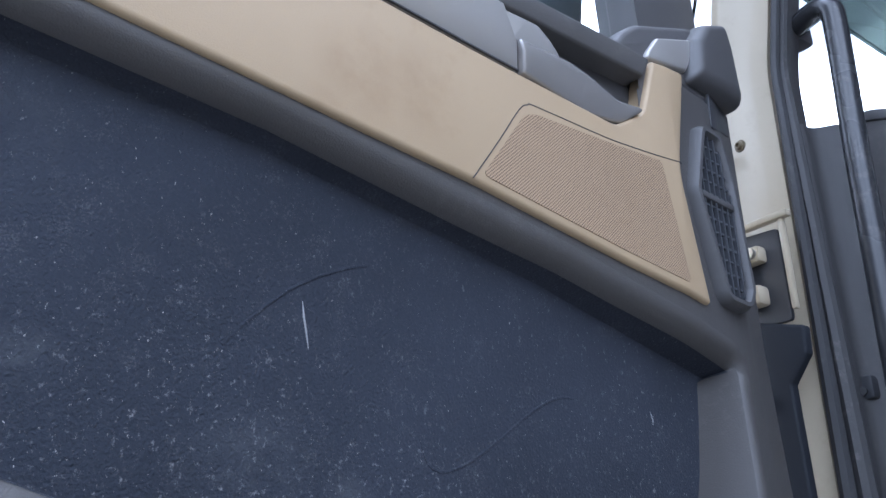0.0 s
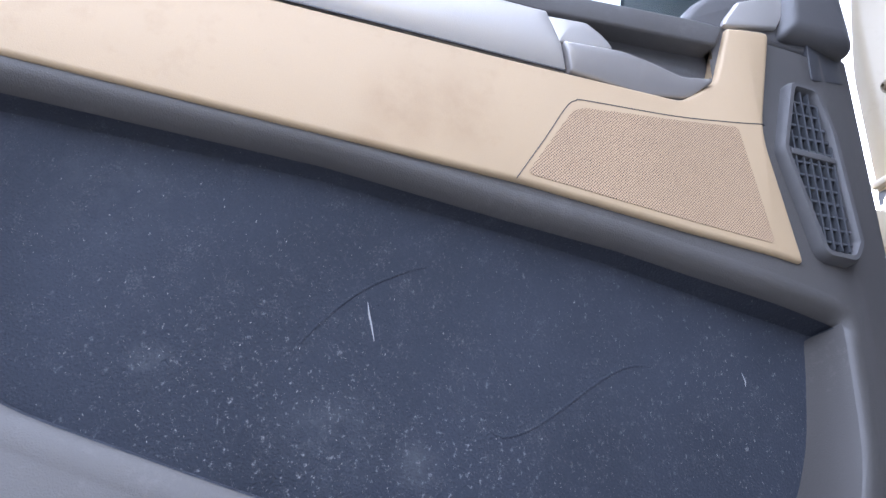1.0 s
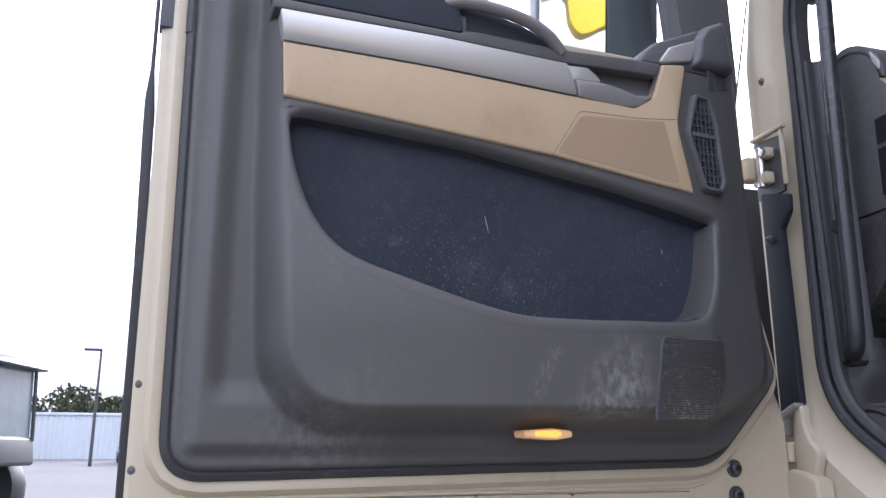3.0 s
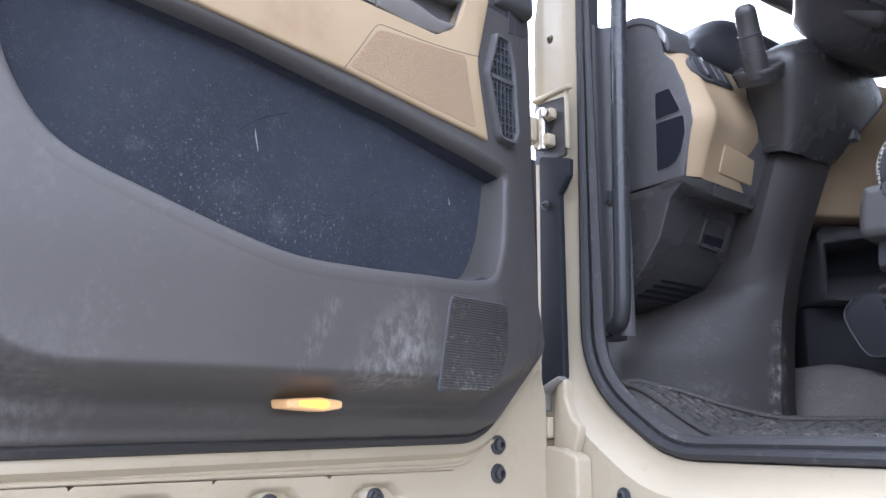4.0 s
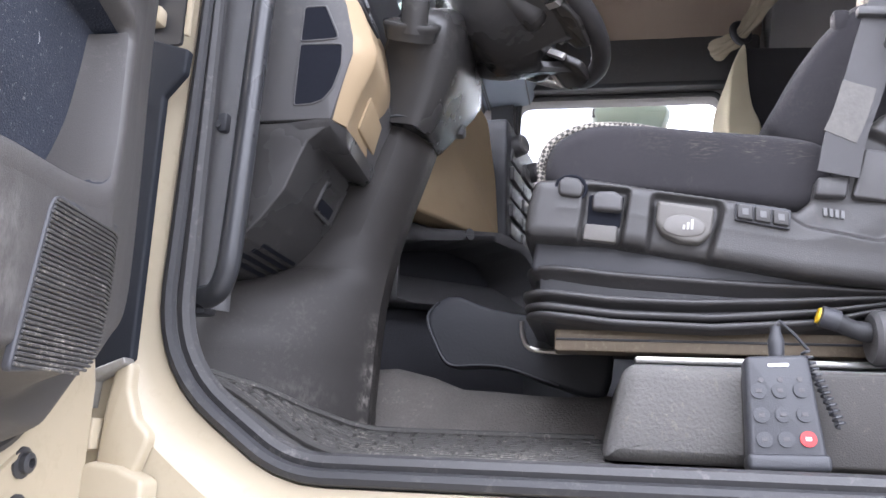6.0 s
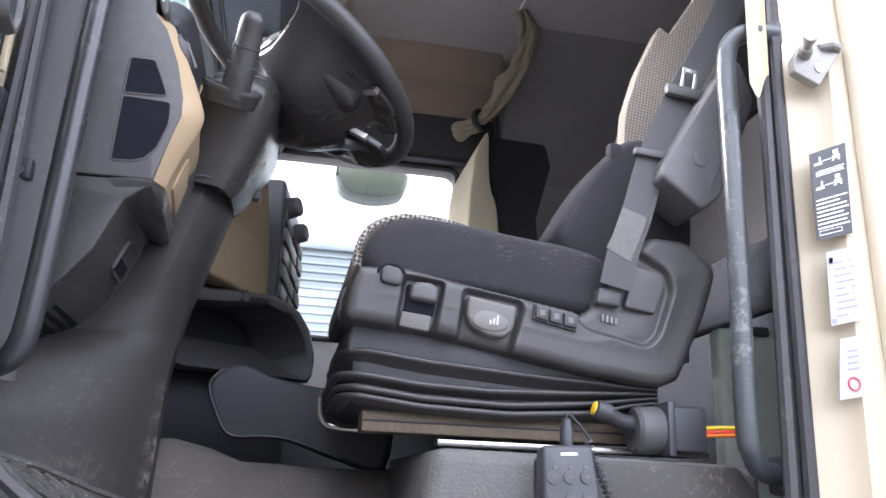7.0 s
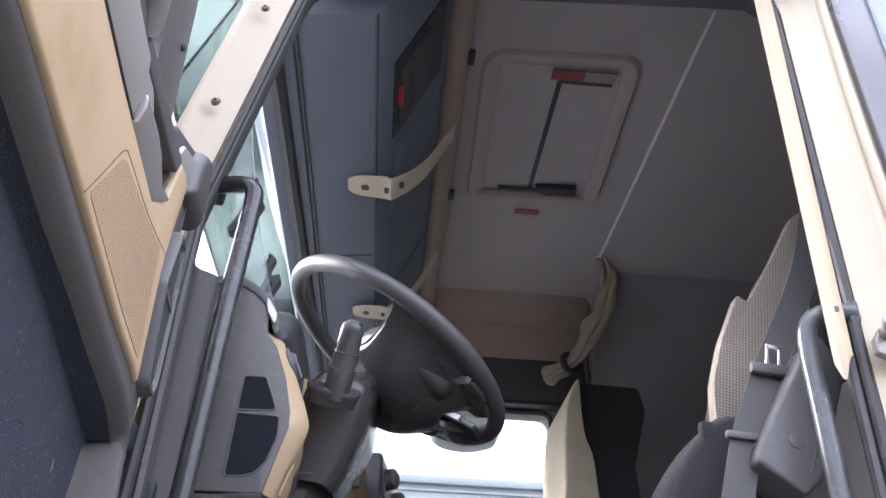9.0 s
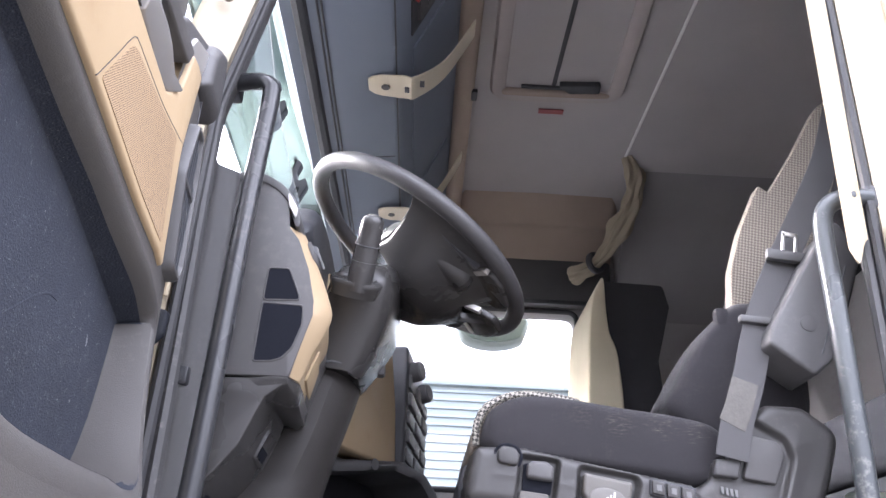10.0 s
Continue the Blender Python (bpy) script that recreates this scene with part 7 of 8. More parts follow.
# bellows of the suspension
def bellows_fold(xs, zs, x0, drop, lip):
    """One rubber fold: a rounded lip with a slanting web, turned round the front corner."""
    path = [(x0, 0.44), (x0, 0.30), (x0, 0.205), (x0 + 0.003, 0.185), (x0 + 0.010, 0.170), (x0 + 0.020, 0.161), (x0 + 0.034, 0.157), (x0 + 0.05, 0.156)]
    path += [(x, 0.155) for x in span(x0 + 0.075, 0.862, 22)]
    rg = []
    for i, (x, y) in enumerate(path):
        p, q = Vector(path[max(i - 1, 0)]), Vector(path[min(i + 1, len(path) - 1)])
        t = (q - p).normalized()
        n = Vector((t.y, -t.x))
        z = float(np.interp(x, xs, zs))
        thin = 1 - 0.35 * sstep(0.70, 0.86, x)
        rg.append([(x + n.x * o, y + n.y * o, z + d * thin) for o, d in ((-0.018, 0.006), (-0.004, 0.0035), (0.001, 0.003), (0.003, 0.0005), (0.003, -0.002), (0.001, -0.0045), (-0.003, -0.006), (-0.010, -drop * 0.7), (-0.018, -drop))])
    part("bellows_fold", rings_to_bm(rg), RUBBER_SOFT, seat, "black rubber bellows", angle=75)


RUBBER_SOFT = material("dusty_bellows_rubber", (0.040, 0.038, 0.038), 0.42, vary=0.25, scale=10, grain=300, bump=0.15, dirt=(0.20, 0.18, 0.16), dirt_amount=0.28, dirt_scale=11)
bellows_fold([0.40, 0.45, 0.523, 0.62, 0.70, 0.765, 0.803, 0.87], [1.776, 1.777, 1.768, 1.761, 1.756, 1.754, 1.751, 1.748], 0.412, 0.020, 1)
bellows_fold([0.40, 0.44, 0.523, 0.62, 0.74, 0.837, 0.87], [1.745, 1.745, 1.736, 1.733, 1.737, 1.742, 1.743], 0.407, 0.014, 1)
bellows_fold([0.40, 0.435, 0.524, 0.644, 0.764, 0.846, 0.87], [1.729, 1.728, 1.718, 1.715, 1.724, 1.735, 1.737], 0.410, 0.009, 1)
bellows_fold([0.40, 0.435, 0.524, 0.644, 0.763, 0.836, 0.87], [1.717, 1.717, 1.707, 1.703, 1.711, 1.727, 1.730], 0.412, 0.010, 1)
part("bellows_core", box((0.424, 0.168, 1.70), (0.88, 0.60, 1.79), 0.02, 2), RUBBER, seat)
part("under_pan", slab(arc_round([(0.418, 1.772), (0.60, 1.758), (0.87, 1.745), (0.88, 1.80), (0.47, 1.84), (0.424, 1.83)], 0.008, 2), 0.62, 0.162, XZ, 0.006), PLASTIC_DARK, seat)
BRONZE = material("dusty_bronze_steel", (0.17, 0.135, 0.095), 0.5, metal=0.3, vary=0.25, grain=120, bump=0.15, dirt=(0.34, 0.28, 0.2), dirt_amount=0.55, dirt_scale=9)
part("rail", box((0.448, 0.19, 1.672), (0.86, 0.24, 1.702), 0.004, m=None), BRONZE, seat, "dusty steel seat rail")
part("rail_groove", box((0.45, 0.187, 1.686), (0.855, 0.195, 1.689), 0.001), PLASTIC_DARK, seat)
part("lower_rail", box((0.55, 0.17, 1.657), (0.95, 0.20, 1.666), 0.003), STEEL, seat)
part("release_bar", tube(smooth_loop([(0.395, 0.30, 1.725), (0.398, 0.30, 1.70), (0.41, 0.30, 1.685), (0.44, 0.29, 1.68), (0.47, 0.28, 1.68)], 4, False), 0.004, 8), STEEL, seat)
# switches on the side console
TAUPE = material("worn_taupe_plastic", (0.115, 0.108, 0.098), 0.5, vary=0.15, grain=600, bump=0.15)
SC_ = lambda a, b, h: (a, 0.127 - h, b)
part("knob", slab(arc_round([(0.454, 1.864), (0.484, 1.860), (0.486, 1.876), (0.480, 1.886), (0.462, 1.889), (0.454, 1.882)], 0.008, 3), -0.008, 0.007, SC_, 0.004), SEATPL, seat, "grey push knob")
# black ring and plate paint the shade round the knob and behind the adjuster
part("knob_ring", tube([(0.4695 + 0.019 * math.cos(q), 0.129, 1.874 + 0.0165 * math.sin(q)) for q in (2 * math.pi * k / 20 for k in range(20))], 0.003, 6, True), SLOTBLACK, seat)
bay = part("adjuster_bay", slab(arc_round([(0.490, 1.828), (0.531, 1.824), (0.537, 1.866), (0.493, 1.868)], 0.004, 3), -0.018, -0.0095, SC_, 0.001), SLOTBLACK, seat, "black plate for the shade in the adjuster recess")
part("adjuster", slab(arc_round([(0.496, 1.846), (0.534, 1.842), (0.535, 1.862), (0.525, 1.870), (0.505, 1.870), (0.497, 1.864)], 0.006, 3), -0.012, 0.003, SC_, 0.005), PLASTIC_GREY, bay, "grey adjuster wheel")
part("lower_cover", slab(arc_round([(0.484, 1.809), (0.526, 1.804), (0.529, 1.826), (0.488, 1.830)], 0.003, 2), -0.02, -0.0085, SC_, 0.002), TAUPE, seat)
part("heater_pad", slab(arc_round([(0.575, 1.829), (0.582, 1.814), (0.605, 1.803), (0.627, 1.801), (0.641, 1.813), (0.646, 1.846), (0.577, 1.857)], [0.012, 0.012, 0.02, 0.012, 0.012, 0.005, 0.005], 4), -0.018, 0.003, SC_, 0.005), TAUPE, seat, "taupe heater paddle")
part("paddle", slab(smooth_loop([(0.582, 1.822), (0.590, 1.813), (0.610, 1.808), (0.630, 1.812), (0.634, 1.824), (0.622, 1.834), (0.604, 1.838), (0.588, 1.833)], 4), 0.001, 0.0045, SC_, 0.003), material("lighter_taupe_plastic", (0.125, 0.117, 0.107), 0.4, vary=0.1), seat, "oval heater switch")
for k, hgt in enumerate((0.006, 0.009, 0.013)):
    part("heater_mark", slab([(0.606 + 0.005 * k, 1.818), (0.609 + 0.005 * k, 1.818), (0.610 + 0.005 * k, 1.818 + hgt), (0.607 + 0.005 * k, 1.818 + hgt)], 0.004, 0.0052, SC_, 0), material("faded_heater_print", (0.42, 0.41, 0.39), 0.6), seat)
part("switch_frame", slab(arc_round([(0.668, 1.830), (0.731, 1.817), (0.734, 1.842), (0.670, 1.853)], 0.003, 2), -0.004, 0.0055, SC_, 0.001), PLASTIC_DARK, seat)
for k in range(3):
    x = 0.6705 + 0.0205 * k
    z = 1.8315 - 0.0038 * k
    part("switch", slab(arc_round([(x, z), (x + 0.018, z - 0.0035), (x + 0.0185, z + 0.015), (x + 0.0005, z + 0.0185)], 0.002, 2), 0.002, 0.0105, SC_, 0.002), SEATPL, seat, "grey rocker switch")
    part("switch_mark", slab([(x + 0.006, z + 0.004), (x + 0.013, z + 0.003), (x + 0.013, z + 0.011), (x + 0.006, z + 0.012)], 0.0100, 0.0110, SC_, 0), material("faded_print", (0.13, 0.13, 0.13), 0.5), seat)
for k in range(4):
    part("logo_bar", slab([(0.774 + 0.0065 * k, 1.8385 - 0.0012 * k), (0.778 + 0.0065 * k, 1.838 - 0.0012 * k), (0.778 + 0.0065 * k, 1.848 - 0.0012 * k), (0.774 + 0.0065 * k, 1.8485 - 0.0012 * k)], -0.0125, -0.0085, SC_, 0), material("raised_logo_grey", (0.15, 0.15, 0.15), 0.4), seat)
FLAPD = arc_round([(0.806, 1.860), (0.824, 1.922), (0.862, 1.914), (0.871, 1.898), (0.852, 1.853)], [0.004, 0.006, 0.01, 0.015, 0.004], 3)
part("belt_flap", slab(FLAPD, -0.014, -0.001, SC_, 0.003), PLASTIC_GREY, seat, "grey cover flap")
part("belt_anchor", slab(arc_round([(0.764, 1.862), (0.799, 1.859), (0.806, 1.888), (0.768, 1.885)], 0.003, 3), -0.014, 0.001, SC_, 0.004), PLASTIC, seat)
# belt and its reel cover
RET = arc_round([(0.857, 2.076), (0.848, 2.048), (0.912, 2.002), (0.940, 2.026), (1.01, 2.19), (0.985, 2.27), (0.948, 2.222)], [0.008, 0.010, 0.010, 0.012, 0.02, 0.02, 0.02], 4)
part("reel_cover", slab(RET, 0.17, 0.082, XZ, 0.006), PLASTIC, seat, "charcoal belt reel cover")
part("reel_button", lathe([(0.0125, 0), (0.0125, 0.0025), (0.0105, 0.003), (0.001, 0.003)], (0.912, 0.083, 2.082), (0, -1, 0), 18), PLASTIC, seat)
part("reel_seam", tube([(0.925, 0.082, 2.035), (0.965, 0.082, 2.13), (0.985, 0.082, 2.18)], 0.0012, 5), PLASTIC_DARK, seat)


def webbing(name, pts, half, mat, label, parent, thick=0.0012):
    bp = smooth_loop(pts, 5, False)
    rg = []
    for i, p in enumerate(bp):
        p = Vector(p)
        t = (Vector(bp[min(i + 1, len(bp) - 1)]) - Vector(bp[max(i - 1, 0)])).normalized()
        s = t.cross(Vector((0, 1, 0))).normalized()
        o = Vector((0, thick, 0))
        rg.append([p - s * half - o, p + s * half - o, p + s * half + o, p - s * half + o])
    return part(name, rings_to_bm(rg), mat, parent, label)


webbing("belt", [(0.788, 0.118, 1.885), (0.800, 0.116, 1.935), (0.822, 0.114, 1.995), (0.856, 0.120, 2.095), (0.908, 0.135, 2.20), (0.965, 0.148, 2.30), (1.030, 0.165, 2.42), (1.075, 0.185, 2.53), (1.135, 0.23, 2.66)], 0.0235, BELT, "grey seat belt webbing", seat)
webbing("belt_patch", [(0.792, 0.1155, 1.932), (0.803, 0.1145, 1.955), (0.818, 0.1125, 1.998)], 0.020, material("faded_fabric_label", (0.085, 0.078, 0.068), 0.22, vary=0.4, scale=30), "faded label sewn on the belt", seat)
part("belt_clip", box((-0.034, -0.007, -0.006), (0.034, 0.007, 0.006), 0.003, m=pose(0.856, 0.116, 2.095, 0, 4, 0)), PLASTIC, seat, "charcoal belt guide")
bk = part("buckle_tongue", box((-0.032, -0.007, -0.010), (0.032, 0.007, 0.010), 0.006, m=pose(0.914, 0.125, 2.212, 0, 6, 0)), PLASTIC, seat, "charcoal belt tongue")
part("tongue_side", box((-0.013, -0.0015, -0.0), (-0.007, 0.0015, 0.034), 0.001, m=pose(0.921, 0.125, 2.22, 0, 10, 0)), STEEL, bk)
part("tongue_side", box((0.007, -0.0015, -0.0), (0.013, 0.0015, 0.034), 0.001, m=pose(0.921, 0.125, 2.22, 0, 10, 0)), STEEL, bk)
part("tongue_end", box((-0.013, -0.0015, 0.028), (0.013, 0.0015, 0.036), 0.001, m=pose(0.921, 0.125, 2.22, 0, 10, 0)), STEEL, bk)
part("belt_guide", tube([(1.075, 0.20, 2.53), (1.085, 0.205, 2.56), (1.10, 0.21, 2.585)], 0.012, 8), PLASTIC, seat)

# step box below the seat
stp = thing("seat_plinth", "grey grained plinth under the driver seat", "plinth")
GRAINED = material("grained_grey_rubber", (0.115, 0.110, 0.104), 0.85, vary=0.2, scale=8, grain=260, bump=0.8, dirt=(0.27, 0.23, 0.18), dirt_amount=0.55, dirt_scale=7)
part("front_step", slab(arc_round([(0.508, 1.537), (0.99, 1.537), (0.99, 1.648), (0.535, 1.652)], [0.01, 0.002, 0.002, 0.025], 5), 0.60, 0.105, XZ, 0.02), GRAINED, stp, "grained grey plinth front")
part("side_cover", slab(arc_round([(0.665, 1.54), (0.985, 1.54), (0.985, 1.60), (0.95, 1.645), (0.665, 1.645)], 0.01, 3), 0.12, 0.098, XZ, 0.004), material("dirty_plinth_plastic", (0.045, 0.041, 0.037), 0.55, vary=0.2, scale=9, grain=500, bump=0.3, dirt=(0.27, 0.23, 0.18), dirt_amount=0.5, dirt_scale=8), stp, "dirty grey plastic plinth cover")

# remote handset
hs = thing("remote_handset", "black wired remote handset leaning on the plinth", "remote control")
HSM = pose(0.700, 0.080, 1.600, -8, -3, 0)


def HS(a, b, h):
    return HSM @ Vector((a, -h, b))


part("body", slab(arc_round([(-0.042, -0.06), (0.038, -0.062), (0.033, 0.058), (-0.034, 0.058)], 0.008, 4), 0.0, 0.024, HS, 0.006), PLASTIC_DARK, hs)
part("bottom_lip", slab(arc_round([(-0.044, -0.066), (0.040, -0.068), (0.040, -0.050), (-0.043, -0.048)], 0.006, 3), 0.0, 0.028, HS, 0.005), PLASTIC_DARK, hs)
for k in range(3):
    for j in range(3):
        part("button", lathe([(0.0085, 0), (0.0085, 0.002), (0.001, 0.0022)], HS(-0.024 + 0.022 * j, -0.034 + 0.026 * k, 0.024), HSM.to_3x3() @ Vector((0, -1, 0)), 14), (RED if (j == 2 and k == 0) else PLASTIC_DARK), hs)
part("brand_bar", slab(arc_round([(-0.011, 0.0445), (0.011, 0.0445), (0.011, 0.0480), (-0.011, 0.0480)], 0.001, 2), 0.0238, 0.0245, HS, 0), WHITE, hs, "small pale mark")
for k in range(3):
    for j in range(3):
        part("button_mark", slab([(-0.027 + 0.022 * j, -0.036 + 0.026 * k), (-0.021 + 0.022 * j, -0.036 + 0.026 * k), (-0.021 + 0.022 * j, -0.032 + 0.026 * k), (-0.027 + 0.022 * j, -0.032 + 0.026 * k)], 0.0262, 0.0268, HS, 0), PLASTIC_GREY if not (j == 2 and k == 0) else WHITE, hs)
for j in range(3):
    part("indicator", lathe([(0.003, 0), (0.003, 0.001), (0.0005, 0.001)], HS(-0.02 + 0.02 * j, 0.030, 0.024), HSM.to_3x3() @ Vector((0, -1, 0)), 10), PLASTIC_GREY, hs)
cable = [HS(0.0, 0.058, 0.012), HS(0.0, 0.085, 0.012)]
part("plug", lathe([(0.008, 0), (0.009, 0.02), (0.006, 0.03), (0.006, 0.036)], HS(0.002, 0.056, 0.012), (0, 0, 1), 12), PLASTIC_DARK, hs)
coil = [HS(0.002, 0.09, 0.012), HS(0.010, 0.10, 0.012), HS(0.024, 0.085, 0.010)]
for k in range(90):
    q = k / 90
    coil.append(HS(0.034 + 0.026 * q + 0.005 * math.cos(k * 0.9), 0.065 - 0.085 * q, 0.006 + 0.005 * math.sin(k * 0.9)))
part("coiled_cord", tube(coil, 0.0018, 6), PLASTIC_DARK, hs, "coiled black cord")

# connector with its wires
cn = thing("cable_connector", "dusty black cable connector beside the seat rail", "connector")
part("housing", box((0.862, 0.115, 1.662), (0.918, 0.165, 1.722), 0.006), PLASTIC_DARK, cn, "black connector housing")
part("collar", lathe([(0.030, 0), (0.033, 0.01), (0.033, 0.04), (0.028, 0.045)], (0.862, 0.14, 1.690), (-1, 0, 0), 20), PLASTIC, cn)
part("flange", box((0.855, 0.105, 1.655), (0.866, 0.175, 1.728), 0.003), PLASTIC_DARK, cn)
part("cable", tube(smooth_loop([(0.83, 0.14, 1.695), (0.80, 0.138, 1.70), (0.776, 0.135, 1.712)], 4, False), [0.012] * 4 + [0.011] * 5, 10), RUBBER, cn)
part("cap", lathe([(0.013, 0), (0.013, 0.02), (0.009, 0.022)], (0.782, 0.135, 1.709), (-0.95, 0, 0.3), 16), PLASTIC_DARK, cn)
part("yellow_plug", lathe([(0.0095, 0), (0.0095, 0.003), (0.004, 0.004), (0.0005, 0.004)], (0.762, 0.135, 1.715), (-0.95, 0, 0.3), 14), YELLOW, cn, "yellow plug")
for k, (c, dz) in enumerate((((0.75, 0.55, 0.03), 0.0), ((0.7, 0.06, 0.03), -0.006), ((0.75, 0.20, 0.03), -0.010))):
    part("wire", tube(smooth_loop([(0.915, 0.14, 1.695 + dz), (0.94, 0.138, 1.698 + dz), (0.985, 0.13, 1.700 + dz)], 4, False), 0.0032, 8), material("wire_colour", c, 0.4, vary=0.05), cn)

# ---------------------------------------------------------------- passenger side
ps = thing("passenger_seat", "cream and black passenger seat", "seat")
part("backrest_side", pillow(smooth_loop([(0.925, 2.30), (0.923, 2.543), (0.932, 2.68), (0.945, 2.775), (0.975, 2.845), (0.992, 2.850), (0.995, 2.74), (1.005, 2.64), (1.032, 2.55), (1.035, 2.30)], 4), 2.1, 1.69, XZ, 0.012), material("cream_seat_cover", (0.52, 0.46, 0.33), 0.9, vary=0.1, grain=500, bump=0.5), ps, "cream seat cover")
part("backrest_core", slab(arc_round([(0.98, 2.852), (1.215, 2.845), (1.235, 2.76), (1.18, 2.55), (1.20, 2.30), (0.98, 2.30)], 0.02, 3), 2.1, 1.71, XZ, 0.006), SEATCLOTH, ps, "black cloth backrest")
part("seat_cushion", box((0.55, 1.68, 2.0), (1.1, 2.15, 2.14), 0.04, 3), SEATCLOTH, ps)
bunk = thing("bunk", "dark covered bunk behind the seats", "bunk")
BUNKCLOTH = material("dark_navy_bunk_cloth", (0.035, 0.037, 0.044), 0.95, vary=0.25, scale=6, grain=600, bump=0.5, specular=0.2)
part("base", box((1.26, 0.08, 1.53), (1.78, 2.28, 1.96), 0.01, 2), BUNKCLOTH, bunk)
part("mattress", box((1.25, 0.09, 1.962), (1.78, 2.27, 2.12), 0.04, 3), BUNKCLOTH, bunk, "dark bunk mattress")

lk = thing("storage_locker", "pale grey-green locker behind the driver seat", "locker")
part("body", box((1.044, 0.29, 1.53), (1.235, 0.325, 1.880), 0.010, 3), material("pale_grey_green_paint", (0.40, 0.43, 0.38), 0.5, vary=0.08, scale=5, dirt=(0.22, 0.2, 0.16), dirt_amount=0.4), lk)
part("catch", box((1.105, 0.283, 1.868), (1.135, 0.295, 1.884), 0.003), PLASTIC_DARK, lk)

# ---------------------------------------------------------------- windscreen side and outside
vis = thing("sun_visor", "green tinted outside sun visor on black brackets", "sun visor")


def visor_x(y, z):
    return -0.225 + 0.10 * (min(z, 3.38) - 2.95) / 0.40 - 0.05 * (1 - ((y - 1.2) / 1.1) ** 2)


bm = sheet(span(0.02, 2.38, 18), span(2.95, 3.62, 11), lambda y, z: (visor_x(y, z), y, z), 0.005)
pv = part("tinted_panel", bm, VISOR, vis, "green tinted acrylic panel")
pv.visible_shadow = False
part("lower_edge", tube([(visor_x(y, 2.95), y, 2.948) for y in span(0.02, 2.38, 18)], 0.004, 6), VISOR, vis)
for y in (0.70, 1.15, 1.65, 2.12):
    o = visor_x(y, 3.08) + 0.19
    OUTL = arc_round([(-0.180 + o, 3.030), (-0.150 + o, 3.065), (-0.118 + o, 3.085), (-0.090 + o, 3.150), (-0.100 + o, 3.180), (-0.128 + o, 3.165), (-0.135 + o, 3.20), (-0.120 + o, 3.245), (-0.145 + o, 3.265), (-0.160 + o, 3.235), (-0.158 + o, 3.150), (-0.176 + o, 3.090), (-0.196 + o, 3.045)], 0.008, 3)
    br = part("bracket", slab(OUTL, y + 0.02, y - 0.02, XZ, 0.004, both=True), PLASTIC_DARK, vis, "black visor bracket")
    part("slot", slab(arc_round([(-0.150 + o, 3.090), (-0.126 + o, 3.100), (-0.118 + o, 3.140), (-0.142 + o, 3.135)], 0.006, 3), y + 0.021, y - 0.021, XZ, 0.0), VISOR, br)
    part("foot", lathe([(0.022, -0.006), (0.026, 0), (0.022, 0.006)], (-0.150 + o, y, 3.255), (1, 0, 0.3), 14), PLASTIC_DARK, br)

km = thing("kerb_mirror", "pale kerb mirror hanging outside the passenger window", "mirror")
KM = lambda a, b, h: (a, 2.62 + h, b)
part("bowl", pillow(smooth_loop([(0.495, 3.04), (0.500, 2.95), (0.545, 2.900), (0.665, 2.880), (0.785, 2.905), (0.822, 2.95), (0.825, 3.04), (0.66, 3.06)], 5), 0.10, -0.02, KM, 0.03), material("pale_green_housing", (0.26, 0.30, 0.28), 0.35, vary=0.1), km, "pale rounded mirror housing")
part("lens", slab(smooth_loop([(0.512, 3.03), (0.516, 2.96), (0.555, 2.915), (0.665, 2.898), (0.775, 2.918), (0.806, 2.96), (0.810, 3.03), (0.66, 3.045)], 5), -0.018, -0.026, KM, 0.004), material("pale_green_lens", (0.20, 0.25, 0.225), 0.12, vary=0.1, bump=0.0), km, "pale green glossy lens")
part("hinge", box((0.49, 2.60, 2.985), (0.515, 2.66, 3.03), 0.006), PLASTIC_DARK, km)
part("arm", tube([(0.66, 2.68, 3.04), (0.66, 2.60, 3.12), (0.66, 2.44, 3.15)], 0.025, 8), PLASTIC_DARK, km, "black mirror arm")

bld = thing("warehouse", "pale grey corrugated warehouse across the yard", "building")
CORR = material("pale_grey_cladding", (0.27, 0.31, 0.32), 0.5, vary=0.05, scale=0.5, grain=30, bump=0.03)
zs_ = []
z = -0.1
while z < 5.95:
    zs_ += [(z, 0.0), (z + 0.10, 0.0), (z + 0.115, -0.04), (z + 0.14, -0.04)]
    z += 0.16
part("cladding", rings_to_bm([[(x, 14 + d, z) for z, d in zs_] for x in (-30, 30)], closed=False), CORR, bld, "ribbed pale grey cladding", smooth=False)
part("eaves", box((-30, 13.9, 5.9), (30, 14.2, 6.05), 0.02), CORR, bld, "eaves trim")
part("end_wall", box((-30, 14.2, -0.1), (-29.8, 30, 6.0), 0), CORR, bld)
part("end_wall", box((29.8, 14.2, -0.1), (30, 30, 6.0), 0), CORR, bld)
part("roof", box((-30, 14.1, 6.0), (30, 30, 6.1), 0), CORR, bld)


# yellow excavator behind the camera, seen in the mirror
exc = thing("excavator", "yellow tracked excavator with raised boom in the yard", "excavator")
EX = pose(13.0, 4.0, -0.1, 0, 0, 90)


def exm(p):
    return EX @ Vector(p)


def ex_slab(outline, y0, y1, bev=0.05):
    return slab(outline, y0, y1, lambda a, b, h: exm((a, h, b)), bev)


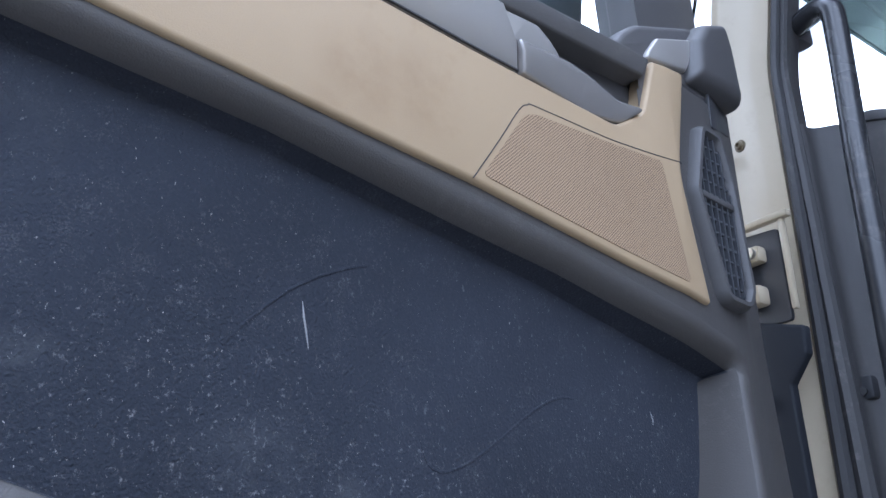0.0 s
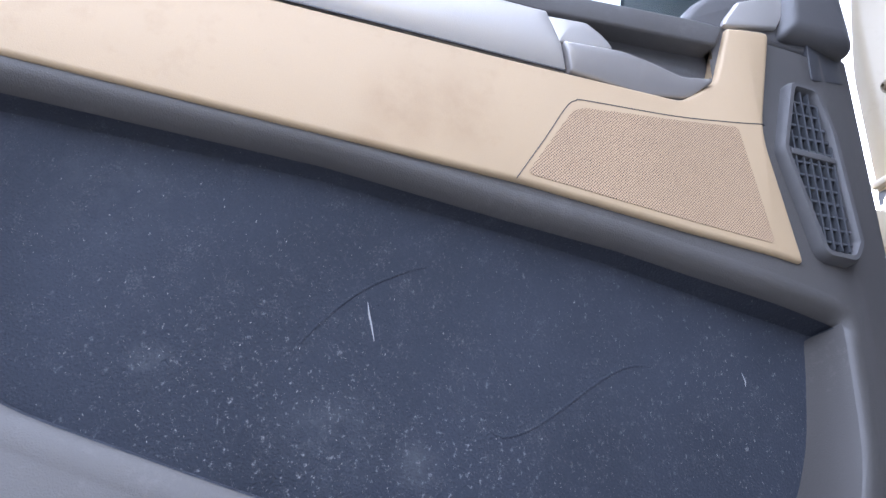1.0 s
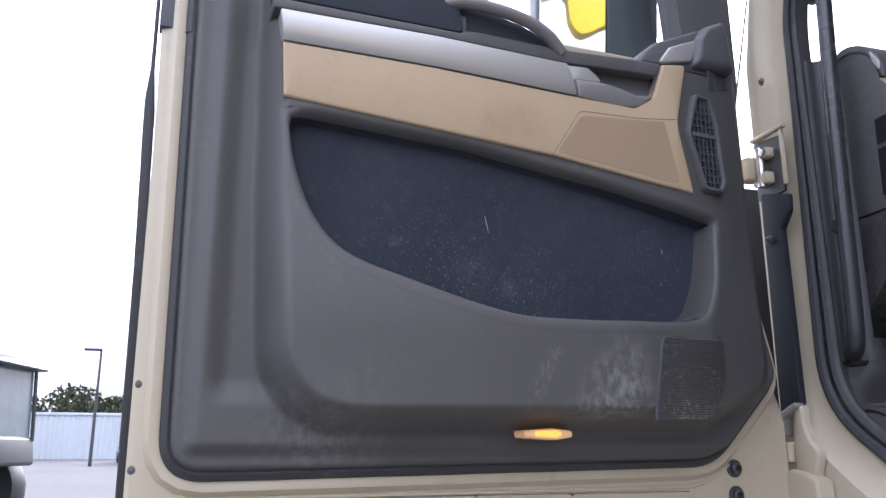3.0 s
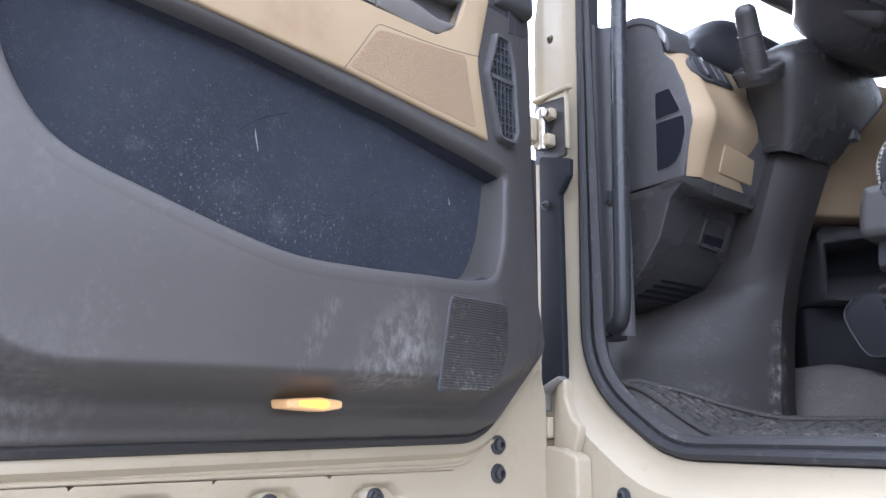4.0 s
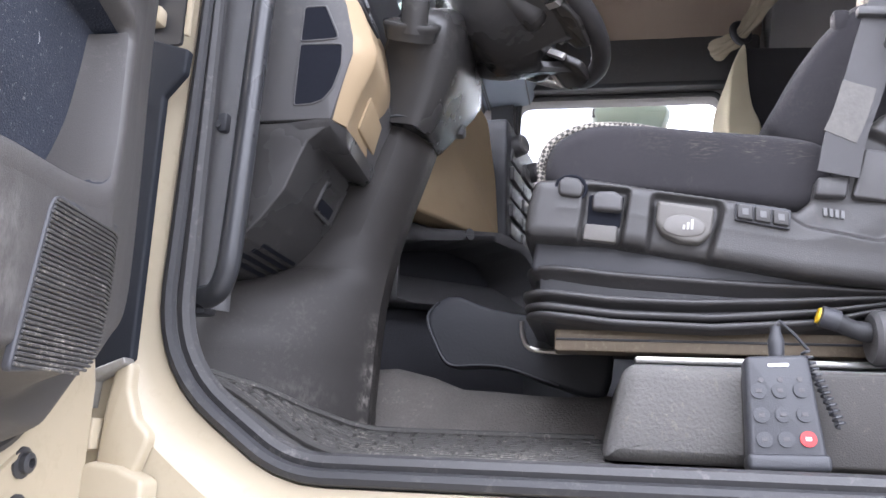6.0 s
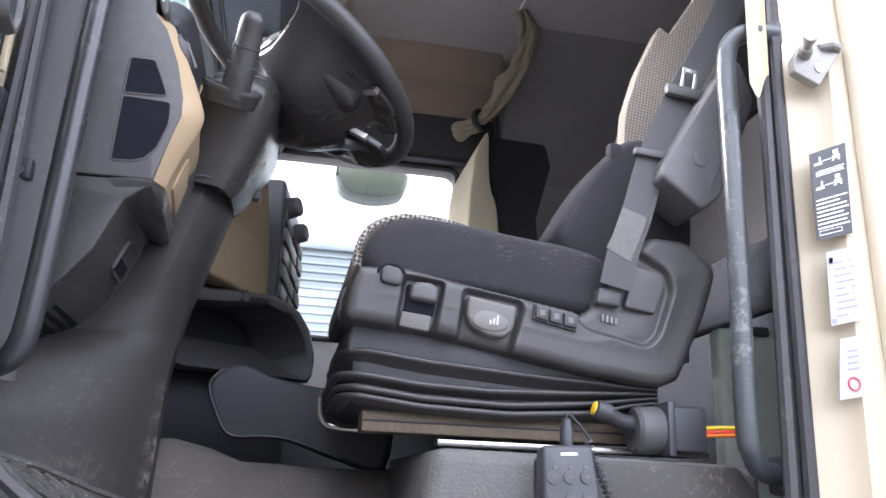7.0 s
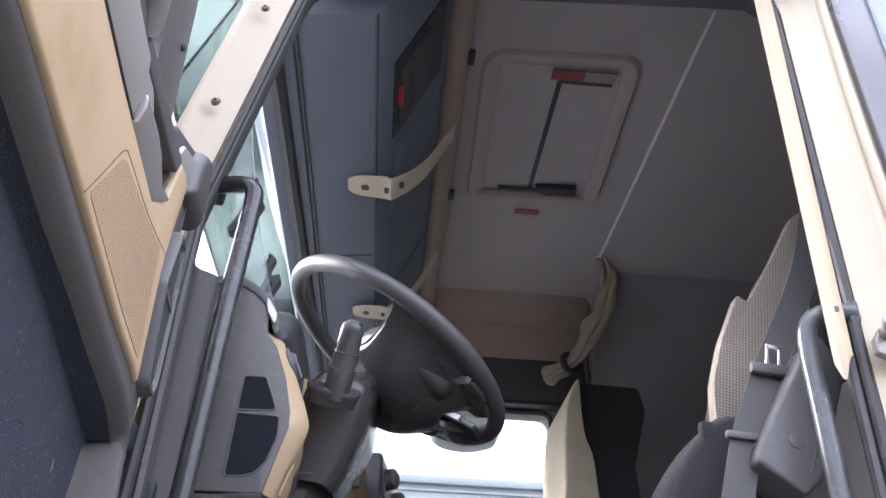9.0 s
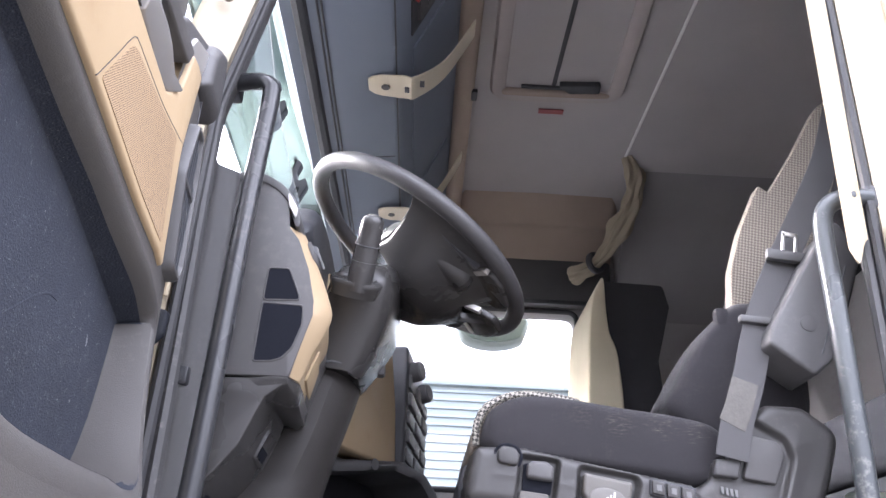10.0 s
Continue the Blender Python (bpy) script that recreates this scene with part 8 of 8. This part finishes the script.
part("boom", ex_slab(smooth_loop([(-5.3, 4.75), (-4.85, 5.30), (-3.71, 5.98), (-3.0, 6.2), (-2.1, 6.0), (-1.0, 4.2), (0.2, 1.9), (-0.5, 1.6), (-1.7, 3.6), (-2.4, 4.9), (-2.8, 4.90), (-3.26, 4.70), (-3.5, 4.95), (-3.66, 5.44), (-4.45, 5.11), (-4.95, 4.7)], 3), -0.3, 0.3, 0.03), YELLOW, exc, "yellow boom")
part("stick", ex_slab(arc_round([(-4.95, 5.0), (-5.45, 5.0), (-5.35, 2.6), (-5.05, 2.6)], 0.1, 3), -0.3, 0.3), YELLOW, exc, "yellow stick")
part("bucket", ex_slab(smooth_loop([(-5.2, 2.7), (-4.6, 2.7), (-4.2, 2.2), (-4.4, 1.6), (-5.1, 1.5), (-5.5, 2.1)], 4), -0.6, 0.6), PLASTIC_DARK, exc, "dark bucket")
part("body", ex_slab(arc_round([(-1.2, 1.1), (3.0, 1.1), (3.0, 2.4), (1.0, 2.5), (-1.2, 1.9)], 0.2, 4), -1.3, 1.3), YELLOW, exc, "yellow engine housing")
part("operator_cab", ex_slab(arc_round([(-1.2, 1.9), (0.6, 1.9), (0.5, 3.4), (-0.8, 3.4)], 0.15, 4), -1.3, -0.3), PLASTIC_DARK, exc, "dark operator cab")
for sy in (-1.4, 0.8):
    part("track", ex_slab(arc_round([(-2.2, 0.0), (2.2, 0.0), (2.5, 0.5), (2.2, 1.0), (-2.2, 1.0), (-2.5, 0.5)], 0.3, 4), sy, sy + 0.6), PLASTIC_DARK, exc, "black track")
part("hose", tube([exm(p) for p in smooth_loop([(-1.2, -0.36, 4.3), (-2.2, -0.36, 5.6), (-3.2, -0.36, 6.15), (-3.9, -0.36, 6.05), (-4.6, -0.36, 5.35)], 5, False)], 0.05, 6), PLASTIC_DARK, exc)

# yard beyond the door
def leaf_clumps(rnd, centre, spread, n, size):
    bm = bmesh.new()
    for _ in range(n):
        d = Vector((rnd.gauss(0, 1), rnd.gauss(0, 1), rnd.gauss(0, 1)))
        d = d.normalized() * (rnd.random() ** 0.4)
        c = Vector(centre) + Vector((d.x * spread[0], d.y * spread[1], d.z * spread[2]))
        for _ in range(3):
            a = Vector((rnd.gauss(0, 1), rnd.gauss(0, 1), rnd.gauss(0, 1))).normalized() * size * rnd.uniform(0.5, 1.2)
            b = a.orthogonal().normalized() * a.length * 0.6
            o = c + a * rnd.uniform(-1, 1)
            bm.faces.new([bm.verts.new(o - b), bm.verts.new(o + a), bm.verts.new(o + b), bm.verts.new(o - a)])
    return bm


LEAF = material("dark_foliage", (0.095, 0.11, 0.06), 0.7, vary=0.5, scale=0.8, grain=3, bump=0)
BARK = material("bark", (0.09, 0.07, 0.05), 0.9, vary=0.3, scale=2, grain=20)
rnd = random.Random(5)
TREES = ((-62, -7.4, 4.0), (-61, -10.5, 4.6), (-64, -3.6, 3.8), (-42, -16.2, 5.6), (-44, -19.5, 5.4), (-46, -24.0, 5.6), (-58, -14, 4.2))
for x, y, h in TREES:
    tr = thing("tree", "leafy dark green tree at the edge of the yard", "tree", "trees beyond the yard")
    g = yard_z(x)
    part("trunk", tube([(x, y, g - 0.1), (x + 0.1, y, g + h * 0.3), (x, y + 0.1, g + h * 0.7)], [0.22, 0.17, 0.08], 8), BARK, tr)
    for k in range(3):
        a = rnd.uniform(0, 6.28)
        part("limb", tube([(x, y, g + h * 0.3), (x + 0.9 * math.cos(a), y + 0.9 * math.sin(a), g + h * 0.6)], [0.09, 0.03], 6), BARK, tr)
    part("crown", leaf_clumps(rnd, (x, y, g + h * 0.6), (2.2, 2.2, h * 0.42), 1100, 0.17), LEAF, tr, smooth=False)
tagged(link_mesh("hedge", leaf_clumps(rnd, (-70, -10, yard_z(-70) + 1.0), (2, 24, 1.5), 4000, 0.3), LEAF, smooth=False), "dark hedge behind the yard", "hedge", kind="stuff")

cont = thing("shipping_container", "pale grey corrugated shipping container in the yard", "container")
GREYC = material("pale_container_paint", (0.50, 0.53, 0.55), 0.5, vary=0.08, scale=0.6, grain=20)
CG = yard_z(-49) - 0.05
cz = []
y = -12.2
while y < -6.05:
    cz += [(y, 0.0), (y + 0.10, 0.0), (y + 0.14, 0.05), (y + 0.24, 0.05)]
    y += 0.28
part("corrugated_side", rings_to_bm([[(-49 + d, y, z) for y, d in cz] for z in (CG, CG + 2.5)], closed=False), GREYC, cont, smooth=False)
part("top_rail", box((-49.1, -12.3, CG + 2.45), (-48.9, -5.85, CG + 2.6), 0.01), GREYC, cont)
part("corner_post", box((-49.1, -6.05, CG), (-48.9, -5.85, CG + 2.55), 0.01), GREYC, cont)
part("end", box((-55, -5.95, CG), (-49.1, -5.87, CG + 2.55), 0.01), GREYC, cont)
for k in range(9):
    part("lock_plate", box((-48.89, -6.02, CG + 0.15 + 0.26 * k), (-48.85, -5.88, CG + 0.27 + 0.26 * k), 0.01), WHITE, cont, "pale lock plate")

fen = thing("fence", "pale wooden paling fence at the yard's edge", "fence")
FENCE = material("pale_wood", (0.36, 0.31, 0.25), 0.8, vary=0.2, scale=2, grain=30)
FG = yard_z(-52)
for k in range(26):
    part("paling", box((-52, -5.75 + 0.20 * k, FG - 0.1), (-51.96, -5.60 + 0.20 * k, FG + 1.75), 0), FENCE, fen)
part("fence_rail", box((-51.96, -5.8, FG + 1.3), (-51.92, -0.5, FG + 1.42), 0), FENCE, fen)

car = thing("parked_car", "dark blue parked hatchback in the yard", "car")
CARB = material("dark_blue_car_paint", (0.03, 0.045, 0.09), 0.25, vary=0.05, coat=0.8, bump=0)
CM = pose(-44, -4.45, yard_z(-44), 0, 0, 176)
side = smooth_loop([(-2.1, 0.35), (-2.15, 0.75), (-1.9, 0.92), (-1.1, 1.0), (-0.5, 1.42), (0.6, 1.46), (1.5, 1.15), (2.0, 1.0), (2.1, 0.55), (2.0, 0.32)], 4)
part("body", slab(side, -0.85, 0.85, lambda a, b, h: CM @ Vector((a, h, b)), 0.12, both=True), CARB, car, "dark blue body")
for sy in (-0.84, 0.84):
    part("side_glass", slab(smooth_loop([(-0.95, 1.0), (-0.48, 1.36), (0.55, 1.40), (1.25, 1.12), (1.2, 1.0)], 3), sy, sy * 1.012, lambda a, b, h: CM @ Vector((a, h, b)), 0), SLOTBLACK, car, "dark side windows")
for wx in (-1.3, 1.3):
    for sy in (-0.82, 0.82):
        part("wheel", lathe([(0.31, -0.1), (0.32, 0), (0.31, 0.1)], CM @ Vector((wx, sy, 0.31)), CM.to_3x3() @ Vector((0, 1, 0)), 20), RUBBER, car)
for sy in (-0.55, 0.55):
    part("headlight", box((-0.2, -0.02, -0.07), (0.2, 0.02, 0.07), 0.02, m=CM @ pose(-2.12, sy, 0.72, 0, 0, 90)), WHITE, car)

lp = thing("street_lamp", "tall dark street lamp at the edge of the yard", "street lamp")
LG = yard_z(-40)
part("pole", tube([(-40, -6.35, LG), (-40, -6.35, LG + 5.4)], [0.08, 0.05], 8), PLASTIC_DARK, lp)
part("head", box((-40.1, -7.1, LG + 5.3), (-39.9, -6.3, LG + 5.42), 0.03), PLASTIC_DARK, lp)

ldr = thing("wheel_loader", "lime green loader parked in the yard", "loader")
LIME = material("lime_paint", (0.42, 0.55, 0.04), 0.4, vary=0.08)
LM = pose(-14.9, -6.96, yard_z(-14.9), 0, 0, 75) @ Matrix.Scale(1.4, 4)
part("bonnet", slab(smooth_loop([(-1.6, 0.8), (-1.6, 1.25), (-0.6, 1.35), (0.8, 1.4), (0.8, 0.8)], 4), -0.6, 0.6, lambda a, b, h: LM @ Vector((a, h, b)), 0.1, both=True), LIME, ldr, "lime green bonnet")
LF = lambda a, b, h: LM @ Vector((a, h, b))
lcab = part("operator_cab", slab(arc_round([(0.8, 0.8), (2.0, 0.8), (1.95, 1.15), (0.85, 1.15)], 0.05, 3), -0.6, 0.6, LF, 0.03, both=True), PLASTIC_DARK, ldr, "dark cab base")
part("cab_roof", slab(arc_round([(0.75, 1.98), (2.05, 1.98), (1.95, 2.10), (0.85, 2.10)], 0.05, 3), -0.68, 0.68, LF, 0.03, both=True), PLASTIC_DARK, lcab, "dark cab roof")
part("cab_glass", slab([(0.88, 1.14), (1.92, 1.14), (1.88, 1.99), (0.95, 1.99)], -0.55, 0.55, LF, 0), SIDEGLASS, lcab, "pale reflecting cab windows")
for a0, a1 in ((0.85, 0.92), (1.40, 1.42), (1.95, 1.90)):
    for h in (-0.57, 0.57):
        part("cab_post", tube([LF(a0, 1.1, h), LF(a1, 2.0, h)], 0.035, 6), PLASTIC_DARK, lcab)
for k in range(6):
    part("grille_slot", slab([(-0.1 + 0.06 * k, 1.05), (-0.07 + 0.06 * k, 1.05), (-0.07 + 0.06 * k, 1.25), (-0.1 + 0.06 * k, 1.25)], 0.59, 0.61, LF, 0), SLOTBLACK, ldr)
part("mast", tube([LF(0.5, 1.3, 0.4), LF(0.55, 3.0, 0.4)], 0.02, 6), PLASTIC_GREY, ldr)
for wx in (-1.1, 1.3):
    for sy in (-0.7, 0.7):
        part("wheel", lathe([(0.7, -0.25), (0.77, 0), (0.7, 0.25)], LM @ Vector((wx, sy, 0.5)), LM.to_3x3() @ Vector((0, 1, 0)), 20), RUBBER, ldr)
part("exhaust", tube([LM @ Vector((0.2, 0.3, 1.3)), LM @ Vector((0.2, 0.3, 2.7))], 0.05, 8), PLASTIC_DARK, ldr)
